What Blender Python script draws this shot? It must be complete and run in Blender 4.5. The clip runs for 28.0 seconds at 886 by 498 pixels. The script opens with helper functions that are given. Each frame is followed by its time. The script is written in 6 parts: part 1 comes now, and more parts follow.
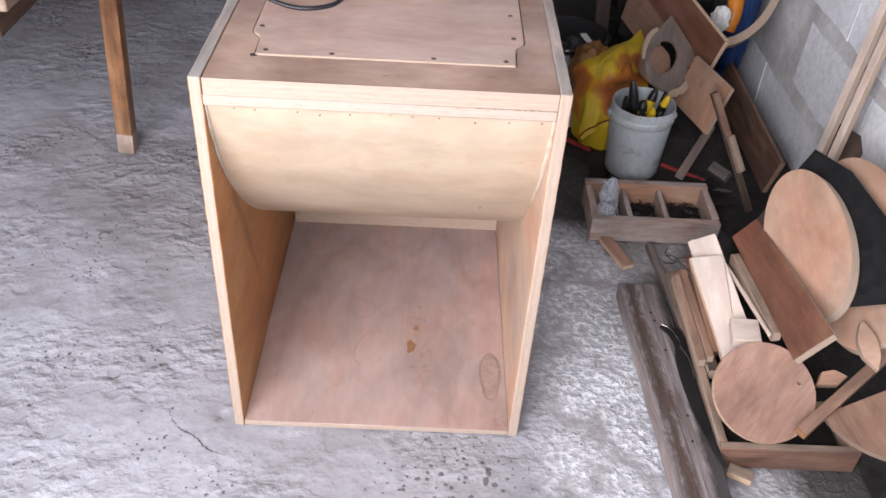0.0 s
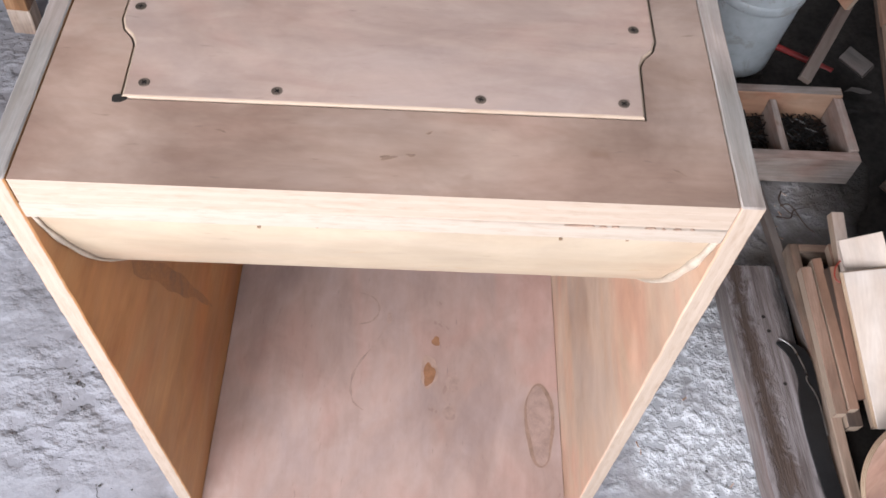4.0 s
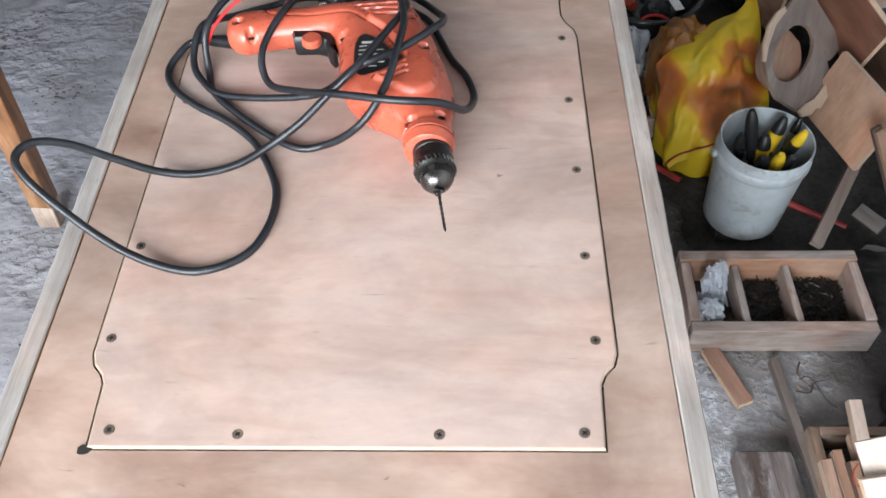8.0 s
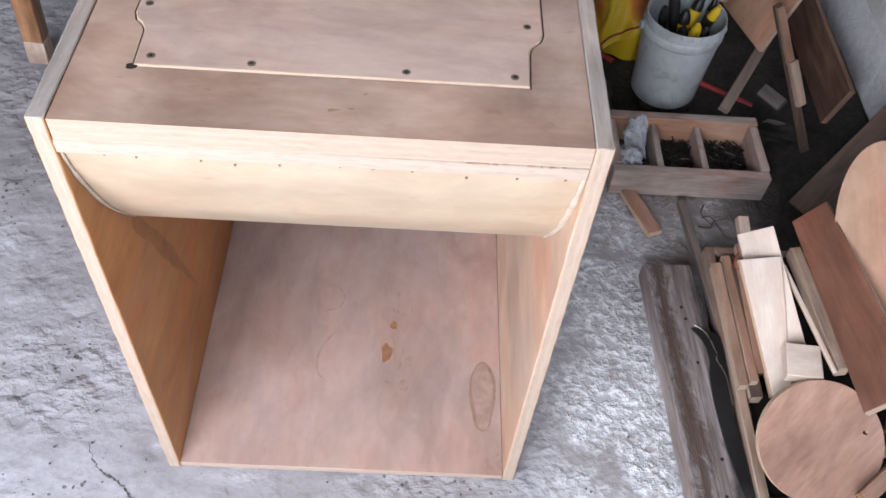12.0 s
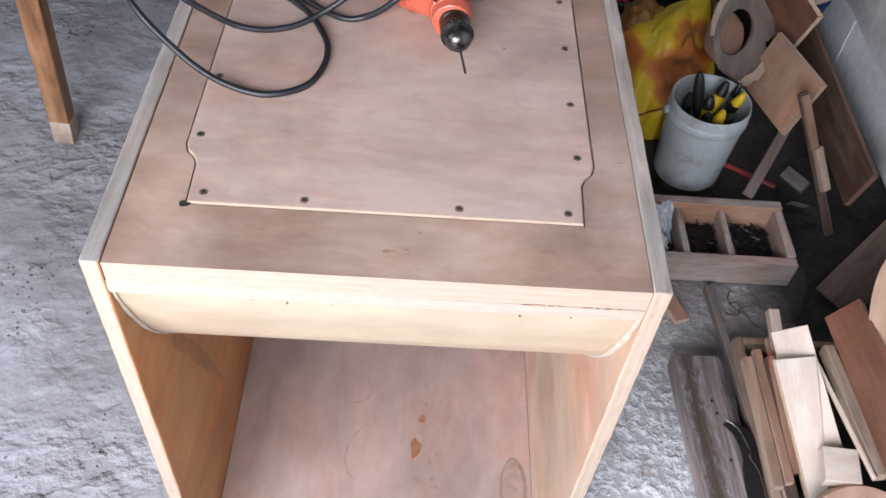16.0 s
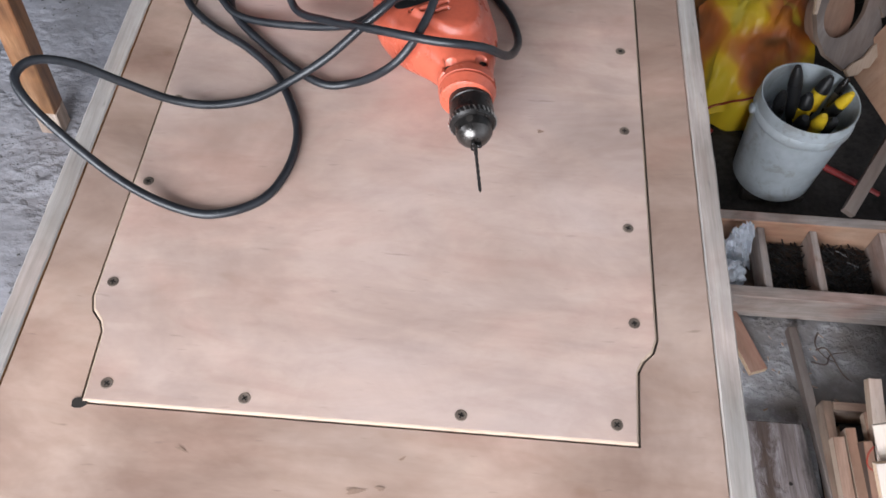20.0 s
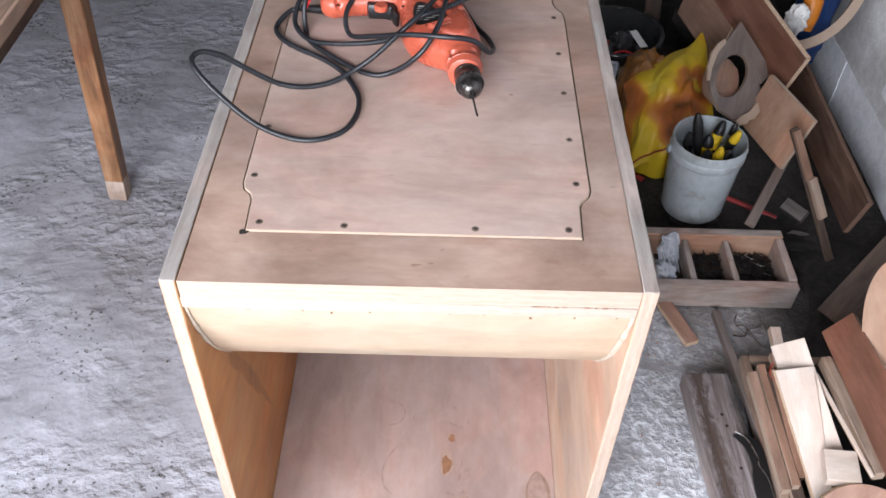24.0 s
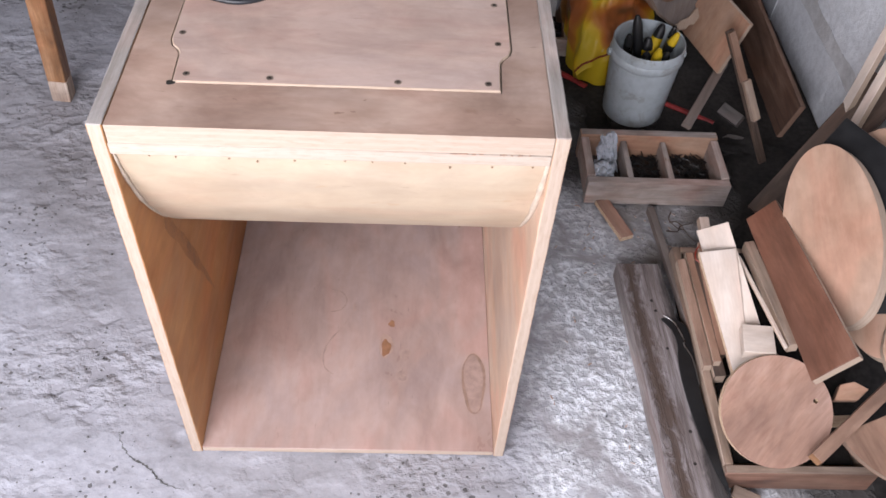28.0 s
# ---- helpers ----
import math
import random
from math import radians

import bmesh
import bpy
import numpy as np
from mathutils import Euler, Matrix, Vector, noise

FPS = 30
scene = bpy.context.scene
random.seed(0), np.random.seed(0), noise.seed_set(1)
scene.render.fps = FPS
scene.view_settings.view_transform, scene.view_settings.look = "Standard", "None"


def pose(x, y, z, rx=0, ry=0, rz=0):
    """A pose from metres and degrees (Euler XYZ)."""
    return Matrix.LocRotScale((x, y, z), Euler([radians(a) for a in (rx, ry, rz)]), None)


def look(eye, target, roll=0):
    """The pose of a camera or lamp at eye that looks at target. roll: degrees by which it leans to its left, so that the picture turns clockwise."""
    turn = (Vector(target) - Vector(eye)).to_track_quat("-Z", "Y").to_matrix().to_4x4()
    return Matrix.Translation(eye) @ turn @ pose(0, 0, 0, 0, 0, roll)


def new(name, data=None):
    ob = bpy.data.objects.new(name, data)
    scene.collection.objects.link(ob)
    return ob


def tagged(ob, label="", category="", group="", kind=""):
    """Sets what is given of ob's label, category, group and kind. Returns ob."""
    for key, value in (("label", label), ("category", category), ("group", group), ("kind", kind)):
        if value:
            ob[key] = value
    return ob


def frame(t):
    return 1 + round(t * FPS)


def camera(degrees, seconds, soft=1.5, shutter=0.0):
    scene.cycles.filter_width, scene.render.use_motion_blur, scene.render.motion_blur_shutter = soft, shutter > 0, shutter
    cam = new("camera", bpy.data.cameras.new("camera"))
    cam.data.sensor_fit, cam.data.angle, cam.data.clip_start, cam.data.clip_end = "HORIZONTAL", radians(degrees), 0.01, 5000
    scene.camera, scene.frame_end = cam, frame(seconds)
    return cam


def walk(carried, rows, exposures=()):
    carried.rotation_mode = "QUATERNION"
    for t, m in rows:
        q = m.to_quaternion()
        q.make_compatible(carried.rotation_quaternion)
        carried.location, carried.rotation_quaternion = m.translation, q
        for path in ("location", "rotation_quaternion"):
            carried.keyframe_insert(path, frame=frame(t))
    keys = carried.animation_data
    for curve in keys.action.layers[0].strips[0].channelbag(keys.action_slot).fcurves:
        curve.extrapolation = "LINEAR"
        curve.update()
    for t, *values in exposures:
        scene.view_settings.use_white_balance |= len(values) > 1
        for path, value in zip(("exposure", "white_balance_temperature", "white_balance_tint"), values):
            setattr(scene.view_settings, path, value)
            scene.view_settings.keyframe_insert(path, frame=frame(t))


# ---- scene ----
cam = camera(55.0, 28.0, 1.65)
PATH = [
    (0, (0.069, -1.031, 1.252), (0.109, 0.528, -0.001), 3.5),
    (0.5, (0.064, -0.934, 1.231), (0.125, 0.59, -0.063), 3.8),
    (1, (0.064, -0.773, 1.209), (0.131, 0.658, -0.186), 3.4),
    (1.5, (0.078, -0.642, 1.172), (0.12, 0.72, -0.291), 2.1),
    (2, (0.066, -0.585, 1.146), (0.088, 0.728, -0.363), 1.3),
    (2.5, (0.052, -0.534, 1.097), (0.094, 0.739, -0.445), 2.2),
    (4.5, (0.029, -0.257, 1.197), (0.076, 0.804, -0.498), 4.6),
    (5, (0.073, -0.177, 1.258), (0.095, 0.869, -0.447), 2.9),
    (5.5, (0.089, -0.117, 1.305), (0.058, 1.002, -0.353), 1.4),
    (6, (0.103, -0.043, 1.314), (-0.002, 1.095, -0.327), -0.6),
    (6.5, (0.11, 0.038, 1.295), (-0.035, 1.214, -0.316), -2.7),
    (7, (0.112, 0.028, 1.259), (-0.04, 1.219, -0.34), -3.4),
    (7.5, (0.105, -0.046, 1.246), (-0.014, 1.172, -0.336), -3.0),
    (8, (0.09, -0.185, 1.26), (0.028, 1.06, -0.303), -2.4),
    (8.5, (0.072, -0.317, 1.26), (0.07, 0.926, -0.307), -0.1),
    (9, (0.062, -0.428, 1.264), (0.085, 0.84, -0.282), 1.3),
    (9.5, (0.057, -0.511, 1.255), (0.101, 0.752, -0.294), 2.3),
    (10, (0.059, -0.556, 1.239), (0.109, 0.725, -0.296), 3.2),
    (10.5, (0.095, -0.597, 1.247), (0.133, 0.67, -0.3), 3.7),
    (11, (0.119, -0.607, 1.248), (0.124, 0.652, -0.306), 2.8),
    (11.5, (0.111, -0.571, 1.241), (0.136, 0.677, -0.322), 3.7),
    (12, (0.084, -0.539, 1.234), (0.152, 0.694, -0.339), 5.4),
    (12.5, (0.054, -0.498, 1.225), (0.162, 0.734, -0.347), 6.7),
    (14.5, (0.049, -0.482, 1.262), (0.135, 0.782, -0.285), 5.9),
    (15, (0.045, -0.478, 1.271), (0.134, 0.799, -0.266), 6.1),
    (15.5, (0.038, -0.473, 1.28), (0.114, 0.815, -0.248), 5.8),
    (16, (0.029, -0.461, 1.286), (0.093, 0.837, -0.234), 5.4),
    (16.5, (0.038, -0.395, 1.28), (0.091, 0.881, -0.259), 4.5),
    (17, (0.044, -0.299, 1.268), (0.091, 0.938, -0.303), 4.1),
    (17.5, (0.042, -0.239, 1.251), (0.078, 0.944, -0.361), 4.5),
    (18, (0.046, -0.209, 1.241), (0.065, 0.95, -0.389), 4.5),
    (18.5, (0.053, -0.184, 1.233), (0.048, 0.959, -0.408), 3.9),
    (19, (0.062, -0.17, 1.232), (0.026, 0.956, -0.42), 2.6),
    (19.5, (0.067, -0.146, 1.231), (0.013, 0.96, -0.435), 1.9),
    (20, (0.065, -0.129, 1.235), (0.005, 0.968, -0.437), 1.6),
    (20.5, (0.065, -0.101, 1.264), (-0.007, 1.038, -0.378), 1.1),
    (21, (0.069, -0.09, 1.309), (-0.041, 1.103, -0.293), -0.1),
    (21.5, (0.075, -0.096, 1.357), (-0.033, 1.188, -0.172), -0.0),
    (23.5, (0.052, -0.47, 1.369), (0.027, 0.969, -0.02), 0.8),
    (24, (0.035, -0.586, 1.36), (0.03, 0.81, -0.071), 1.3),
    (24.5, (0.058, -0.651, 1.35), (0.107, 0.754, -0.072), 1.9),
    (25, (0.067, -0.683, 1.333), (0.15, 0.687, -0.121), 2.7),
    (25.5, (0.074, -0.702, 1.299), (0.145, 0.6, -0.217), 2.7),
    (26, (0.081, -0.7, 1.296), (0.148, 0.576, -0.243), 2.6),
    (26.5, (0.086, -0.696, 1.3), (0.152, 0.588, -0.232), 2.7),
    (27, (0.086, -0.693, 1.305), (0.149, 0.599, -0.22), 2.9),
    (27.5, (0.091, -0.696, 1.306), (0.157, 0.614, -0.204), 3.4),
    (28, (0.087, -0.694, 1.312), (0.164, 0.618, -0.196), 4.0),
]
EXPOSURES = [
    (0.0, -0.14, 6560, 19), (1.0, -0.15, 6480, 17), (2.5, -0.22, 6440, 16), (4.5, -0.11, 6340, 13), (6.0, 0.42, 6240, 6.5), (6.7, 0.70, 6230, 6), (8.0, 0.51, 6230, 8), (9.0, 0.03, 6270, 13), (12.0, -0.18, 6290, 15.5),
    (17.0, -0.05, 6260, 14), (20.0, 0.17, 6240, 12), (21.5, 0.50, 6230, 10), (23.5, 0.20, 6290, 14), (25.0, -0.08, 6320, 16), (28.0, -0.14, 6430, 19),
]
walk(cam, [(t, look(eye, target, roll)) for t, eye, target, roll in PATH], EXPOSURES)

# ---- light ----
world = bpy.data.worlds.new("sky")
scene.world = world
world.use_nodes = True
wn = world.node_tree
sky = wn.nodes.new("ShaderNodeTexSky")
sky.sky_type = "NISHITA"
sky.sun_disc = False
sky.sun_elevation, sky.sun_rotation = radians(50), radians(200)
wn.nodes["Background"].inputs["Strength"].default_value = 0.12
wn.links.new(sky.outputs["Color"], wn.nodes["Background"].inputs["Color"])

G = -0.010            # floor level
TOP = 0.698           # top of the cabinet


def area_light(name, m, sx, sy, power, colour):
    lamp = bpy.data.lights.new(name, "AREA")
    lamp.shape, lamp.size, lamp.size_y, lamp.energy, lamp.color = "RECTANGLE", sx, sy, power, colour
    ob = new(name, lamp)
    ob.matrix_world = m
    return ob


# daylight through the wide doorway behind the camera, and through the window on the west side
area_light("doorway_daylight", look((-0.70, -1.44, 1.28), (-0.30, 0.4, 0.40)), 1.7, 1.25, 121, (0.96, 0.98, 1.0))
area_light("window_daylight", look((-3.05, -0.4, 1.75), (0.0, 0.0, 0.5)), 1.5, 1.1, 19, (0.97, 0.98, 1.0))

# ---- materials ----


def shader(name, rough=0.6, metal=0.0, spec=0.4):
    m = bpy.data.materials.new(name)
    m.use_nodes = True
    b = m.node_tree.nodes["Principled BSDF"]
    b.inputs["Roughness"].default_value = rough
    b.inputs["Metallic"].default_value = metal
    b.inputs["Specular IOR Level"].default_value = spec
    return m, m.node_tree, b


def add(nt, kind, **values):
    n = nt.nodes.new(kind)
    for key, value in values.items():
        n.inputs[key].default_value = value
    return n


def ramp(nt, source, stops):
    r = nt.nodes.new("ShaderNodeValToRGB")
    while len(r.color_ramp.elements) < len(stops):
        r.color_ramp.elements.new(0.5)
    for e, (at, c) in zip(r.color_ramp.elements, stops):
        e.position = at
        e.color = (*c, 1) if len(c) == 3 else c
    nt.links.new(source, r.inputs["Fac"])
    return r


def mixed(nt, fac, a, b, mode="MIX"):
    m = nt.nodes.new("ShaderNodeMix")
    m.data_type, m.blend_type = "RGBA", mode
    for value, socket in ((fac, m.inputs[0]), (a, m.inputs[6]), (b, m.inputs[7])):
        if hasattr(value, "links"):
            nt.links.new(value, socket)
        elif socket.type == "RGBA":
            socket.default_value = (*value, 1)
        else:
            socket.default_value = value
    return m.outputs[2]


def coords(nt, scale=(1, 1, 1), uv=True):
    """Metres along and across a board (or in the object), shifted by a random amount for each object."""
    tc = nt.nodes.new("ShaderNodeTexCoord")
    info = nt.nodes.new("ShaderNodeObjectInfo")
    shift = nt.nodes.new("ShaderNodeVectorMath")
    shift.operation = "MULTIPLY_ADD"
    nt.links.new(info.outputs["Random"], shift.inputs[0])
    shift.inputs[1].default_value = (7.3, 3.1, 11.7)
    nt.links.new(tc.outputs["UV" if uv else "Object"], shift.inputs[2])
    mp = nt.nodes.new("ShaderNodeMapping")
    mp.inputs["Scale"].default_value = scale
    nt.links.new(shift.outputs[0], mp.inputs["Vector"])
    return mp.outputs["Vector"]


def noise_tex(nt, vec, scale, detail=4.0, rough=0.55, dist=0.0):
    n = add(nt, "ShaderNodeTexNoise", Scale=scale, Detail=detail, Roughness=rough, Distortion=dist)
    nt.links.new(vec, n.inputs["Vector"])
    return n.outputs["Fac"]


def bump(nt, b, height, strength, distance):
    n = add(nt, "ShaderNodeBump", Strength=strength, Distance=distance)
    nt.links.new(height, n.inputs["Height"])
    nt.links.new(n.outputs["Normal"], b.inputs["Normal"])
    return n


def wood(name, dark, mid, pale, rough=0.6, stain=0.5, grain=0.35, stain_colour=(0.16, 0.08, 0.04), across=55.0, blot=0.2, tint=0.06, wave=0.6):
    """A sawn or sanded wooden face: fine grain along u, broad figure, blotches, hue drift and small stains."""
    m, nt, b = shader(name, rough)
    fine = noise_tex(nt, coords(nt, (5, across * 3, 1)), 2.0, 5, 0.6)
    figure = noise_tex(nt, coords(nt, (2.5, across * 0.32, 1)), 1.6, 5, 0.6, 1.2)
    waves = noise_tex(nt, coords(nt, (7, across * 1.3, 1)), 1.6, 4, 0.6, 1.6)
    blotch = noise_tex(nt, coords(nt, (6, 9, 1)), 1.0, 5, 0.62, 0.4)
    hue = noise_tex(nt, coords(nt, (3.2, 6, 1)), 1.3, 3, 0.6, 0.6)
    spots = noise_tex(nt, coords(nt, (22, 30, 1)), 1.0, 2, 0.5)
    flecks = noise_tex(nt, coords(nt, (45, 260, 1)), 1.0, 2, 0.5)
    base = ramp(nt, figure, [(0.3, dark), (0.5, mid), (0.72, pale)]).outputs["Color"]
    f2 = ramp(nt, fine, [(0.3, (1 - grain,) * 3), (0.62, (1.0, 1.0, 1.0))]).outputs["Color"]
    base = mixed(nt, 0.75, base, f2, "MULTIPLY")
    wv = ramp(nt, waves, [(0.36, (0.89, 0.845, 0.82)), (0.50, (1.0, 1.0, 1.0)), (0.66, (1.05, 1.05, 1.05))]).outputs["Color"]
    base = mixed(nt, wave, base, wv, "MULTIPLY")
    smear = noise_tex(nt, coords(nt, (16, 22, 1)), 1.0, 5, 0.65, 0.8)
    base = mixed(nt, 0.8, base, ramp(nt, smear, [(0.36, (0.93, 0.915, 0.91)), (0.64, (1.05, 1.05, 1.05))]).outputs["Color"], "MULTIPLY")
    bl = ramp(nt, blotch, [(0.34, (1 - blot, 1 - 1.15 * blot, 1 - 1.2 * blot)), (0.62, (1.06, 1.05, 1.05))]).outputs["Color"]
    base = mixed(nt, 0.9, base, bl, "MULTIPLY")
    hu = ramp(nt, hue, [(0.36, (1 + tint, 1 - tint * 0.7, 1 - tint)), (0.5, (1.0, 1.0, 1.0)), (0.64, (1 - tint, 1 - tint * 0.4, 1 + tint * 0.3))]).outputs["Color"]
    base = mixed(nt, 1.0, base, hu, "MULTIPLY")
    fl = ramp(nt, flecks, [(0.70, (0, 0, 0)), (0.80, (0.45,) * 3)]).outputs["Color"]
    base = mixed(nt, fl, base, tuple(c * 0.5 for c in dark))
    st = ramp(nt, spots, [(0.70, (0, 0, 0)), (0.82, (stain,) * 3)]).outputs["Color"]
    base = mixed(nt, st, base, stain_colour)
    nt.links.new(base, b.inputs["Base Color"])
    r = ramp(nt, blotch, [(0.3, (rough - 0.1,) * 3), (0.7, (min(1, rough + 0.12),) * 3)])
    nt.links.new(r.outputs["Color"], b.inputs["Roughness"])
    bump(nt, b, fine, 0.25, 0.0006)
    return m


def ply_edge(name, pale, dark, layers=0.0045, rough=0.75):
    """The cut edge of plywood: thin veneers across the thickness (v), frayed along u."""
    m, nt, b = shader(name, rough)
    tc = nt.nodes.new("ShaderNodeTexCoord")
    sep = nt.nodes.new("ShaderNodeSeparateXYZ")
    nt.links.new(tc.outputs["UV"], sep.inputs[0])
    wob = noise_tex(nt, coords(nt, (30, 90, 1)), 1.0, 3)
    mul = add(nt, "ShaderNodeMath")
    mul.operation = "MULTIPLY_ADD"
    nt.links.new(sep.outputs["Y"], mul.inputs[0])
    mul.inputs[1].default_value = 2 * math.pi / layers
    nt.links.new(wob, mul.inputs[2])
    sine = nt.nodes.new("ShaderNodeMath")
    sine.operation = "SINE"
    nt.links.new(mul.outputs[0], sine.inputs[0])
    band = ramp(nt, sine.outputs[0], [(0.0, dark), (0.55, pale)]).outputs["Color"]
    fray = noise_tex(nt, coords(nt, (45, 260, 1)), 1.0, 4, 0.65)
    fr = ramp(nt, fray, [(0.28, (0.82, 0.77, 0.72)), (0.5, (1, 1, 1))]).outputs["Color"]
    nt.links.new(mixed(nt, 0.8, band, fr, "MULTIPLY"), b.inputs["Base Color"])
    bump(nt, b, fray, 0.5, 0.001)
    return m


def plain(name, colour, rough=0.5, metal=0.0, vary=0.25, scale=25.0, spec=0.4, relief=0.15, scuff=None):
    """Plastic, metal, rubber, paint: one colour with dirt and wear at two scales."""
    m, nt, b = shader(name, rough, metal, spec)
    v = coords(nt, uv=False)
    big, small = noise_tex(nt, v, scale, 4, 0.6), noise_tex(nt, v, scale * 9, 3, 0.6)
    lo = tuple(c * (1 - vary) for c in colour)
    hi = tuple(min(1, c * (1 + vary * 0.6)) for c in colour)
    base = ramp(nt, big, [(0.3, lo), (0.65, hi)]).outputs["Color"]
    sp = ramp(nt, small, [(0.35, (1 - vary,) * 3), (0.6, (1, 1, 1))]).outputs["Color"]
    base = mixed(nt, 0.6, base, sp, "MULTIPLY")
    if scuff:
        rub = ramp(nt, noise_tex(nt, v, scale * 2.3, 7, 0.7, 0.6), [(scuff[1], (0, 0, 0)), (scuff[1] + 0.07, (scuff[2],) * 3)]).outputs["Color"]
        base = mixed(nt, rub, base, scuff[0])
    nt.links.new(base, b.inputs["Base Color"])
    rr = ramp(nt, big, [(0.3, (max(0.03, rough - 0.08),) * 3), (0.7, (min(1, rough + 0.1),) * 3)])
    nt.links.new(rr.outputs["Color"], b.inputs["Roughness"])
    if relief:
        bump(nt, b, small, relief, 0.0008)
    return m


def voronoi(nt, vec, scale):
    n = add(nt, "ShaderNodeTexVoronoi", Scale=scale)
    n.voronoi_dimensions = "2D"
    nt.links.new(vec, n.inputs["Vector"])
    return n.outputs["Distance"]


def math_node(nt, op, a, b, c=None):
    n = nt.nodes.new("ShaderNodeMath")
    n.operation = op
    for value, socket in zip((a, b, c), n.inputs):
        if value is None:
            continue
        if hasattr(value, "links"):
            nt.links.new(value, socket)
        else:
            socket.default_value = value
    return n.outputs[0]


def concrete():
    """Grey cement: soft clouds, trowel scratches and lumps, small pits, a white pebbly strip east of x = 0.3, dirt and
    painted shade by the wall.
    """
    m, nt, b = shader("rough_concrete", 0.8, 0, 0.35)
    v = coords(nt, uv=False)
    tc = nt.nodes.new("ShaderNodeTexCoord")
    sep = nt.nodes.new("ShaderNodeSeparateXYZ")
    nt.links.new(tc.outputs["Object"], sep.inputs[0])
    turned = nt.nodes.new("ShaderNodeMapping")
    turned.inputs["Rotation"].default_value = (0, 0, radians(-24))
    turned.inputs["Scale"].default_value = (0.42, 1.1, 1)
    nt.links.new(v, turned.inputs["Vector"])
    big = noise_tex(nt, v, 1.3, 3, 0.5)
    mid = noise_tex(nt, v, 6.5, 3, 0.5, 0.3)
    lump = noise_tex(nt, coords(nt, (0.92, 1.1, 1), uv=False), 34.0, 4, 0.5)
    drag = noise_tex(nt, turned.outputs["Vector"], 14.0, 4, 0.5, 0.4)
    calm = noise_tex(nt, v, 3.3, 3, 0.55)
    grit = noise_tex(nt, v, 120.0, 3, 0.6)
    east = math_node(nt, "MULTIPLY_ADD", sep.outputs["X"], 8.0, -2.2)
    near = math_node(nt, "MULTIPLY_ADD", sep.outputs["Y"], -3.0, -0.55)
    rough_zone = math_node(nt, "MAXIMUM", east, math_node(nt, "ADD", near, math_node(nt, "MULTIPLY_ADD", big, 2.0, -1.1)))
    rough_zone = ramp(nt, rough_zone, [(0.0, (0, 0, 0)), (0.7, (1, 1, 1))]).outputs["Color"]
    ridges = ramp(nt, lump, [(0.40, (0, 0, 0)), (0.68, (1, 1, 1))]).outputs["Color"]
    scratch = ramp(nt, drag, [(0.36, (0, 0, 0)), (0.44, (0.7, 0.7, 0.7)), (0.62, (1, 1, 1))]).outputs["Color"]
    ridges = math_node(nt, "ADD", math_node(nt, "MULTIPLY", ridges, 0.72), math_node(nt, "MULTIPLY", scratch, 0.28))
    ridges = mixed(nt, ramp(nt, calm, [(0.40, (0.2, 0.2, 0.2)), (0.60, (1, 1, 1))]).outputs["Color"], (0.5, 0.5, 0.5), ridges)
    ridges = mixed(nt, math_node(nt, "MULTIPLY", rough_zone, 0.7), ridges, (0.55, 0.55, 0.55))
    patch = ramp(nt, noise_tex(nt, v, 9.0, 4, 0.6, 0.5), [(0.38, (0.08, 0.08, 0.08)), (0.56, (1, 1, 1))]).outputs["Color"]
    pebble = noise_tex(nt, v, 66.0, 4, 0.55)
    stones = ramp(nt, pebble, [(0.42, (0, 0, 0)), (0.66, (1, 1, 1))]).outputs["Color"]
    stones = math_node(nt, "MULTIPLY", math_node(nt, "MULTIPLY", stones, patch), rough_zone)
    base = ramp(nt, mid, [(0.30, (0.208, 0.202, 0.212)), (0.5, (0.257, 0.253, 0.269)), (0.70, (0.313, 0.312, 0.336))]).outputs["Color"]
    base = mixed(nt, 0.9, base, ramp(nt, big, [(0.36, (0.78, 0.745, 0.73)), (0.62, (1.09, 1.11, 1.16))]).outputs["Color"], "MULTIPLY")
    base = mixed(nt, 0.55, base, ramp(nt, grit, [(0.34, (0.80, 0.80, 0.80)), (0.5, (1.0, 1.0, 1.0)), (0.66, (1.14, 1.14, 1.14))]).outputs["Color"], "MULTIPLY")
    base = mixed(nt, math_node(nt, "MULTIPLY", ridges, 0.34), base, (0.42, 0.435, 0.465))
    base = mixed(nt, math_node(nt, "MULTIPLY", rough_zone, 0.48), base, mixed(nt, patch, (0.22, 0.195, 0.18), (0.52, 0.54, 0.57)))
    base = mixed(nt, math_node(nt, "MULTIPLY", stones, 0.85), base, (0.76, 0.785, 0.82))
    cluster = noise_tex(nt, v, 5.0, 2, 0.5)
    chip = math_node(nt, "MULTIPLY_ADD", noise_tex(nt, v, 90.0, 3, 0.6), 0.5, voronoi(nt, v, 46.0))
    dots = math_node(nt, "MULTIPLY_ADD", cluster, -1.1, math_node(nt, "MULTIPLY_ADD", rough_zone, 0.16, chip))
    dots = ramp(nt, math_node(nt, "ADD", dots, 0.395), [(0.07, (0.85, 0.85, 0.85)), (0.11, (0, 0, 0))]).outputs["Color"]
    base = mixed(nt, dots, base, (0.09, 0.086, 0.086))
    dirt_shade = math_node(nt, "MULTIPLY", ramp(nt, math_node(nt, "MULTIPLY_ADD", sep.outputs["X"], 6.0, -2.5), [(0.0, (0, 0, 0)), (1.0, (1, 1, 1))]).outputs["Color"], ramp(nt, math_node(nt, "MULTIPLY_ADD", sep.outputs["Y"], 5.0, -1.2), [(0.0, (0, 0, 0)), (1.0, (1, 1, 1))]).outputs["Color"])
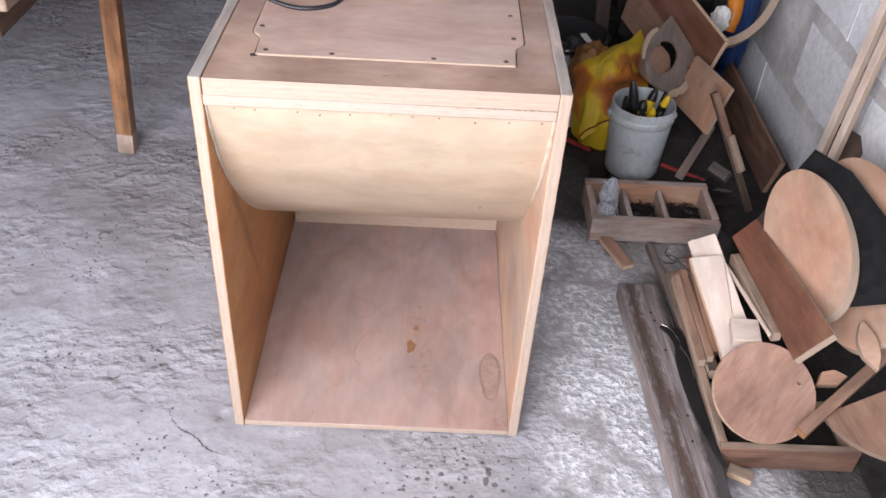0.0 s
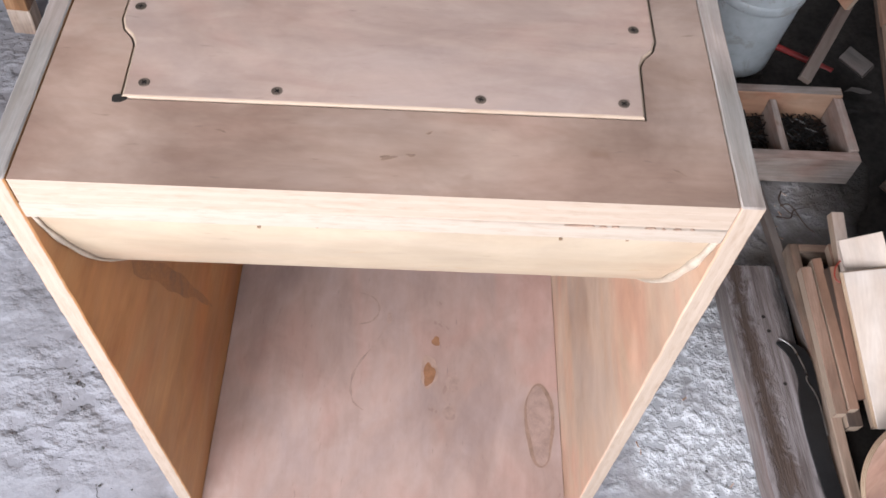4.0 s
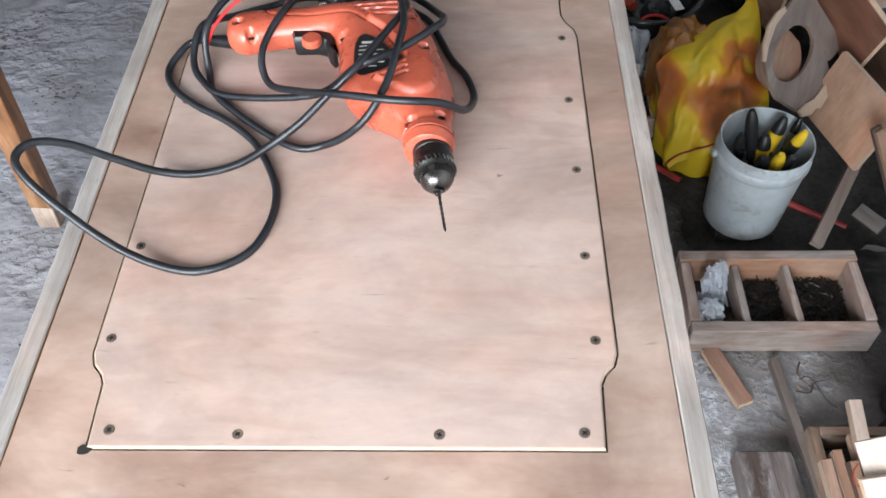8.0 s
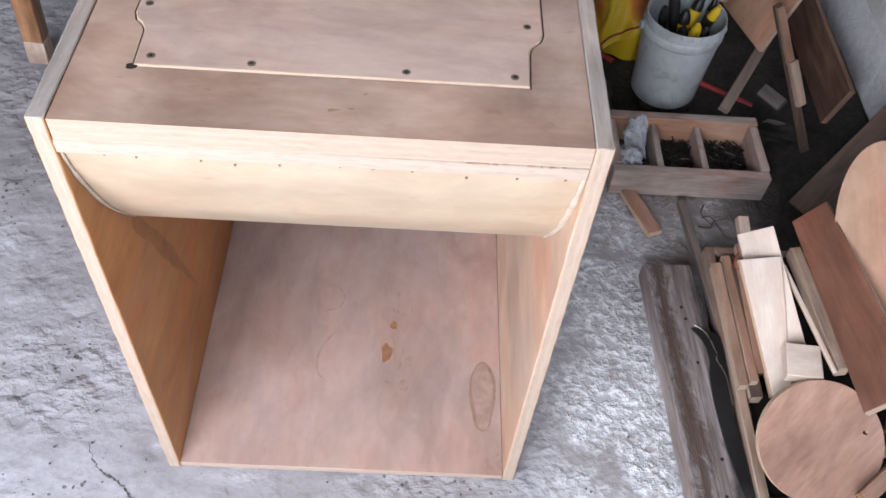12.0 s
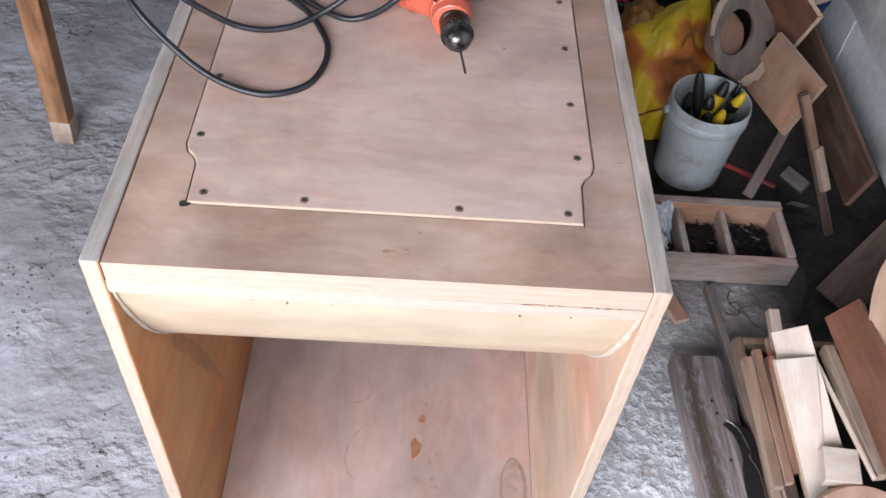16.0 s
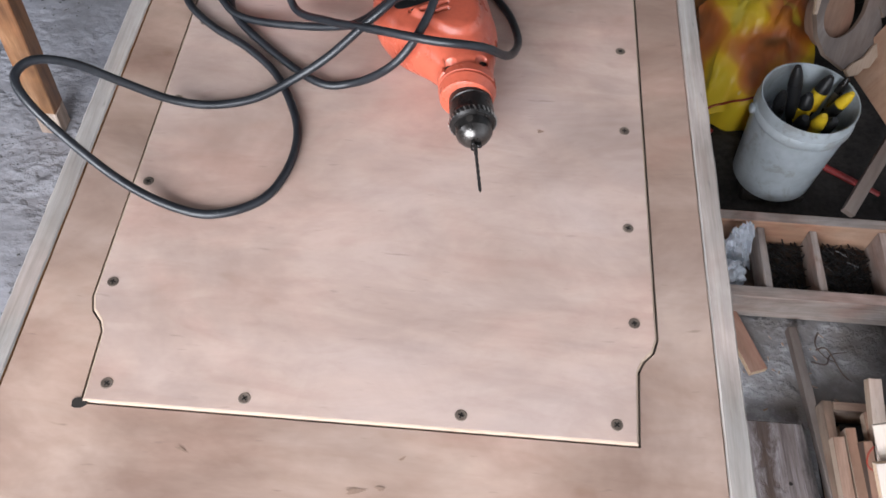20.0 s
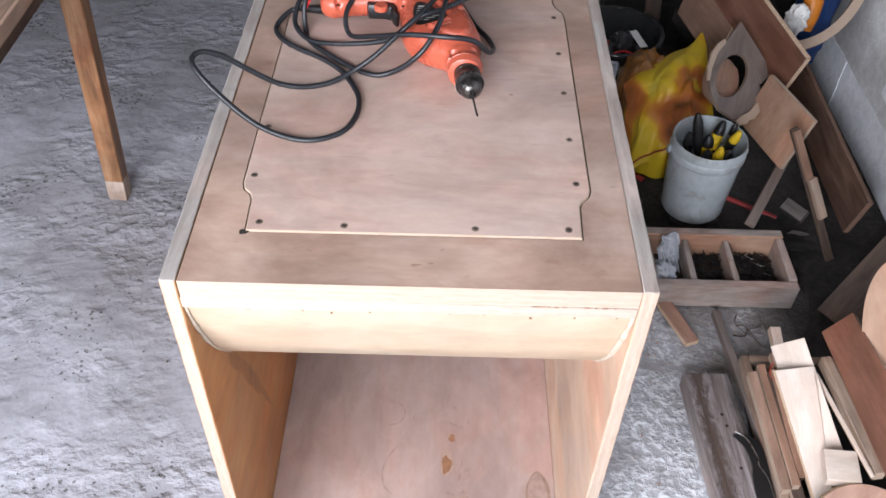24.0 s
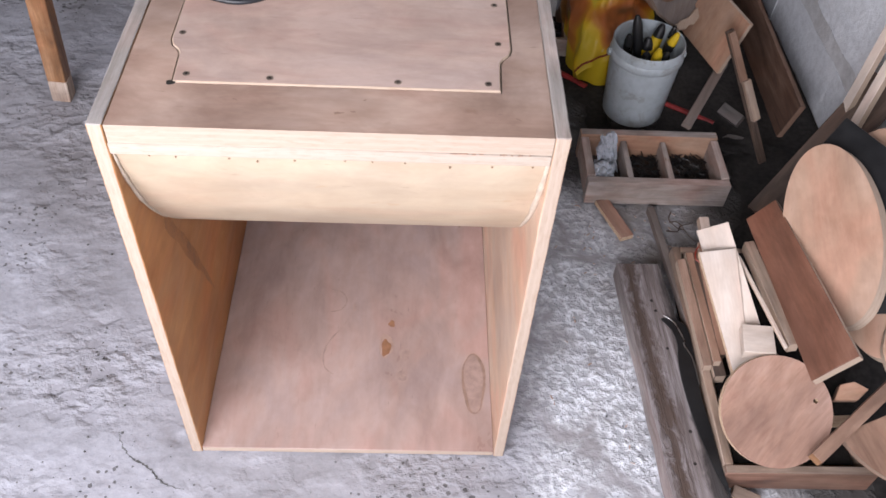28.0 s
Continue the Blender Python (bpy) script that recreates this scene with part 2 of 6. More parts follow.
    # east of x = 0.6 the mask also paints the ground shadow by the crate
    dirt_shade = math_node(nt, "MAXIMUM", dirt_shade, ramp(nt, math_node(nt, "MULTIPLY_ADD", sep.outputs["X"], 9.0, -5.45), [(0.0, (0, 0, 0)), (1.0, (1, 1, 1))]).outputs["Color"])
    dirt_shade = math_node(nt, "MULTIPLY", dirt_shade, ramp(nt, mid, [(0.36, (1, 1, 1)), (0.62, (0.35, 0.35, 0.35))]).outputs["Color"])
    base = mixed(nt, dirt_shade, base, (0.165, 0.146, 0.133))
    # near black toward the wall and beside the cabinet: shade painted with the dirt
    soot_shade = math_node(nt, "MULTIPLY_ADD", mid, -0.9, math_node(nt, "MULTIPLY_ADD", sep.outputs["X"], 7.0, -4.45))
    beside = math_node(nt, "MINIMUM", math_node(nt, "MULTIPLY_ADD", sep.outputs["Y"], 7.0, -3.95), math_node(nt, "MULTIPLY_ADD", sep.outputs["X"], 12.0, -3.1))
    soot_shade = math_node(nt, "MAXIMUM", soot_shade, math_node(nt, "MULTIPLY_ADD", mid, -0.5, beside))
    base = mixed(nt, ramp(nt, soot_shade, [(0.0, (0, 0, 0)), (0.55, (0.92, 0.92, 0.92))]).outputs["Color"], base, (0.032, 0.028, 0.025))
    nt.links.new(base, b.inputs["Base Color"])
    total = mid
    for source, gain in ((ridges, 0.80), (stones, 0.42), (grit, 0.07), (dots, -0.35)):
        total = math_node(nt, "MULTIPLY_ADD", source, gain, total)
    bump(nt, b, total, 0.60, 0.015)
    return m


def block_concrete(name, lo, hi):
    m, nt, b = shader(name, 0.9, 0, 0.25)
    v = coords(nt, uv=False)
    big, fine, grit = noise_tex(nt, v, 5.0, 5, 0.6), noise_tex(nt, v, 45.0, 5, 0.7), noise_tex(nt, v, 160.0, 3, 0.7)
    base = ramp(nt, big, [(0.3, lo), (0.7, hi)]).outputs["Color"]
    base = mixed(nt, 0.7, base, ramp(nt, fine, [(0.3, (0.75, 0.75, 0.75)), (0.6, (1.04, 1.04, 1.04))]).outputs["Color"], "MULTIPLY")
    nt.links.new(base, b.inputs["Base Color"])
    s = nt.nodes.new("ShaderNodeMath")
    nt.links.new(fine, s.inputs[0])
    nt.links.new(grit, s.inputs[1])
    bump(nt, b, s.outputs[0], 0.5, 0.003)
    return m


def bag_print():
    m, nt, b = shader("printed_plastic", 0.38, 0, 0.45)
    v = coords(nt, uv=False)
    blob, veins = noise_tex(nt, v, 8.0, 2, 0.35, 0.3), noise_tex(nt, v, 10.0, 2, 0.4, 0.6)
    base = ramp(nt, blob, [(0.42, (0.56, 0.40, 0.02)), (0.53, (0.60, 0.37, 0.015)), (0.575, (0.48, 0.19, 0.02)), (0.64, (0.36, 0.10, 0.02)), (0.70, (0.15, 0.055, 0.015))]).outputs["Color"]
    base = mixed(nt, ramp(nt, veins, [(0.58, (0, 0, 0)), (0.64, (0.7, 0.7, 0.7))]).outputs["Color"], base, (0.44, 0.35, 0.03))
    base = mixed(nt, ramp(nt, noise_tex(nt, v, 26.0, 1, 0.4), [(0.76, (0, 0, 0)), (0.80, (0.8, 0.8, 0.8))]).outputs["Color"], base, (0.6, 0.58, 0.5))
    nt.links.new(base, b.inputs["Base Color"])
    bump(nt, b, veins, 0.2, 0.006)
    return m


def clear(name, tint, rough=0.12, through_light=0.88):
    m, nt, b = shader(name, rough, 0, 0.5)
    b.inputs["Base Color"].default_value = (*tint, 1)
    b.inputs["Transmission Weight"].default_value = through_light
    b.inputs["IOR"].default_value = 1.3
    n = noise_tex(nt, coords(nt, uv=False), 40.0, 3)
    bump(nt, b, n, 0.4, 0.003)
    return m


PLY_TOP = wood("sanded_plywood", (0.436, 0.323, 0.271), (0.498, 0.379, 0.322), (0.555, 0.433, 0.376), 0.45, 0.3, 0.05, across=18, blot=0.24, wave=0.4, tint=0.045)
PLY_RIM = wood("handled_plywood", (0.315, 0.220, 0.170), (0.395, 0.286, 0.228), (0.46, 0.345, 0.281), 0.45, 0.6, 0.05, across=18, blot=0.38, wave=0.4, tint=0.04)
PLY_FLOOR = wood("reddish_plywood", (0.30, 0.219, 0.195), (0.355, 0.263, 0.232), (0.39, 0.296, 0.264), 0.36, 0.2, 0.05, across=20, blot=0.14, wave=0.28, tint=0.06)
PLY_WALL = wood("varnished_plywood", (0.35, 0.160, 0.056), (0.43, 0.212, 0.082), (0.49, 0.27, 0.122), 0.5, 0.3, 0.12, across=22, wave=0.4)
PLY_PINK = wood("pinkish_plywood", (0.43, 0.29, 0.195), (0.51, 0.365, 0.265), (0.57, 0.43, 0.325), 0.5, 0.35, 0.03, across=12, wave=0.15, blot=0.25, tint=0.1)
PLY_HORN = wood("pale_bent_plywood", (0.380, 0.296, 0.208), (0.410, 0.326, 0.235), (0.440, 0.355, 0.264), 0.5, 0.6, 0.03, (0.36, 0.21, 0.10), across=14, wave=0.08, blot=0.13, tint=0.03)
EDGE = ply_edge("sanded_ply_edge", (0.405, 0.312, 0.24), (0.38, 0.288, 0.22), 0.0062)
EDGE_FRONT = ply_edge("scraped_ply_edge", (0.375, 0.296, 0.235), (0.352, 0.275, 0.216), 0.0085)
RAIL_EDGE = ply_edge("fresh_sawn_rail", (0.375, 0.310, 0.256), (0.36, 0.296, 0.242), 0.012)
EDGE_RAW = ply_edge("raw_ply_edge", (0.70, 0.55, 0.40), (0.42, 0.28, 0.18), 0.004)
WEATHERED = wood("weathered_edge", (0.27, 0.245, 0.22), (0.38, 0.35, 0.32), (0.49, 0.455, 0.42), 0.85, 0.7, 0.22, blot=0.3, across=90)
PALE_EDGE = wood("pale_fir", (0.53, 0.44, 0.365), (0.61, 0.525, 0.45), (0.67, 0.60, 0.53), 0.7, 0.25, 0.07, wave=0.35, across=40)
OFFCUT = wood("offcut_plywood", (0.33, 0.195, 0.125), (0.40, 0.248, 0.165), (0.46, 0.305, 0.215), 0.6, 0.35, 0.08, blot=0.28, tint=0.08, across=30)
OVAL = wood("smooth_peach_plywood", (0.38, 0.24, 0.165), (0.44, 0.29, 0.205), (0.49, 0.335, 0.245), 0.55, 0.3, 0.1, across=24, wave=0.35)
DISC = wood("figured_plywood", (0.25, 0.142, 0.1), (0.345, 0.21, 0.153), (0.42, 0.278, 0.212), 0.6, 0.4, 0.2, across=26, wave=0.95, blot=0.28)
OFFCUT_BROWN = wood("brown_plywood", (0.18, 0.103, 0.068), (0.25, 0.15, 0.102), (0.32, 0.205, 0.145), 0.6, 0.4, 0.2, across=30)
OFFCUT_RED = wood("dark_red_plywood", (0.12, 0.054, 0.034), (0.18, 0.083, 0.053), (0.235, 0.118, 0.078), 0.42, 0.3, 0.2, across=30)
GREYPLY = wood("dusty_grey_plywood", (0.135, 0.108, 0.093), (0.19, 0.156, 0.135), (0.24, 0.203, 0.178), 0.75, 0.3, 0.12, across=30)
DUSK = wood("grimy_grey_wood", (0.06, 0.054, 0.051), (0.105, 0.095, 0.089), (0.15, 0.135, 0.128), 0.8, 0.4, 0.2)
TRAYWOOD = wood("dusty_grey_tray_wood", (0.24, 0.198, 0.172), (0.39, 0.335, 0.30), (0.53, 0.475, 0.435), 0.8, 0.7, 0.25, blot=0.4, tint=0.1, across=40)
CRATE_RED = wood("grimy_red_brown_wood", (0.10, 0.058, 0.042), (0.165, 0.097, 0.068), (0.235, 0.148, 0.108), 0.65, 0.6, 0.25, blot=0.4)
CRATE = wood("old_grey_brown_wood", (0.18, 0.13, 0.097), (0.29, 0.213, 0.158), (0.38, 0.295, 0.23), 0.8, 0.7, 0.22, blot=0.32, tint=0.08)
PLANK = wood("weathered_plank", (0.145, 0.12, 0.11), (0.25, 0.225, 0.215), (0.35, 0.325, 0.32), 0.85, 0.9, 0.5, (0.06, 0.03, 0.02), wave=0.95, blot=0.3, across=75)
LEG = wood("varnished_leg", (0.10, 0.045, 0.02), (0.26, 0.13, 0.058), (0.37, 0.21, 0.11), 0.45, 0.9, 0.35, (0.06, 0.03, 0.015), blot=0.5, tint=0.1)
BARE = wood("bare_worn_wood", (0.30, 0.23, 0.18), (0.42, 0.34, 0.275), (0.52, 0.44, 0.37), 0.8, 0.9, 0.3, (0.10, 0.05, 0.03), blot=0.4)


def rotten_plank():
    """Grey weathered plank: long cracks along u, a rotten brown channel beside one edge, a burnt patch beside the other."""
    m, nt, b = shader("weathered_plank", 0.85)
    tc = nt.nodes.new("ShaderNodeTexCoord")
    sep = nt.nodes.new("ShaderNodeSeparateXYZ")
    nt.links.new(tc.outputs["UV"], sep.inputs[0])
    u, v = sep.outputs["X"], sep.outputs["Y"]
    grain = noise_tex(nt, coords(nt, (5, 150, 1)), 1.0, 6, 0.65, 0.8)
    broad = noise_tex(nt, coords(nt, (4, 45, 1)), 1.0, 5, 0.6, 1.4)
    eaten = noise_tex(nt, coords(nt, (26, 60, 1)), 1.0, 5, 0.7, 1.0)
    base = ramp(nt, broad, [(0.30, (0.115, 0.088, 0.08)), (0.5, (0.205, 0.175, 0.17)), (0.70, (0.33, 0.30, 0.305))]).outputs["Color"]
    base = mixed(nt, 0.85, base, ramp(nt, grain, [(0.34, (0.42, 0.38, 0.36)), (0.55, (1.0, 1.0, 1.0))]).outputs["Color"], "MULTIPLY")
    off = math_node(nt, "ABSOLUTE", math_node(nt, "ADD", v, ROT_AT), 0.0)
    off = math_node(nt, "MULTIPLY_ADD", eaten, -0.062, off)
    rot = ramp(nt, math_node(nt, "MULTIPLY_ADD", off, 34.0, 1.02), [(0.15, (0.85, 0.85, 0.85)), (0.72, (0, 0, 0))]).outputs["Color"]
    base = mixed(nt, rot, base, mixed(nt, eaten, (0.024, 0.015, 0.011), (0.095, 0.058, 0.040)))
    burnt = math_node(nt, "MULTIPLY_ADD", eaten, 0.9, math_node(nt, "MULTIPLY_ADD", v, 26.0, math_node(nt, "MULTIPLY", u, 0.9)))
    burnt = ramp(nt, math_node(nt, "MULTIPLY", burnt, 0.72), [(0.66, (0, 0, 0)), (0.92, (0.9, 0.9, 0.9))]).outputs["Color"]
    base = mixed(nt, burnt, base, (0.03, 0.026, 0.025))
    nt.links.new(base, b.inputs["Base Color"])
    bump(nt, b, math_node(nt, "MULTIPLY_ADD", rot, -0.8, grain), 0.8, 0.003)
    return m


ROT_AT = 0.020
PLANK_TOP = rotten_plank()
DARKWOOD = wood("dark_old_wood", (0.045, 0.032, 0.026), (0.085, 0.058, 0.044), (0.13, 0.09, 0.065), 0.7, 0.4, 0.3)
FLOOR = concrete()
BLOCK = block_concrete("cement_block", (0.68, 0.705, 0.74), (0.84, 0.865, 0.90))
MORTAR = block_concrete("mortar", (0.36, 0.345, 0.335), (0.76, 0.775, 0.795))
PLASTER = block_concrete("cement_render", (0.15, 0.145, 0.14), (0.24, 0.235, 0.23))
ORANGE = plain("orange_red_casing", (0.44, 0.090, 0.050), 0.29, 0, 0.16, 30, 0.5, scuff=((0.58, 0.30, 0.22), 0.64, 0.6))
RED = plain("red_plastic", (0.55, 0.025, 0.025), 0.4, 0, 0.15, 40)
DIM_RED = plain("grimy_red_plastic", (0.30, 0.03, 0.028), 0.5, 0, 0.4, 30)
BLACK = plain("black_plastic", (0.012, 0.012, 0.013), 0.4, 0, 0.3, 40)
SCUFFED = plain("scuffed_black_plastic", (0.028, 0.031, 0.036), 0.34, 0, 0.6, 45, scuff=((0.48, 0.49, 0.50), 0.555, 0.75))
CABLE = plain("black_rubber_cable", (0.013, 0.0145, 0.018), 0.38, 0, 0.3, 60, scuff=((0.09, 0.09, 0.093), 0.66, 0.4))
STEEL = plain("worn_steel", (0.42, 0.41, 0.40), 0.3, 0.95, 0.3, 60)
DARKSTEEL = plain("blackened_steel", (0.022, 0.020, 0.019), 0.3, 0.5, 0.4, 60)
DULLSTEEL = plain("dull_steel", (0.10, 0.093, 0.088), 0.3, 0.9, 0.3, 60)
SCREWS = plain("dull_screw", (0.20, 0.155, 0.125), 0.5, 0.4, 0.5, 90)
BRUISE = plain("bruised_veneer", (0.285, 0.19, 0.14), 0.6, 0, 0.3, 90, relief=0)
BUCKET = plain("dirty_white_plastic", (0.44, 0.49, 0.515), 0.34, 0, 0.16, 7, relief=0, scuff=((0.22, 0.20, 0.18), 0.53, 0.45))
SEAM_RED = plain("dark_red_seam", (0.24, 0.03, 0.015), 0.4, 0, 0.3, 40)
YELLOW = plain("yellow_grip", (0.62, 0.42, 0.015), 0.45, 0, 0.2, 40)
WHITE = plain("white_plastic", (0.72, 0.72, 0.70), 0.45, 0, 0.15, 30)
BLUE = plain("blue_plastic", (0.012, 0.04, 0.14), 0.45, 0, 0.25, 25)
AMBER = plain("orange_plastic", (0.58, 0.19, 0.015), 0.4, 0, 0.2, 25)
GREYLABEL = plain("pale_print", (0.55, 0.55, 0.53), 0.5, 0, 0.1, 60, relief=0)
BAG = bag_print()
BAG_BROWN = plain("brown_printed_plastic", (0.21, 0.085, 0.016), 0.32, 0, 0.4, 12)
FILM = clear("clear_film", (0.80, 0.85, 0.92), 0.12, 0.62)
NAILS = plain("dark_nails", (0.022, 0.021, 0.021), 0.35, 0.5, 0.5, 120)
RUST = plain("rusty_nail", (0.21, 0.135, 0.085), 0.7, 0.3, 0.4, 90, relief=0)
VOID = plain("dark_gap", (0.02, 0.016, 0.013), 0.9, 0, 0.2, 60, relief=0)
# black for the sheets and sacks, with deep shade put into the colour
SOOT_SHADE = plain("soot_and_shade_black", (0.034, 0.0305, 0.0285), 0.7, 0, 0.65, 11, 0.2, relief=0.3)
# deep shade of hollows put into a flat black colour
DEEP_SHADE = plain("deep_shade_black", (0.014, 0.012, 0.011), 0.85, 0, 0.5, 20, 0.15)
CRUMB = plain("cement_crumb", (0.10, 0.098, 0.096), 0.9, 0, 0.5, 90, relief=0)
SMOKE = plain("smoky_grey_plastic", (0.040, 0.041, 0.043), 0.12, 0, 0.3, 20)
STAIN = plain("glue_stain", (0.25, 0.125, 0.068), 0.5, 0, 0.3, 60, relief=0)
RUN = plain("varnish_run", (0.33, 0.155, 0.064), 0.5, 0, 0.35, 40, relief=0)
FILLER = plain("wood_filler", (0.44, 0.365, 0.29), 0.7, 0, 0.2, 60)
STAIN_RIM = plain("glue_halo", (0.36, 0.25, 0.205), 0.5, 0, 0.2, 60, relief=0)
FAINT = plain("faint_blot", (0.325, 0.232, 0.200), 0.4, 0, 0.2, 60, relief=0)
RING = plain("water_ring", (0.275, 0.185, 0.142), 0.5, 0, 0.25, 80, relief=0)

# ---- helpers for shapes ----
ORIGIN = {}


def thing(name, loc, label, category, group="", kind=""):
    ob = new(name)
    ob.empty_display_size = 0.05
    ob.location = loc
    ORIGIN[ob] = Vector(loc)
    return tagged(ob, label, category, group, kind)


def finish(name, bm, mat, smooth):
    bmesh.ops.recalc_face_normals(bm, faces=bm.faces)
    me = bpy.data.meshes.new(name)
    bm.to_mesh(me)
    bm.free()
    for m in mat if isinstance(mat, (list, tuple)) else [mat]:
        me.materials.append(m)
    if smooth:
        me.shade_smooth()
        me.set_sharp_from_angle(angle=radians(38))
    return me


def part(name, bm, mat, parent, label="", smooth=True):
    """One mesh under a thing or a part; bm is in world places."""
    bm.transform(Matrix.Translation(-ORIGIN[parent]))
    ob = new(name, finish(name, bm, mat, smooth))
    ob.parent = parent
    ORIGIN[ob] = ORIGIN[parent]
    return tagged(ob, label)


def solo(name, bm, mat, label, category, group="", kind="", smooth=True):
    """A thing that is one mesh, its origin at its base."""
    co = [v.co for v in bm.verts]
    base = Vector((sum(c.x for c in co) / len(co), sum(c.y for c in co) / len(co), min(c.z for c in co)))
    bm.transform(Matrix.Translation(-base))
    ob = new(name, finish(name, bm, mat, smooth))
    ob.location = base
    ORIGIN[ob] = base
    return tagged(ob, label, category, group, kind)


def basis(o, along, across):
    x = Vector(along).normalized()
    z = x.cross(Vector(across)).normalized()
    y = z.cross(x)
    m = Matrix((x, y, z)).transposed().to_4x4()
    m.translation = Vector(o)
    return m


def merge(bm, piece):
    me = bpy.data.meshes.new("tmp")
    piece.to_mesh(me)
    piece.free()
    bm.from_mesh(me)
    bpy.data.meshes.remove(me)


def prism(bm, outline, z0, z1, m=Matrix(), bevel=0.0, faces=0, sides=1, segments=1, origin_uv=(0, 0)):
    """An outline in the plane, given depth; uv in metres: flat faces along x and y, sides along the rim and the depth."""
    p = bmesh.new()
    uv = p.loops.layers.uv.new("UVMap")
    lo = [p.verts.new((x, y, z0)) for x, y in outline]
    hi = [p.verts.new((x, y, z1)) for x, y in outline]
    top, bot = p.faces.new(hi), p.faces.new(lo[::-1])
    for f in (top, bot):
        f.material_index = faces
        for l in f.loops:
            l[uv].uv = (l.vert.co.x + origin_uv[0], l.vert.co.y + origin_uv[1])
    run, n = 0.0, len(outline)
    for i in range(n):
        j = (i + 1) % n
        step = math.dist(outline[i], outline[j])
        f = p.faces.new((lo[i], lo[j], hi[j], hi[i]))
        f.material_index = sides
        for l, c in zip(f.loops, ((run, z0), (run + step, z0), (run + step, z1), (run, z1))):
            l[uv].uv = c
        run += step
    if bevel:
        rim = [e for e in p.edges if top in e.link_faces or bot in e.link_faces]
        if n <= 6:
            rim = p.edges[:]
        bmesh.ops.bevel(p, geom=rim, offset=bevel, segments=segments, affect="EDGES", profile=0.6)
    p.transform(m)
    merge(bm, p)
    return bm


def slab(m, sx, sy, sz, bevel=0.0012, bm=None):
    """A board: sx along the grain, sy across, sz thick, centred on m."""
    bm = bm or bmesh.new()
    a, b = sx / 2, sy / 2
    return prism(bm, [(-a, -b), (a, -b), (a, b), (-a, b)], -sz / 2, sz / 2, m, bevel)


def rect(x0, x1, y0, y1, z0, z1, bevel=0.001, bm=None, along="x"):
    c = ((x0 + x1) / 2, (y0 + y1) / 2, (z0 + z1) / 2)
    sx, sy, sz = x1 - x0, y1 - y0, z1 - z0
    if along == "x":
        return slab(basis(c, (1, 0, 0), (0, 1, 0)), sx, sy, sz, bevel, bm)
    if along == "y":
        return slab(basis(c, (0, 1, 0), (-1, 0, 0)), sy, sx, sz, bevel, bm)
    if along == "yz":       # an upright board whose face looks along x, grain along y
        return slab(basis(c, (0, 1, 0), (0, 0, 1)), sy, sz, sx, bevel, bm)
    if along == "zx":       # an upright board whose face looks along y, grain up
        return slab(basis(c, (0, 0, 1), (1, 0, 0)), sz, sx, sy, bevel, bm)
    return slab(basis(c, (1, 0, 0), (0, 0, 1)), sx, sz, sy, bevel, bm)   # "xz": face looks along y, grain along x


def round_outline(rx, ry=None, n=56, wob=0.0, seed=0):
    ry = ry or rx
    rnd = random.Random(seed)
    ph = [rnd.uniform(0, 6.28) for _ in range(3)]
    out = []
    for i in range(n):
        a = 2 * math.pi * i / n
        k = 1 + wob * (math.sin(3 * a + ph[0]) + 0.6 * math.sin(5 * a + ph[1]))
        out.append((rx * k * math.cos(a), ry * k * math.sin(a)))
    return out


def spline(points, per=8, closed=False):
    pts = [Vector(p) for p in points]
    out, n = [], len(pts)
    for i in range(n if closed else n - 1):
        if closed:
            a, b, c, d = (pts[(i + k) % n] for k in (-1, 0, 1, 2))
        else:
            a, b, c, d = pts[max(i - 1, 0)], pts[i], pts[i + 1], pts[min(i + 2, n - 1)]
        for k in range(per):
            t = k / per
            out.append(0.5 * ((2 * b) + (c - a) * t + (2 * a - 5 * b + 4 * c - d) * t * t + (3 * b - a - 3 * c + d) * t ** 3))
    if not closed:
        out.append(pts[-1])
    return out


def tube(bm, path, r, n=10, taper=None):
    rings, up = [], Vector((0, 0, 1))
    for i, p in enumerate(path):
        t = (path[min(i + 1, len(path) - 1)] - path[max(i - 1, 0)]).normalized()
        side = t.cross(up)
        if side.length < 1e-3:
            side = t.cross(Vector((0, 1, 0)))
        side.normalize()
        upv = side.cross(t)
        k = r if taper is None else r * taper(i / (len(path) - 1))
        rings.append([bm.verts.new(p + (side * math.cos(2 * math.pi * j / n) + upv * math.sin(2 * math.pi * j / n)) * k) for j in range(n)])
    for a, b in zip(rings, rings[1:]):
        for j in range(n):
            bm.faces.new((a[j], a[(j + 1) % n], b[(j + 1) % n], b[j]))
    bm.faces.new(rings[0][::-1])
    bm.faces.new(rings[-1])
    return bm


def lathe(bm, profile, m=Matrix(), n=32, cap=True):
    rings = []
    for r, z in profile:
        rings.append([bm.verts.new(m @ Vector((r * math.cos(2 * math.pi * j / n), r * math.sin(2 * math.pi * j / n), z))) for j in range(n)])
    for a, b in zip(rings, rings[1:]):
        for j in range(n):
            bm.faces.new((a[j], a[(j + 1) % n], b[(j + 1) % n], b[j]))
    if cap:
        bm.faces.new(rings[0][::-1])
        bm.faces.new(rings[-1])
    return bm


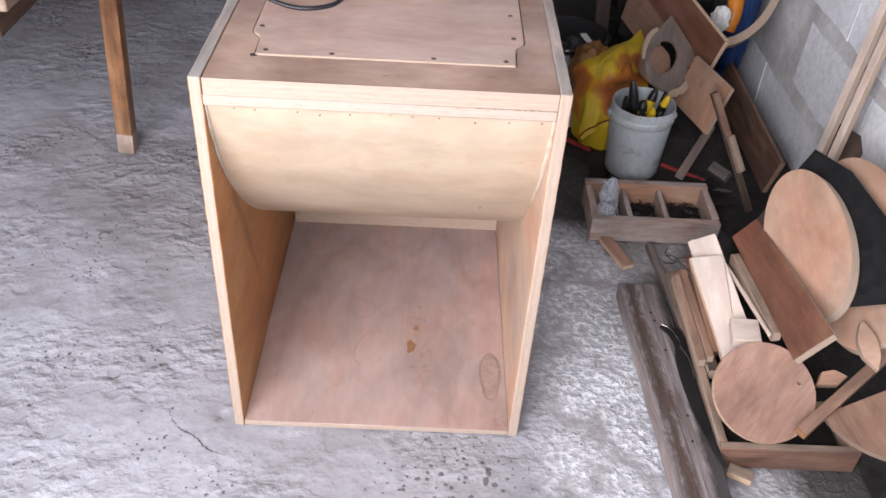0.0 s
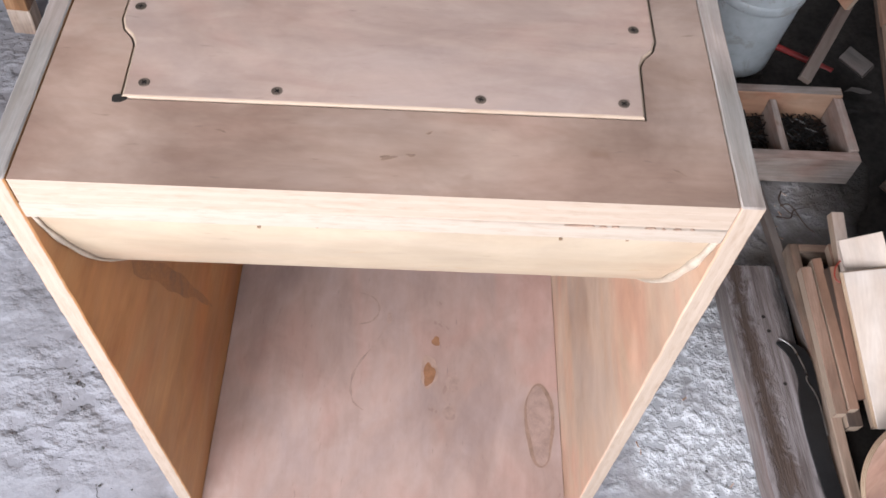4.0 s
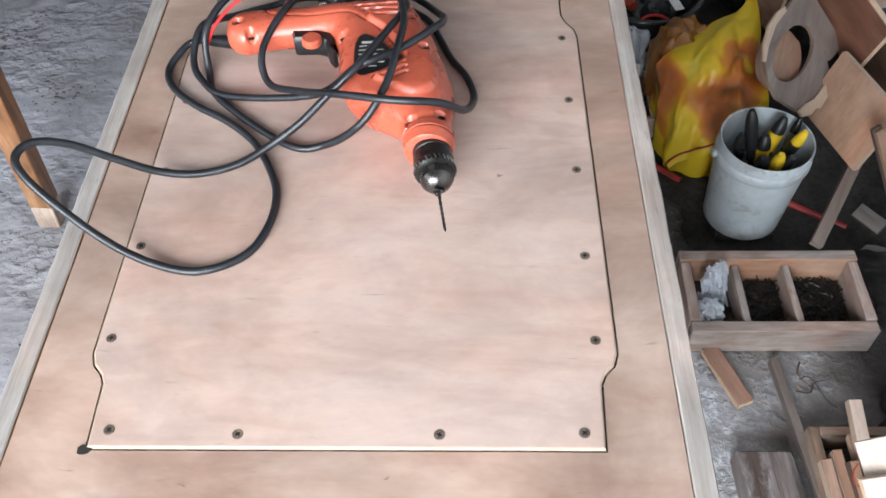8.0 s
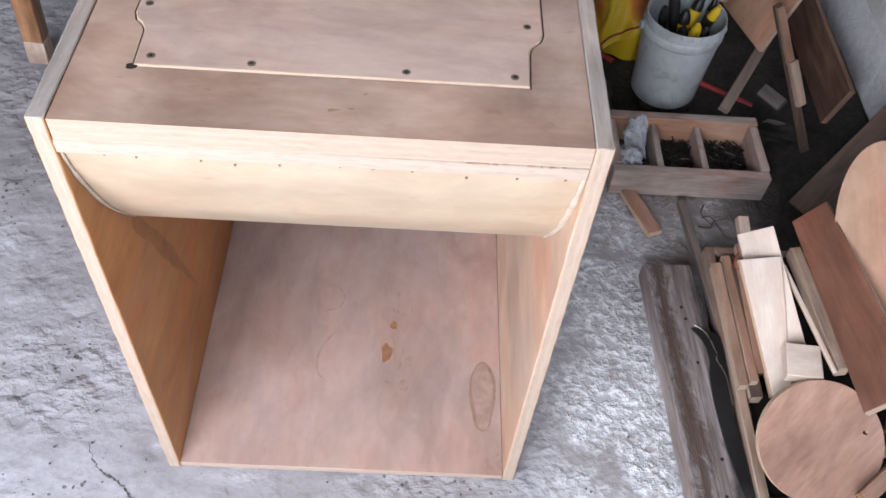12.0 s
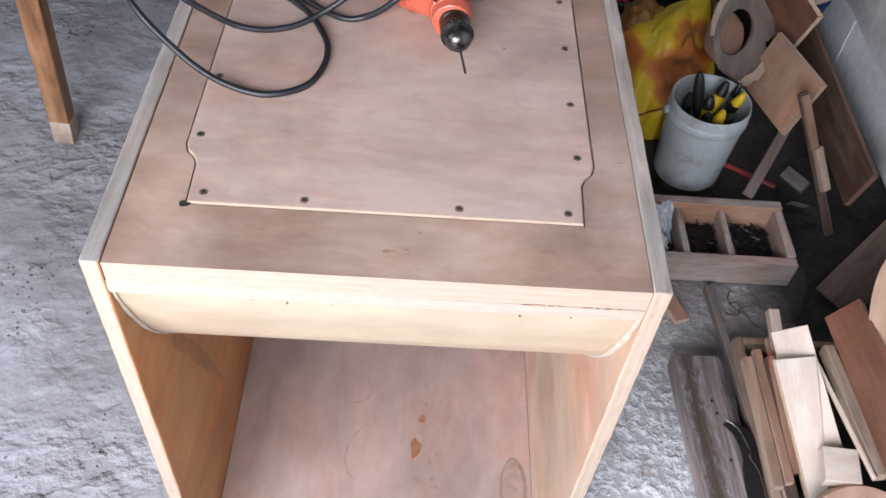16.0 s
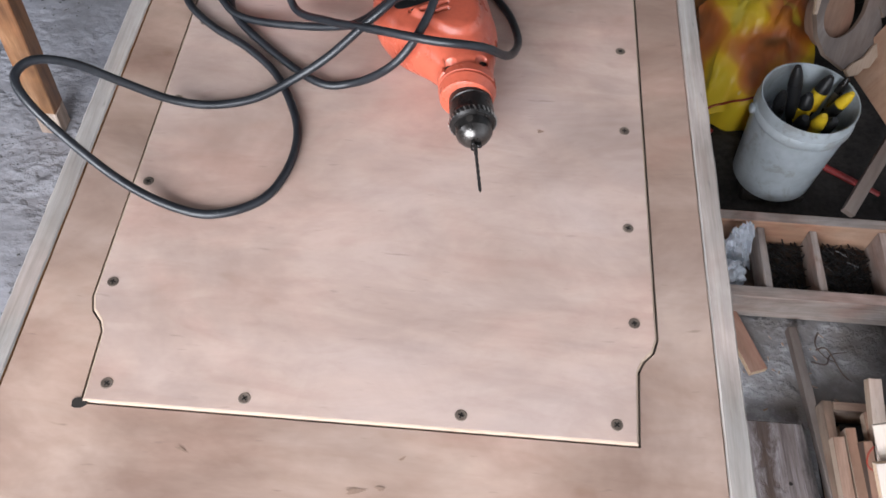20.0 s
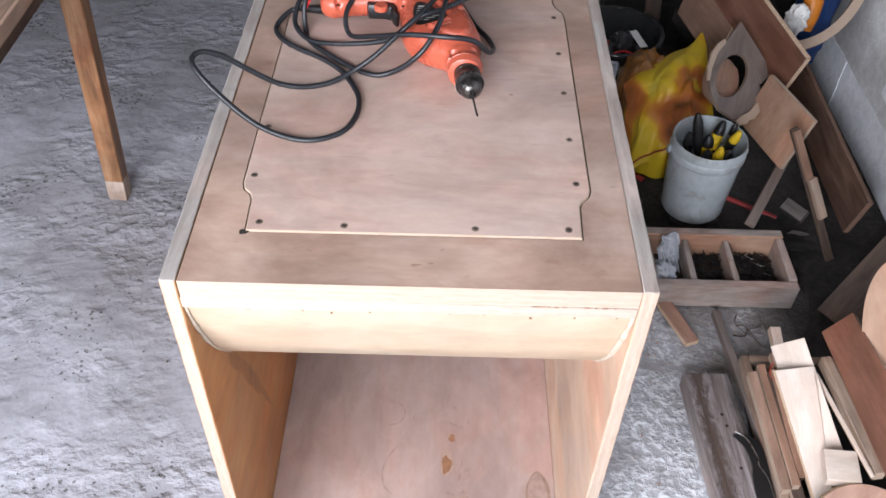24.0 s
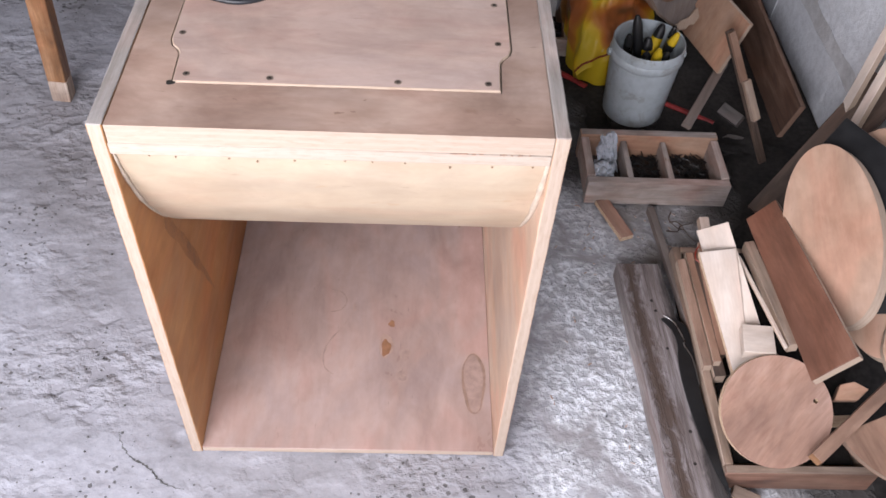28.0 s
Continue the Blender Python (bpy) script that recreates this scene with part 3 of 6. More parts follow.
def fbm(x, y, scale, octaves=4, seed=0):
    """Value noise on arrays."""
    total, amp = np.zeros_like(x), 1.0
    rs = np.random.RandomState(seed)
    table = rs.rand(256, 256)
    for _ in range(octaves):
        u, v = x * scale + 37.7, y * scale + 91.3
        i, j = np.floor(u).astype(int), np.floor(v).astype(int)
        a, b = u - i, v - j
        a, b = a * a * (3 - 2 * a), b * b * (3 - 2 * b)
        w = lambda p, q: table[p % 256, q % 256]
        total += amp * ((w(i, j) * (1 - a) + w(i + 1, j) * a) * (1 - b) + (w(i, j + 1) * (1 - a) + w(i + 1, j + 1) * a) * b - 0.5)
        amp *= 0.5
        scale *= 2.03
    return total


# ---- the room ----
WALL = 1.06
CRACK = [(-0.402, 0.025), (-0.388, -0.001), (-0.375, -0.017), (-0.355, -0.030), (-0.333, -0.042), (-0.317, -0.060), (-0.292, -0.073), (-0.271, -0.077)]
EASTN = 3.6


def floor_sheet():
    xs = np.concatenate([np.linspace(-3.2, -1.9, 40)[:-1], np.linspace(-1.9, 1.2, 390), np.linspace(1.2, 1.4, 4)[1:]])
    ys = np.concatenate([np.linspace(-1.66, -1.0, 40)[:-1], np.linspace(-1.0, 2.3, 410), np.linspace(2.3, EASTN + 0.1, 50)[1:]])
    x, y = np.meshgrid(xs, ys)
    ridged = 1 - np.abs(fbm(x * 0.6 + 0.35 * y, y * 1.5 - 0.3 * x, 9.0, 4, 3)) * 2
    z = 0.004 * fbm(x, y, 2.2, 2, 1) + 0.0022 * fbm(x, y, 11.0, 3, 2) + 0.0016 * np.clip(ridged - 0.7, 0, 1) + 0.0022 * fbm(x, y, 40.0, 2, 5)
    pit = fbm(x, y, 26.0, 2, 7)
    z -= 0.006 * np.clip(pit - 0.42, 0, 1) * 4
    z += G - 0.0035
    ny, nx = x.shape
    idx = np.arange(nx * ny).reshape(ny, nx)
    quads = np.stack([idx[:-1, :-1], idx[:-1, 1:], idx[1:, 1:], idx[1:, :-1]], -1).reshape(-1, 4)
    me = bpy.data.meshes.new("floor")
    me.from_pydata(np.stack([x, y, z], -1).reshape(-1, 3).tolist(), [], quads.tolist())
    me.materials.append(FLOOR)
    me.shade_smooth()
    return tagged(new("floor", me), "rough grey trowelled concrete floor with pits and ridges", "floor", kind="structure")


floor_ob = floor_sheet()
ORIGIN[floor_ob] = Vector((0, 0, 0))
crack = bmesh.new()
line = spline([(x, y, G - 0.0012) for x, y in CRACK], 8)
rnd = random.Random(5)
sides = []
for i, p in enumerate(line):
    t = (line[min(i + 1, len(line) - 1)] - line[max(i - 1, 0)]).normalized()
    n = Vector((-t.y, t.x, 0)) * (0.0004 + 0.0021 * rnd.random()) * math.sin(math.pi * (0.06 + 0.9 * i / len(line)))
    jog = Vector((rnd.uniform(-1, 1), rnd.uniform(-1, 1), 0)) * 0.0015
    sides.append((crack.verts.new(p + n + jog), crack.verts.new(p - n + jog)))
for a, b in zip(sides, sides[1:]):
    crack.faces.new((a[0], b[0], b[1], a[1]))
part("crack", crack, CRUMB, floor_ob, "dark jagged crack in the concrete", smooth=False)


def wall(name, x0, x1, y0, y1, z0, z1, mat, label):
    return solo(name, rect(x0, x1, y0, y1, z0, z1, 0), [mat, mat], label, "wall", kind="structure", smooth=False)


wall_east = wall("wall_east", WALL + 0.012, WALL + 0.2, -1.65, EASTN + 0.1, G - 0.02, 2.9, MORTAR, "grey cement block wall with wide smeared mortar joints")
wall("wall_north", -3.2, WALL + 0.2, EASTN, EASTN + 0.15, G - 0.02, 2.9, PLASTER, "dim grey cement wall at the back of the workshop")
wall_w = bmesh.new()
for a in ((-1.65, -1.2, G - 0.02, 2.9), (0.4, EASTN, G - 0.02, 2.9), (-1.2, 0.4, G - 0.02, 1.15), (-1.2, 0.4, 2.35, 2.9)):
    rect(-3.25, -3.1, a[0], a[1], a[2], a[3], 0, wall_w)
solo("wall_west", wall_w, [PLASTER, PLASTER], "grey cement wall with a window opening", "wall", kind="structure", smooth=False)
wall_s = bmesh.new()
for a in ((-3.25, -1.60, G - 0.02, 2.9), (0.20, WALL + 0.2, G - 0.02, 2.9), (-1.60, 0.20, 2.05, 2.9)):
    rect(a[0], a[1], -1.65, -1.5, a[2], a[3], 0, wall_s)
solo("wall_south", wall_s, [PLASTER, PLASTER], "grey cement wall with a wide open doorway", "wall", kind="structure", smooth=False)
solo("ceiling", rect(-3.3, WALL + 0.3, -1.7, EASTN + 0.2, 2.9, 3.02, 0), [PLASTER, PLASTER], "plain grey concrete slab ceiling", "ceiling", kind="structure", smooth=False)
solo("ground", rect(-40, 40, -60, -1.62, G - 0.07, G - 0.022, 0), [PLASTER, PLASTER], "bare grey ground outside the doorway", "ground", kind="structure", smooth=False)

# ---- the loudspeaker cabinet ----
W2, DEPTH, TH = 0.260, 0.737, 0.017
cabinet = thing("speaker_cabinet", (0, 0.37, G), "unfinished plywood horn loudspeaker cabinet standing on the concrete floor", "speaker cabinet")
def ragged(bm, amount, cuts=60, least=0.3):
    """Long edges are cut up and pushed about a little: sawn, knocked edges."""
    bmesh.ops.subdivide_edges(bm, edges=[e for e in bm.edges if e.calc_length() > least], cuts=cuts, use_grid_fill=True)
    for v in bm.verts:
        p = v.co * 60
        v.co += Vector((noise.noise(p), noise.noise(p + Vector((9, 2, 4))), noise.noise(p + Vector((3, 8, 1))))) * amount
    return bm


for a, b in ((-W2 - 0.0035, -W2 + TH - 0.0035), (W2 - TH, W2)):
    bm = rect(a, b, 0, DEPTH, G + 0.001, TOP, 0.0012, along="yz")
    for f in bm.faces:       # the long upper edge has weathered grey
        if f.calc_center_median().z > TOP - 0.002:
            f.material_index = 2
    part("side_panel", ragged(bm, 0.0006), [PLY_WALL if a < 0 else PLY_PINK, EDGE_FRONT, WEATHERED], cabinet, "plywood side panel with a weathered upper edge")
part("bottom_panel", rect(-W2 + TH - 0.003, W2 - TH - 0.0005, 0.002, DEPTH - 0.02, G + 0.001, 0.003, 0.0008, along="y"), [PLY_FLOOR, EDGE_FRONT], cabinet, "reddish plywood bottom panel")
part("back_panel", rect(-W2 + TH - 0.003, W2 - TH - 0.0005, DEPTH - 0.018, DEPTH, G + 0.001, TOP - 0.0185, 0.001, along="xz"), [PLY_FLOOR, EDGE], cabinet)
part("front_rail", rect(-W2 + TH - 0.003, W2 - TH - 0.0005, -0.0006, 0.02, 0.6560, TOP - 0.0262, 0.0012, along="xz"), [RAIL_EDGE, RAIL_EDGE], cabinet, "pale plywood rail under the top edge")

# access hatch outline: half of it, mirrored
HALF = [(0.187, 0.0795), (0.189, 0.133), (0.1925, 0.141), (0.200, 0.149), (0.2035, 0.160), (0.2035, 0.545), (0.2015, 0.558), (0.193, 0.571), (0.189, 0.584), (0.190, 0.664)]
HATCH = HALF + [(-x, y) for x, y in HALF[::-1]]


def grown(outline, d):
    out, n = [], len(outline)
    for i in range(n):
        p, q, r = (Vector(outline[(i + k) % n]) for k in (-1, 0, 1))
        e, f = (q - p).normalized(), (r - q).normalized()
        nrm = Vector((e.y, -e.x)) + Vector((f.y, -f.x))
        nrm.normalize()
        k = max(0.5, nrm.dot(Vector((e.y, -e.x))))
        out.append(tuple(q + nrm * d / k))
    return out


def holed_panel(outer, inner, z0, z1):
    bm = bmesh.new()
    uv = bm.loops.layers.uv.new("UVMap")
    edges = []
    for loop in (outer, inner):
        vs = [bm.verts.new((x, y, z1)) for x, y in loop]
        edges += [bm.edges.new((vs[i], vs[(i + 1) % len(vs)])) for i in range(len(vs))]
    bmesh.ops.triangle_fill(bm, use_beauty=True, edges=edges)
    bmesh.ops.recalc_face_normals(bm, faces=bm.faces)
    if bm.faces[0].normal.z < 0:
        bmesh.ops.reverse_faces(bm, faces=bm.faces)
    flat = bm.faces[:]
    got = bmesh.ops.extrude_face_region(bm, geom=flat)
    bmesh.ops.translate(bm, verts=[v for v in got["geom"] if isinstance(v, bmesh.types.BMVert)], vec=(0, 0, z0 - z1))
    for f in bm.faces:
        f.normal_update()
        up = abs(f.normal.z) > 0.5
        f.material_index = 0 if up else 1
        for l in f.loops:
            c = l.vert.co
            l[uv].uv = (c.x, c.y) if up else (c.x + c.y, c.z)
    return bm


X0 = W2 - TH
top = part("top_panel", holed_panel([(-X0 - 0.0015, 0.0), (X0 - 0.0008, 0.0), (X0 - 0.0008, DEPTH), (-X0 - 0.0015, DEPTH)], grown(HATCH, 0.0007), TOP - 0.0255, TOP - 0.0006), [PLY_RIM, EDGE_FRONT], cabinet, "sanded pinkish plywood top with dents and stains", smooth=False)
def proud_plate(outline, levels):
    """A flat plate with a rounded pale rim; outline anticlockwise."""
    bm = bmesh.new()
    uv = bm.loops.layers.uv.new("UVMap")
    rings = [[bm.verts.new((x, y, z)) for x, y in grown(outline, d)] for z, d in levels]
    for a, b in zip(rings, rings[1:]):
        for i in range(len(a)):
            j = (i + 1) % len(a)
            f = bm.faces.new((a[i], a[j], b[j], b[i]))
            f.material_index = 1
    bm.faces.new(rings[-1]).material_index = 0
    for f in bm.faces:
        for l in f.loops:
            c = l.vert.co
            l[uv].uv = (c.x, c.y) if f.material_index == 0 else (c.x + c.y, c.z)
    return bm


hatch = part("access_hatch", proud_plate(HATCH, [(TOP - 0.0175, -0.0008), (TOP - 0.0006, -0.0008), (TOP + 0.0004, -0.0012), (TOP + 0.0011, -0.0024)]), [PLY_TOP, EDGE], cabinet, "sanded plywood access hatch with wavy sides", smooth=False)
part("hatch_ledge", rect(-X0 + 0.002, X0 - 0.002, 0.05, 0.69, TOP - 0.03, TOP - 0.0185, 0), [VOID, VOID], cabinet, smooth=False)
# rounded cut at one front corner of the hatch
SCREW_AT = [(-0.173, 0.094), (-0.078, 0.091), (0.068, 0.091), (0.172, 0.093), (-0.192, 0.173), (-0.191, 0.266), (-0.190, 0.355), (-0.189, 0.450), (-0.186, 0.545),
            (0.187, 0.171), (0.186, 0.254), (0.187, 0.353), (0.187, 0.447), (0.187, 0.543), (-0.175, 0.648), (-0.064, 0.647), (0.074, 0.648), (0.172, 0.645)]
for x, y in SCREW_AT:
    m = Matrix.Translation((x, y, TOP + 0.0012)) @ Matrix.Rotation(random.uniform(0, 3), 4, "Z")
    bm = bmesh.new()
    lathe(bm, [(0.0042, -0.0012), (0.0042, 0.0001), (0.0036, 0.0004), (0.0022, 0.0001)], m, 16)
    s = part("screw", bm, SCREWS, hatch, "dull countersunk screw")
    bm = bmesh.new()
    for k in (0, 1):
        prism(bm, [(-0.0020, -0.0005), (0.0020, -0.0005), (0.0020, 0.0005), (-0.0020, 0.0005)], 0.0001, 0.0005, m @ Matrix.Rotation(radians(90 * k), 4, "Z"))
    part("cross_slot", bm, [VOID, VOID], hatch)

# bent horn sheet: profile in depth and height
PROFILE = [(0.0062, 0.6555), (0.0125, 0.628), (0.024, 0.595), (0.041, 0.555), (0.062, 0.515), (0.110, 0.445), (0.185, 0.362), (0.270, 0.287), (0.345, 0.233), (0.420, 0.190), (0.490, 0.158)]


def bent_sheet(profile, x0, x1, th):
    bm = bmesh.new()
    uv = bm.loops.layers.uv.new("UVMap")
    pts = spline([(0, y, z) for y, z in profile], 4)
    rows, run = [], 0.0
    for i, p in enumerate(pts):
        t = (pts[min(i + 1, len(pts) - 1)] - pts[max(i - 1, 0)]).normalized()
        nrm = Vector((0, -t.z, t.y))
        if i:
            run += (p - pts[i - 1]).length
        rows.append((p, p - nrm * th if nrm.y < 0 else p + nrm * th, run))
    vs = [[bm.verts.new((x, q.y, q.z)) for q in (a, b) for x in (x0, x1)] for a, b, _ in rows]
    for (a, ra), (b, rb) in zip(zip(vs, rows), zip(vs[1:], rows[1:])):
        for q, mat_i in (((a[0], a[1], b[1], b[0]), 0), ((a[2], b[2], b[3], a[3]), 0), ((a[0], b[0], b[2], a[2]), 1), ((a[1], a[3], b[3], b[1]), 1)):
            f = bm.faces.new(q)
            f.material_index = mat_i
            for l in f.loops:
                l[uv].uv = (l.vert.co.x, ra[2] if l.vert in a else rb[2])
    for e in (vs[0], vs[-1]):
        f = bm.faces.new((e[0], e[1], e[3], e[2]))
        f.material_index = 1
    return bm


horn = part("horn_sheet", bent_sheet(PROFILE, -X0 - 0.003, X0 - 0.0006, 0.007), [PLY_HORN, EDGE], cabinet, "pale bent plywood horn sheet with nail heads")
for x, thick in ((-X0 - 0.0015, 0.0026), (X0 - 0.0022, 0.0042)):
    bm = bmesh.new()
    tube(bm, [p + Vector((x, -0.0012, 0)) for p in spline([(0, y, z) for y, z in PROFILE[:6]], 5)], thick, 10, lambda t: (0.2 + 0.8 * math.sin(math.pi * min(1.0, 0.10 + 0.85 * t))) * (1 + 0.18 * math.sin(23 * t)))
    part("filler_bead", bm, FILLER, horn, "pale wood filler bead along the horn edge")
for k in range(11):
    x = -0.215 + 0.43 * k / 10 + random.uniform(-0.014, 0.014)
    bm = bmesh.new()
    lathe(bm, [(0.0014, -0.002), (0.0014, 0.0003)], basis((x, 0.0075, 0.647 + random.uniform(-0.003, 0.003)), (1, 0, 0), (0, 0.2, 1)), 8)
    part("nail", bm, RUST, horn)
for x, y, z in ((0.09, 0.108, 0.452), (0.03, 0.116, 0.440), (0.115, 0.120, 0.435), (0.155, 0.112, 0.446), (0.16, 0.145, 0.404)):
    bm = bmesh.new()
    lathe(bm, [(0.0015, -0.001), (0.0015, 0.0008)], basis((x, y, z), (1, 0, 0), (0, 0.7, 0.75)), 8)
    part("nail", bm, RUST, horn)
part("rear_batten", rect(-X0 + 0.001, X0 - 0.001, 0.612, 0.634, 0.0035, 0.038, 0.001, along="xz"), [EDGE, EDGE], cabinet, "pale layered plywood batten")

# dark run of old varnish on the inner face of one side
bm = bmesh.new()
rnd = random.Random(11)
run = [Vector((-X0 - 0.0030, y, z)) for y, z in ((0.100, 0.445), (0.125, 0.400), (0.160, 0.323), (0.200, 0.230), (0.237, 0.132))]
run = spline(run, 8)
pairs = []
for i, p in enumerate(run):
    w = 0.016 * math.sin(math.pi * min(1.0, 0.15 + 0.85 * i / len(run))) * (0.8 + 0.4 * noise.noise(p * 18))
    pairs.append((bm.verts.new(p + Vector((0, 0.5 * w, w))), bm.verts.new(p - Vector((0, 0.5 * w, w)))))
for a, b in zip(pairs, pairs[1:]):
    bm.faces.new((a[0], b[0], b[1], a[1]))
part("varnish_run", bm, RUN, cabinet, "dark brown varnish run on the inner side", smooth=False)
# stains on the floor of the horn mouth
for name, outline, m, mat, lab in (
        ("glue_stain", round_outline(0.0125, 0.026, 28, 0.10, 3), pose(0.053, 0.214, 0.003), STAIN_RIM, "faint brown glue stain"),
        ("glue_stain", round_outline(0.0085, 0.018, 24, 0.14, 8), pose(0.053, 0.209, 0.0036), STAIN, "brown glue stain"),
        ("glue_stain", round_outline(0.006, 0.008, 16, 0.15, 5), pose(0.062, 0.264, 0.003), STAIN, "brown glue spot")):
    bm = bmesh.new()
    bm.faces.new([bm.verts.new(m @ Vector((x, y, 0.0005))) for x, y in outline])
    part(name, bm, [mat], cabinet, lab)
for x, y, rx, ry, sd in ((0.088, 0.196, 0.010, 0.013, 2), (0.084, 0.150, 0.010, 0.011, 6), (-0.010, 0.300, 0.004, 0.010, 9)):
    bm = bmesh.new()
    bm.faces.new([bm.verts.new((x + dx, y + dy, 0.0034)) for dx, dy in round_outline(rx, ry, 24, 0.1, sd)])
    part("faint_mark", bm, [FAINT], cabinet, "faint brown blot in the veneer")
for arc, w in (([(-0.012, 0.290), (-0.030, 0.255), (-0.050, 0.225), (-0.060, 0.195), (-0.056, 0.165), (-0.040, 0.150)], 0.0016), ([(-0.060, 0.345), (-0.035, 0.335), (-0.026, 0.315), (-0.036, 0.295), (-0.060, 0.288)], 0.0014)):
    bm = bmesh.new()
    arc = spline([(x, y, 0.0035) for x, y in arc], 6)
    pairs = []
    for i, p in enumerate(arc):
        t = (arc[min(i + 1, len(arc) - 1)] - arc[max(i - 1, 0)]).normalized()
        side = Vector((-t.y, t.x, 0)) * w * math.sin(math.pi * (0.08 + 0.84 * i / len(arc))) * (1 + 0.4 * math.sin(i * 1.3))
        pairs.append((bm.verts.new(p + side), bm.verts.new(p - side)))
    for a, b in zip(pairs, pairs[1:]):
        bm.faces.new((a[0], b[0], b[1], a[1]))
    part("faint_mark", bm, [FAINT], cabinet, "faint curved scuff line", smooth=False)
ring_path = spline([(0.213 + 0.019 * math.cos(a) * (1 + 0.12 * math.sin(3 * a)), 0.137 + 0.062 * math.sin(a), 0.003) for a in [2 * math.pi * k / 12 for k in range(12)]], 5, True)
bm = bmesh.new()
for k in range(len(ring_path)):
    p, q = ring_path[k], ring_path[(k + 1) % len(ring_path)]
    n = Vector((-(q - p).y, (q - p).x, 0)).normalized() * (0.0020 + 0.0010 * math.sin(k * 0.23))
    quad = [bm.verts.new(v + Vector((0, 0, 0.0006))) for v in (p - n, p + n, q + n, q - n)]
    bm.faces.new(quad)
bmesh.ops.remove_doubles(bm, verts=bm.verts, dist=0.0006)
part("water_ring", bm, RING, cabinet, "dark oval water ring", smooth=False)
bm = bmesh.new()
bm.faces.new([bm.verts.new((p.x, p.y, 0.0033)) for p in ring_path])
part("faint_mark", bm, [FAINT], cabinet, "faint grey-brown damp patch inside the ring")

# dents, knots and tears in the top
for x, y, rx, ry, a in ((0.004, 0.033, 0.007, 0.0026, 8), (0.020, 0.036, 0.004, 0.0018, -6), (-0.112, 0.052, 0.005, 0.0012, -20), (0.032, 0.058, 0.003, 0.0012, 35),
                        (0.205, 0.030, 0.006, 0.0010, -35), (0.117, 0.346, 0.0030, 0.0022, 0), (0.232, 0.46, 0.005, 0.0010, 10)):
    bm = bmesh.new()
    on_top = y < 0.07 or abs(x) > 0.2
    m = pose(x, y, (TOP - 0.0006 if on_top else TOP + 0.0011) + 0.0004, 0, 0, a)
    bm.faces.new([bm.verts.new(m @ Vector((dx, dy, 0))) for dx, dy in round_outline(rx * 0.8, ry * 0.8, 18, 0.25, int(x * 1000))])
    part("dent", bm, [BRUISE], top if on_top else hatch, "brown dent in the veneer")
bm = bmesh.new()
prism(bm, round_outline(0.0052, 0.0036, 16, 0.10, 4), 0.0, 0.0008, Matrix.Translation((-0.188, 0.079, TOP - 0.0006)), 0, 0, 0)
part("corner_cut", bm, [VOID], top, "dark jigsaw cut at the hatch corner", smooth=False)
bm = bmesh.new()
prism(bm, [(0.172, 0.6668), (0.181, 0.666), (0.1885, 0.660), (0.1915, 0.650), (0.1925, 0.652), (0.190, 0.663), (0.182, 0.669), (0.172, 0.6685)], 0.0, 0.0008, Matrix.Translation((0, 0, TOP - 0.0006)), 0, 0, 0)
part("corner_cut", bm, [VOID], top, "dark jigsaw cut at the hatch corner", smooth=False)
# open veneer gaps in the front edge
for x0, x1, z in ((0.128, 0.149, 0.6716), (0.152, 0.158, 0.6712), (0.161, 0.166, 0.6718), (0.184, 0.192, 0.6716), (0.196, 0.199, 0.6712), (0.204, 0.210, 0.6714), (0.216, 0.219, 0.6718)):
    bm = bmesh.new()
    gap = [(x0, -0.0003), ((x0 + x1) / 2, -0.0011), (x1, -0.0002), (x1 - 0.002, 0.0009), ((x0 * 2 + x1) / 3, 0.0006)]
    prism(bm, gap, -0.0009, 0.002, basis((0, 0, z), (1, 0, 0), (0, 0, 1)) @ Matrix.Diagonal((1, 1, -1, 1)), 0, 0, 0)
    part("veneer_gap", bm, [BRUISE], cabinet, "dark gap between veneers", smooth=False)

# the carcass leans a little: its foot stands forward of the top
for ob in cabinet.children_recursive:
    base = ORIGIN[ob]
    for v in ob.data.vertices:
        k = (TOP - (v.co.z + base.z)) / 0.7
        v.co.x -= 0.006 * k
        v.co.y += 0.004 * (1 - k) * max(0.0, 1 - max(0.0, v.co.y + base.y) / 0.07) - 0.010 * k

# ---- the drill on the cabinet ----
drill = thing("power_drill", (-0.01, 0.45, TOP), "orange-red corded power drill lying on its side on the cabinet", "drill")
BODY = [(-0.152, 0.510), (-0.153, 0.521), (-0.147, 0.531), (-0.136, 0.5365), (-0.118, 0.540), (-0.085, 0.543), (-0.052, 0.545), (-0.026, 0.544), (0.010, 0.545), (0.026, 0.549), (0.034, 0.542), (0.044, 0.520), (0.054, 0.495), (0.064, 0.463), (0.071, 0.437), (0.0755, 0.420), (0.077, 0.404), (0.075, 0.388), (0.075, 0.372), (0.073, 0.360), (0.034, 0.358),
        (0.028, 0.370), (0.008, 0.384), (-0.006, 0.394), (-0.022, 0.412), (-0.031, 0.432), (-0.034, 0.455), (-0.035, 0.472), (-0.041, 0.491), (-0.048, 0.501), (-0.068, 0.504), (-0.087, 0.503), (-0.108, 0.500), (-0.122, 0.496), (-0.131, 0.493), (-0.142, 0.496), (-0.149, 0.502)]
HUMP = [(0.024, 0.535), (0.040, 0.505), (0.051, 0.475), (0.059, 0.440), (0.064, 0.412), (0.056, 0.394), (0.036, 0.391), (0.016, 0.402), (0.002, 0.413), (0.020, 0.428), (0.031, 0.440), (0.023, 0.457), (0.007, 0.482), (-0.010, 0.499), (0.004, 0.520)]
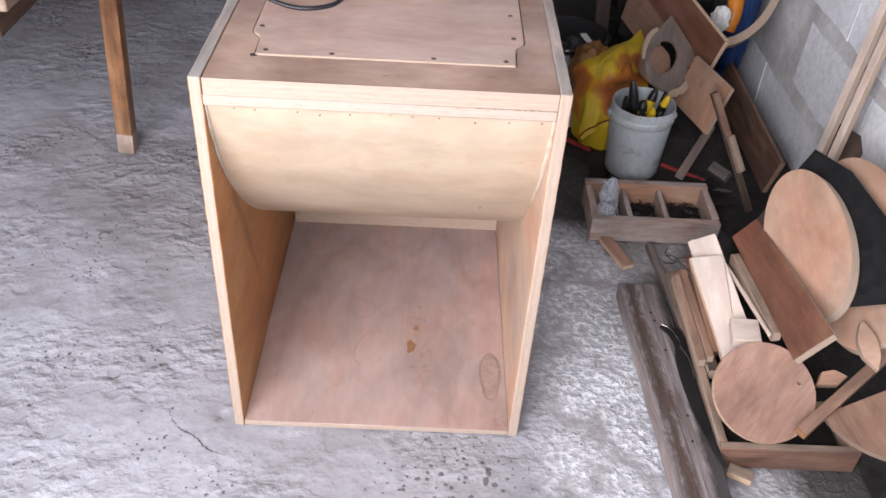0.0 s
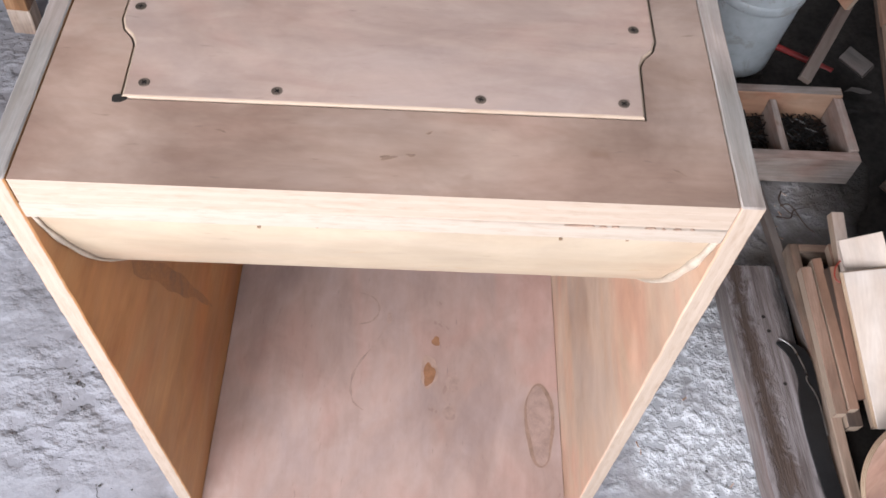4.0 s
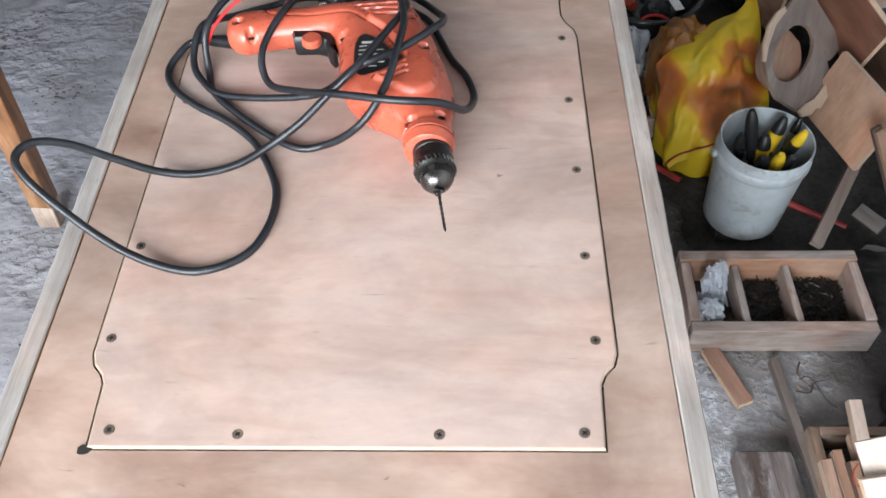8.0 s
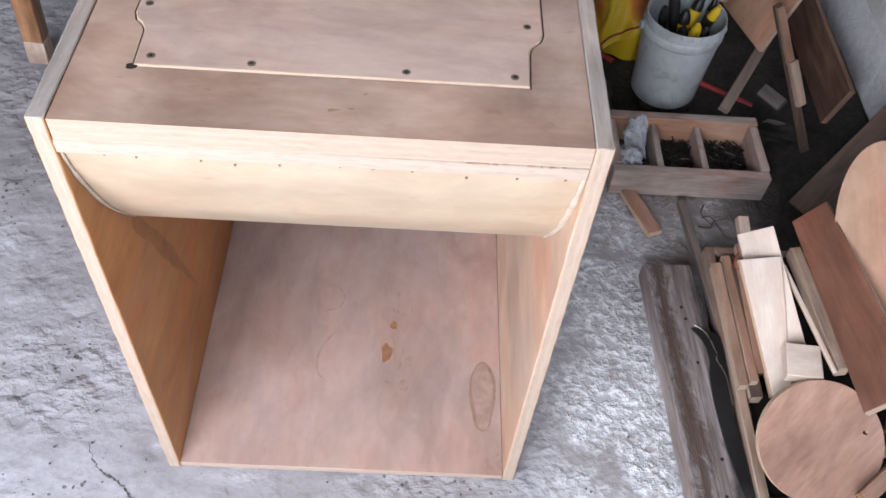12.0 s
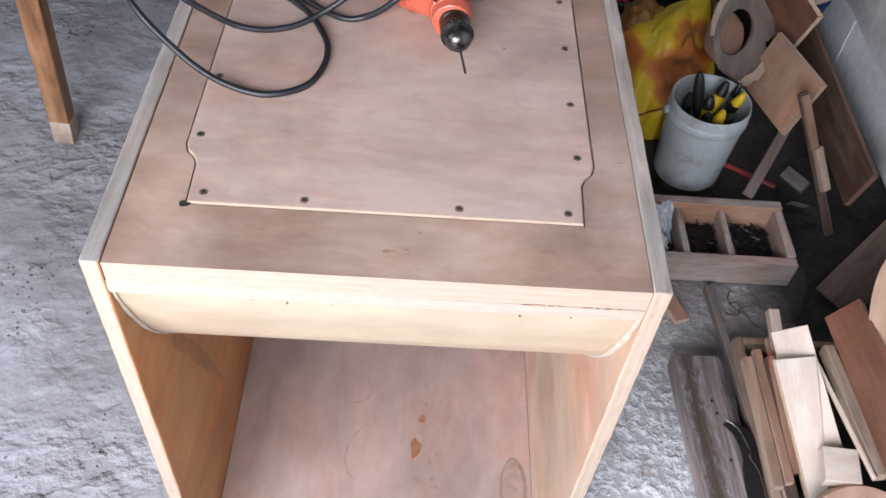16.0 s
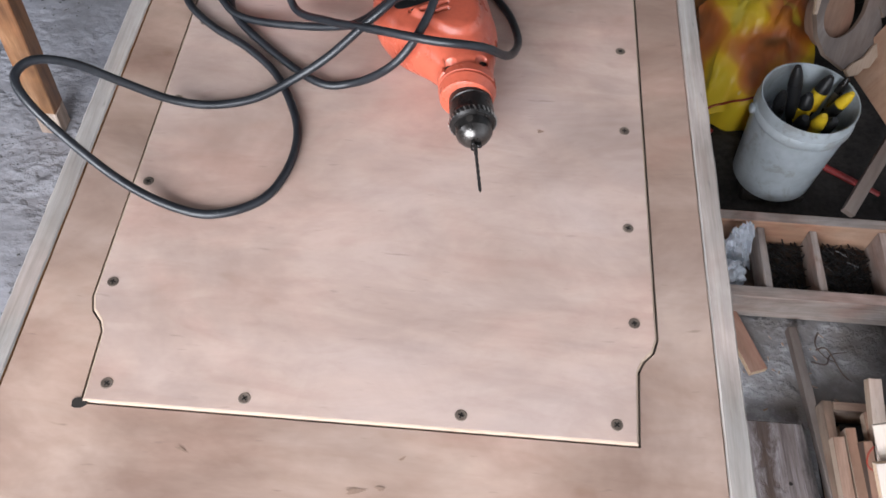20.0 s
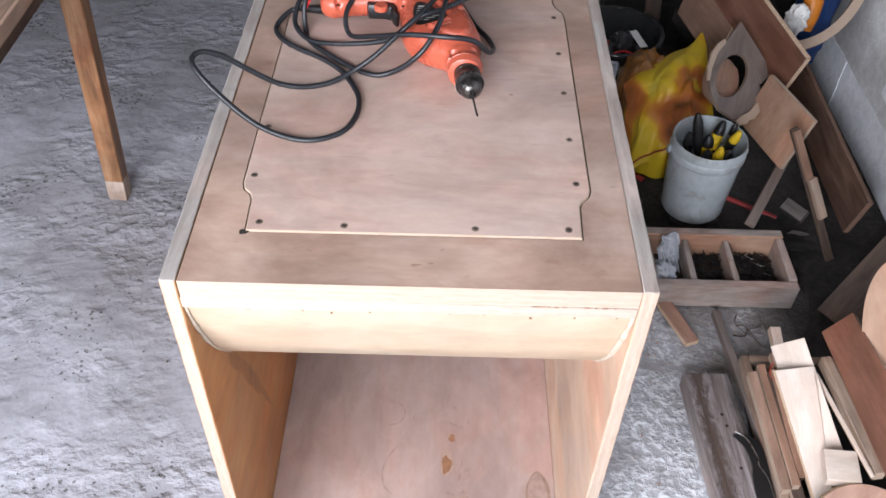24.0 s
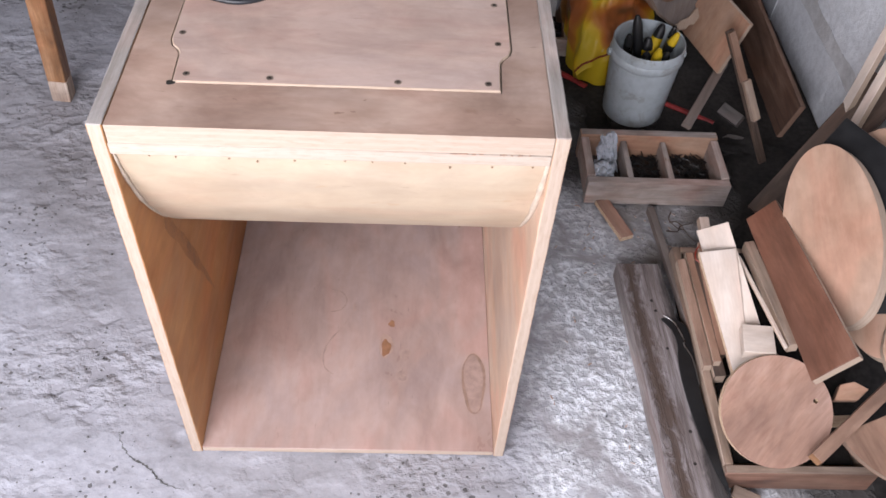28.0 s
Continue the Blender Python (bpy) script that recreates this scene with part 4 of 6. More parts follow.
SEAM = [(-0.114, 0.534), (-0.106, 0.523), (-0.068, 0.520), (-0.030, 0.514), (-0.010, 0.499), (0.007, 0.482), (0.023, 0.457)]
LABEL = [(-0.009, 0.474), (0.006, 0.465), (0.022, 0.446), (0.029, 0.438), (0.007, 0.420), (-0.008, 0.417), (-0.015, 0.431), (-0.016, 0.460)]
VENTS = [((-0.020, 0.520), (0.018, 0.524)), ((-0.013, 0.514), (0.019, 0.517)), ((-0.006, 0.508), (0.020, 0.509)), ((0.001, 0.500), (0.021, 0.501)), ((0.004, 0.414), (0.031, 0.430)), ((0.013, 0.411), (0.033, 0.423)), ((0.023, 0.409), (0.034, 0.415))]
WELLS = [(-0.139, 0.513), (-0.028, 0.536), (0.036, 0.497), (0.049, 0.452), (0.065, 0.372), (0.039, 0.366), (-0.031, 0.484), (-0.125, 0.499), (0.022, 0.540)]
MIDZ = TOP + 0.0318


def edge_distance(line, x, y, closed=True):
    """Signed distance (inside: plus) from points to an outline, and the nearest place on it."""
    pts = np.array(line)
    nxt = np.roll(pts, -1, 0) if closed else pts[1:]
    best, bx, by, odd = np.full(x.shape, 9.0), np.zeros(x.shape), np.zeros(x.shape), np.zeros(x.shape, int)
    for (ax, ay), (cx, cy) in zip(pts, nxt):
        dx, dy = cx - ax, cy - ay
        t = np.clip(((x - ax) * dx + (y - ay) * dy) / (dx * dx + dy * dy + 1e-12), 0, 1)
        px, py = ax + t * dx, ay + t * dy
        d = np.hypot(x - px, y - py)
        near = d < best
        best, bx, by = np.where(near, d, best), np.where(near, px, bx), np.where(near, py, by)
        if closed:
            odd += ((ay > y) != (cy > y)) & (x < (cx - ax) * (y - ay) / (cy - ay + 1e-15) + ax)
    return (np.where(odd % 2 == 1, best, -best) if closed else best), bx, by


def step01(v):
    v = np.clip(v, 0, 1)
    return v * v * (3 - 2 * v)


def curve2(points, per=4, closed=True):
    return [(p.x, p.y) for p in spline([(x, y, 0) for x, y in points], per, closed)]


RIM, HUMP_RIM, SEAM_LINE = curve2(BODY), curve2(HUMP), curve2(SEAM, 8, False)
if sum(a[0] * b[1] - a[1] * b[0] for a, b in zip(RIM, RIM[1:] + RIM[:1])) < 0:
    RIM = RIM[::-1]


def casing_height(x, y, detail=True):
    """Half thickness of the moulded casing over its parting plane."""
    d = np.maximum(edge_distance(RIM, x, y)[0], 0)
    motor = step01((x + 0.080) / 0.065)
    neck = step01((0.402 - y) / 0.022)
    thick = (0.0185 + 0.0105 * motor) * (1 - neck) + 0.0225 * neck
    radius = (0.019 + 0.007 * motor) * (1 - neck) + 0.0215 * neck
    h = thick * (1 - (1 - np.minimum(d / radius, 1)) ** 2.3) ** (1 / 2.3)
    if not detail:
        return h
    h = h + 0.0050 * step01(edge_distance(HUMP_RIM, x, y)[0] / 0.0045)
    h = h - 0.0014 * np.exp(-(edge_distance(SEAM_LINE, x, y, False)[0] / 0.0011) ** 2)
    for (ax, ay), (bx, by) in VENTS:
        h = h - 0.0042 * step01(1.5 - edge_distance([(ax, ay), (bx, by)], x, y, False)[0] / 0.0016)
    for wx, wy in WELLS:
        h = h - 0.0060 * step01(2.2 - np.hypot(x - wx, y - wy) / 0.0026)
    return h


def moulding(rim, inset, place, step=0.0012):
    """A sheet over an outline: a fine grid inside, its border drawn to the inset outline."""
    inner = grown(rim, -inset) if inset else rim
    lo, hi = np.min(rim, 0), np.max(rim, 0)
    x, y = np.meshgrid(np.arange(lo[0] - 2 * step, hi[0] + 2 * step, step), np.arange(lo[1] - 2 * step, hi[1] + 2 * step, step))
    d, bx, by = edge_distance(inner, x, y)
    keep = d > -0.0
    x, y = np.where(keep, x, bx), np.where(keep, y, by)
    cell = keep[:-1, :-1] | keep[1:, :-1] | keep[:-1, 1:] | keep[1:, 1:]
    idx = np.arange(x.size).reshape(x.shape)
    quads = np.stack([idx[:-1, :-1], idx[:-1, 1:], idx[1:, 1:], idx[1:, :-1]], -1)[cell]
    used = np.unique(quads)
    back = np.zeros(x.size, int)
    back[used] = np.arange(used.size)
    px, py = x.ravel()[used], y.ravel()[used]
    return np.stack([px, py, place(px, py)], -1), back[quads]


def casing_mesh():
    bm = bmesh.new()
    for sign in (1, -1):
        co, quads = moulding(RIM, 0.0065, lambda x, y: MIDZ + sign * casing_height(x, y, sign > 0), 0.0012 if sign > 0 else 0.003)
        vs = [bm.verts.new(c) for c in co]
        for q in quads:
            if len(set(q)) == 4:
                bm.faces.new([vs[k] for k in q])
    rings = []
    for sign, inset in [(1, 0.0066), (1, 0.0052), (1, 0.0036), (1, 0.0022), (1, 0.0011), (1, 0.0004), (1, 0.0), (-1, 0.0004), (-1, 0.0011), (-1, 0.0022), (-1, 0.0036), (-1, 0.0066)]:
        line = np.array(grown(RIM, -inset))
        z = MIDZ + sign * casing_height(line[:, 0], line[:, 1], sign > 0)
        rings.append([bm.verts.new((*p, h)) for p, h in zip(line, z)])
    for a, b in zip(rings, rings[1:]):
        for i in range(len(a)):
            j = (i + 1) % len(a)
            bm.faces.new((a[i], a[j], b[j], b[i]))
    bmesh.ops.remove_doubles(bm, verts=bm.verts, dist=0.00012)
    return bm


def pillow(outline, levels, per=1):
    """Stacked outlines, each grown by its offset: a moulded casing with rounded flanks."""
    bm = bmesh.new()
    smooth = [(p.x, p.y) for p in spline([(x, y, 0) for x, y in outline], per, True)]
    if sum(a[0] * b[1] - a[1] * b[0] for a, b in zip(smooth, smooth[1:] + smooth[:1])) < 0:
        smooth = smooth[::-1]
    rings = [[bm.verts.new((x, y, z)) for x, y in grown(smooth, d)] for z, d in levels]
    for a, b in zip(rings, rings[1:]):
        for i in range(len(a)):
            j = (i + 1) % len(a)
            bm.faces.new((a[i], a[j], b[j], b[i]))
    for r in (rings[0], rings[-1]):
        bm.faces.new(r)
    return bm


casing = part("casing", casing_mesh(), ORANGE, drill, "orange-red moulded casing halves")
for r0, r1, y0, y1 in ((0.0225, 0.0235, 0.366, 0.356), (0.0235, 0.0215, 0.355, 0.344)):
    bm = bmesh.new()
    lathe(bm, [(r0 * 0.9, 0), (r0, 0.001), (r1, abs(y1 - y0) - 0.001), (r1 * 0.9, abs(y1 - y0))], basis((0.0545, y0, TOP + 0.033), (1, 0, 0), (0, 0, 1)) @ Matrix.Rotation(0, 4, "X"), 28)
    part("nose_ring", bm, ORANGE, casing)
CH = basis((0.0575, 0.346, TOP + 0.033), (1, 0.02, 0), (0, 0, 1)) @ Matrix.Rotation(radians(7), 4, "Y")
bm = bmesh.new()
lathe(bm, [(0.0160, -0.004), (0.0172, -0.003), (0.0174, 0.0055), (0.0166, 0.0062), (0.0166, 0.0072), (0.0176, 0.008), (0.0180, 0.0205), (0.0184, 0.0215)], CH, 40)
chuck = part("chuck", bm, DARKSTEEL, drill, "blackened steel key chuck")
bm = bmesh.new()
lathe(bm, [(0.0184, 0.0215), (0.0184, 0.0262), (0.0168, 0.0280), (0.0146, 0.0284), (0.0140, 0.0365)], CH, 40)
part("chuck_sleeve", bm, DARKSTEEL, chuck)
for k in range(30):
    a = 2 * math.pi * k / 30
    bm = bmesh.new()
    prism(bm, [(-0.0008, -0.0006), (0.0008, -0.0006), (0.0004, 0.0009), (-0.0004, 0.0009)], 0, 0.0042, CH @ Matrix.Rotation(a, 4, "Z") @ Matrix.Translation((0, 0.0182, 0.0222)) @ Matrix.Rotation(radians(18), 4, "Y"))
    part("gear_tooth", bm, [STEEL, STEEL], chuck, smooth=False)
for k in range(3):
    a = 2 * math.pi * k / 3 + 0.25
    bm = bmesh.new()
    lathe(bm, [(0.0030, 0.0), (0.0030, 0.0006)], CH @ Matrix.Rotation(a, 4, "Z") @ Matrix.Translation((0, 0.0142, 0.0320)) @ Matrix.Rotation(radians(-90), 4, "X"), 12)
    part("key_hole", bm, VOID, chuck)
bm = bmesh.new()
lathe(bm, [(0.0140, 0.0364), (0.0136, 0.0378), (0.0112, 0.0412), (0.0078, 0.0440), (0.0052, 0.0450)], CH, 32)
part("chuck_nose", bm, DULLSTEEL, chuck, "dull steel chuck nose")
for k in range(3):
    bm = bmesh.new()
    slab(CH @ Matrix.Rotation(2 * math.pi * k / 3, 4, "Z") @ Matrix.Translation((0.0030, 0, 0.0465)), 0.0040, 0.0028, 0.006, 0.0006, bm)
    part("jaw", bm, [DARKSTEEL, DARKSTEEL], chuck)


def twist_bit(m, r, length, turns):
    bm = bmesh.new()
    steps, n = 40, 8
    rings = []
    for i in range(steps + 1):
        t = i / steps
        k = 1.0 if t < 0.93 else max(0.05, (1 - t) / 0.07)
        ring = []
        for j in range(n):
            a = 2 * math.pi * j / n
            rr = r * k * (1.0 if t < 0.22 else (0.62 + 0.38 * abs(math.cos(a))))
            b = a + 2 * math.pi * turns * max(0, t - 0.2)
            ring.append(bm.verts.new(m @ Vector((rr * math.cos(b), rr * math.sin(b), t * length))))
        rings.append(ring)
    for a, b in zip(rings, rings[1:]):
        for j in range(n):
            bm.faces.new((a[j], a[(j + 1) % n], b[(j + 1) % n], b[j]))
    bm.faces.new(rings[0][::-1]), bm.faces.new(rings[-1])
    return bm


part("drill_bit", twist_bit(CH @ Matrix.Translation((0, 0, 0.046)), 0.0015, 0.047, 4), DULLSTEEL, chuck, "thin dark twist bit")
# rating plate with unreadable print
plate_co, plate_q = moulding(curve2(LABEL, 5), 0, lambda x, y: MIDZ + casing_height(x, y) + 0.0007, 0.0014)
bm = bmesh.new()
vs = [bm.verts.new(c) for c in plate_co]
for q in plate_q:
    if len(set(q)) == 4:
        bm.faces.new([vs[k] for k in q])
bmesh.ops.remove_doubles(bm, verts=bm.verts, dist=0.0001)
plate = part("rating_plate", bm, BLACK, casing, "black rating plate with pale print")


def print_bar(x0, y0, x1, y1, w):
    bm = bmesh.new()
    d = Vector((x1 - x0, y1 - y0)).normalized()
    n = Vector((-d.y, d.x)) * w / 2
    rows = []
    for k in range(6):
        c = Vector((x0, y0)).lerp(Vector((x1, y1)), k / 5)
        pair = np.array([c + n, c - n])
        rows.append([bm.verts.new((*p, MIDZ + h + 0.0010)) for p, h in zip(pair, casing_height(pair[:, 0], pair[:, 1]))])
    for a, b in zip(rows, rows[1:]):
        bm.faces.new((a[0], a[1], b[1], b[0]))
    part("print_bar", bm, GREYLABEL, plate, smooth=False)


for k in range(7):
    y = 0.461 - 0.0058 * k
    right = (0.001, 0.007, 0.011, 0.016, 0.019, 0.013, 0.006)[k]
    gap = (0.0, -0.004, -0.002, 0.001, 0.004, 0.001, -0.002)[k]
    if k == 0:
        print_bar(-0.010, y, right, y, 0.0034)
        continue
    print_bar(-0.012, y, gap - 0.001, y + 0.0006, 0.0014)
    print_bar(gap + 0.001, y + 0.0004, right, y + 0.0010, 0.0015)
for (x0, y0), (x1, y1) in VENTS[4:]:
    bm = bmesh.new()
    d = Vector((x1 - x0, y1 - y0, 0))
    at = np.array([[(x0 + x1) / 2, (y0 + y1) / 2]])
    slab(basis((at[0, 0], at[0, 1], MIDZ + float(casing_height(at[:, 0], at[:, 1])[0]) + 0.0006), d, (-d.y, d.x, 0)), d.length, 0.0018, 0.001, 0.0004, bm)
    part("vent_slot", bm, [VOID, VOID], casing)
for x, y in WELLS:
    bm = bmesh.new()
    z = float(casing_height(np.array([x]), np.array([y]))[0])
    lathe(bm, [(0.0034, 0.0), (0.0034, 0.0007)], pose(x, y, MIDZ + z + 0.0004), 16)
    part("screw_well", bm, VOID, casing)
trig = part("switch_trigger", pillow([(-0.086, 0.508), (-0.047, 0.508), (-0.041, 0.494), (-0.0425, 0.484), (-0.0375, 0.475), (-0.041, 0.472), (-0.046, 0.478), (-0.050, 0.490), (-0.060, 0.494), (-0.082, 0.494)], [(TOP + 0.020, -0.002), (TOP + 0.023, 0), (TOP + 0.039, 0), (TOP + 0.042, -0.002)]), BLACK, drill, "black speed trigger")
bm = bmesh.new()
lathe(bm, [(0.0090, 0.0), (0.0098, 0.001), (0.0098, 0.006), (0.0080, 0.0078)], pose(-0.0635, 0.4905, TOP + 0.038), 22)
part("speed_knob", bm, ORANGE, trig, "round orange-red speed knob")
bm = bmesh.new()
slab(basis((0.0725, 0.413, TOP + 0.036), (0.16, -1, 0), (0, 0, 1)), 0.026, 0.016, 0.004, 0.0015, bm)
part("side_grille", bm, [BLACK, BLACK], casing, "black vent insert")
bm = bmesh.new()
tube(bm, spline([(-0.148, 0.515, TOP + 0.022), (-0.164, 0.519, TOP + 0.020), (-0.182, 0.5245, TOP + 0.018)], 6), 0.0075, 14, lambda t: 1 - 0.35 * t)
part("cord_sleeve", bm, BLACK, drill, "black rubber cord sleeve")

L = TOP + 0.0038
CORD = [(-0.180, 0.5245, TOP + 0.018), (-0.199, 0.522, TOP + 0.014), (-0.216, 0.497, L), (-0.206, 0.468, L), (-0.178, 0.441, L), (-0.143, 0.418, L), (-0.114, 0.391, L), (-0.095, 0.360, L), (-0.082, 0.325, L), (-0.083, 0.287, L), (-0.098, 0.254, L),
        (-0.133, 0.237, L), (-0.170, 0.242, TOP + 0.006), (-0.208, 0.255, TOP + 0.017), (-0.246, 0.272, TOP + 0.042), (-0.272, 0.287, TOP + 0.064), (-0.281, 0.301, TOP + 0.074), (-0.272, 0.318, TOP + 0.074), (-0.250, 0.330, TOP + 0.060), (-0.222, 0.337, TOP + 0.036), (-0.190, 0.342, TOP + 0.014),
        (-0.158, 0.347, TOP + 0.005), (-0.123, 0.357, TOP + 0.006), (-0.092, 0.372, TOP + 0.016), (-0.063, 0.382, TOP + 0.034), (-0.035, 0.396, TOP + 0.056), (-0.008, 0.413, TOP + 0.075), (0.013, 0.453, TOP + 0.0775), (0.027, 0.492, TOP + 0.072), (0.0295, 0.520, TOP + 0.062), (0.018, 0.556, TOP + 0.040),
        (-0.004, 0.578, TOP + 0.028)]
COIL = [(-0.004, 0.590, TOP + 0.022), (0.030, 0.585, TOP + 0.024), (0.057, 0.545, TOP + 0.034), (0.066, 0.500, TOP + 0.058), (0.054, 0.458, TOP + 0.0765), (0.025, 0.431, TOP + 0.076), (-0.010, 0.416, TOP + 0.070), (-0.055, 0.427, TOP + 0.028), (-0.145, 0.449, L + 0.004),
        (-0.177, 0.474, L + 0.003), (-0.189, 0.500, TOP + 0.014), (-0.181, 0.530, TOP + 0.032), (-0.161, 0.566, TOP + 0.016), (-0.128, 0.600, L), (-0.086, 0.606, TOP + 0.010), (-0.010, 0.600, TOP + 0.010), (0.020, 0.570, TOP + 0.050), (0.024, 0.520, TOP + 0.068),
        (0.030, 0.471, TOP + 0.0785), (0.026, 0.427, TOP + 0.0815), (0.017, 0.391, TOP + 0.070), (-0.006, 0.372, TOP + 0.042), (-0.043, 0.378, TOP + 0.010), (-0.082, 0.386, L), (-0.156, 0.450, L), (-0.173, 0.490, L + 0.002), (-0.172, 0.512, TOP + 0.040),
        (-0.150, 0.545, TOP + 0.056), (-0.118, 0.556, TOP + 0.050), (-0.085, 0.575, TOP + 0.034), (-0.054, 0.586, TOP + 0.024)]
LOOP = [(-0.048, 0.587, TOP + 0.020), (-0.080, 0.574, TOP + 0.036), (-0.094, 0.520, TOP + 0.054), (-0.112, 0.482, TOP + 0.036), (-0.105, 0.456, TOP + 0.018), (-0.069, 0.421, TOP + 0.038), (-0.023, 0.388, TOP + 0.062), (0.024, 0.369, TOP + 0.072), (0.064, 0.374, TOP + 0.064), (0.086, 0.402, TOP + 0.030),
        (0.095, 0.438, TOP + 0.012), (0.088, 0.478, L), (0.072, 0.508, L), (0.060, 0.540, L), (0.045, 0.570, L + 0.003), (0.010, 0.590, TOP + 0.014)]
for path in (CORD, COIL, LOOP):
    bm = bmesh.new()
    tube(bm, spline(path, 9), 0.0036, 10)
    part("power_cord", bm, CABLE, drill, "coiled black rubber power cord")
bm = bmesh.new()
PM = basis((-0.054, 0.587, TOP + 0.024), (0, 1, 0.1), (0, 0, 1))
lathe(bm, [(0.012, -0.005), (0.0175, -0.004), (0.0195, 0.000), (0.0205, 0.006), (0.0200, 0.007), (0.0200, 0.0085), (0.0208, 0.010), (0.0205, 0.017), (0.0180, 0.023), (0.0120, 0.0275), (0.0090, 0.030), (0.0080, 0.034), (0.0075, 0.052), (0.005, 0.056)], PM, 32)
plug = part("mains_plug", bm, SCUFFED, drill, "scuffed black mains plug")
for s in (-1, 1):
    bm = bmesh.new()
    lathe(bm, [(0.0024, -0.014), (0.0024, -0.004)], PM @ Matrix.Translation((s * 0.0095, 0, 0)), 12)
    part("plug_pin", bm, STEEL, plug)
for k in range(4):
    bm = bmesh.new()
    lathe(bm, [(0.0085, 0.0), (0.0094, 0.0008), (0.0094, 0.0022), (0.0085, 0.003)], PM @ Matrix.Translation((0, 0, 0.035 + 0.0042 * k)), 18)
    part("grip_rib", bm, BLACK, plug)
tie_bm = bmesh.new()
tube(tie_bm, spline([(-0.128, 0.598, TOP + 0.055), (-0.118, 0.578, TOP + 0.053), (-0.103, 0.557, TOP + 0.056), (-0.094, 0.552, TOP + 0.052), (-0.090, 0.556, TOP + 0.040)], 6), 0.0024, 8, lambda t: 0.7 + 0.6 * t)
part("cord_tie", tie_bm, RED, drill, "knotted red plastic tie")
bm = bmesh.new()
lathe(bm, [(0.002, -0.005), (0.0055, -0.003), (0.006, 0.002), (0.003, 0.006)], pose(-0.098, 0.554, TOP + 0.054, 20, 30, 0), 12)
part("tie_knot", bm, RED, drill)
bm = bmesh.new()
tube(bm, spline([(-0.100, 0.552, TOP + 0.055), (-0.122, 0.541, TOP + 0.062), (-0.145, 0.530, TOP + 0.056), (-0.165, 0.516, TOP + 0.04), (-0.176, 0.505, TOP + 0.02)], 6), 0.0017, 8)
part("cord_tie", bm, RED, drill)

# ---- table with splayed legs ----
table = thing("work_table", (-1.0, 1.4, G), "old brown wooden work table with splayed legs", "table")
part("tabletop", rect(-1.40, -0.660, 0.34, 2.6, 0.622, 0.652, 0.003, along="y"), [CRATE, CRATE], table, "worn reddish-brown wooden top")
part("cross_apron", rect(-1.3295, -0.7355, 0.852, 0.878, 0.535, 0.6214, 0.002, along="xz"), [LEG, DARKWOOD], table, "brown cross board under the top")
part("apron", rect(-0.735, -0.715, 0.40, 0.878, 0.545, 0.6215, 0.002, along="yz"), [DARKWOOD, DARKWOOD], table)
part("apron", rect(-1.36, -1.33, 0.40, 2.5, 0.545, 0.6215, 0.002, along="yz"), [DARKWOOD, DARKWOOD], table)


def table_leg(foot, head):
    foot, head = Vector(foot), Vector(head)
    axis = head - foot
    return slab(basis((foot + head) / 2, axis, (1, 0, 0)), axis.length, 0.042, 0.04, 0.002)


leg_foot, leg_head = Vector((-0.739, 0.903, G)), Vector((-0.690, 0.905, 0.6212))
for s, y in ((1, 0.0), (1, 1.45), (-1, 0.0), (-1, 1.45)):
    f, h = leg_foot + Vector((0, y, 0)), leg_head + Vector((0, y, 0))
    if s < 0:
        f.x, h.x = -2.04 - f.x, -2.04 - h.x
    cut = f.lerp(h, 0.09)
    leg = part("leg", table_leg(cut, h), [LEG, LEG], table, "orange-brown varnished leg")
    part("leg_tip", table_leg(f, cut), [BARE, BARE], leg, "bare worn wood at the foot")

# ---- floor clutter beside the wall ----
OFF = "offcuts of plywood"


def corner_board(a, b, c, th):
    """A board from three corners: a to b along the grain, a to c across; its thickness goes below."""
    a, b, c = Vector(a), Vector(b), Vector(c)
    u = b - a
    v = c - a
    v = v - u * (v.dot(u) / u.length_squared)
    m = basis(a + u / 2 + v / 2, u, v)
    m = m @ Matrix.Translation((0, 0, -th / 2))
    return slab(m, u.length, v.length, th, 0.0009)


def loose_board(name, a, b, c, th, mat, label, edge=None):
    return solo(name, corner_board(a, b, c, th), [mat, edge or EDGE_RAW], label, "board", OFF)


# compartment tray with nails
tray = thing("nail_tray", (0.615, 0.68, G), "old wooden tray with three compartments of nails and screws", "tray")
TX0, TX1, TY0, TY1, TZ = 0.462, 0.772, 0.598, 0.765, 0.058
part("tray_base", rect(TX0 + 0.004, TX1 - 0.004, TY0 + 0.004, TY1 - 0.004, G + 0.001, 0.0, 0.001), [DARKWOOD, DARKWOOD], tray)
part("tray_front", rect(TX0, TX1, TY0, TY0 + 0.022, G + 0.001, TZ - 0.004, 0.002, along="xz"), [TRAYWOOD, TRAYWOOD], tray)
part("tray_back", rect(TX0, TX1, TY1 - 0.022, TY1, G + 0.001, TZ + 0.004, 0.002, along="xz"), [OFFCUT, TRAYWOOD], tray, "reddish-brown back board")
for x in (TX0, TX0 + 0.091, TX0 + 0.180, TX1 - 0.018):
    part("divider" if TX0 < x < TX1 - 0.05 else "tray_end", rect(x, x + (0.013 if TX0 < x < TX1 - 0.05 else 0.018), TY0 + 0.0225, TY1 - 0.0225, 0.0005, TZ - (0.010 if TX0 < x < TX1 - 0.05 else 0.001), 0.0015, along="yz"), [TRAYWOOD, TRAYWOOD], tray)


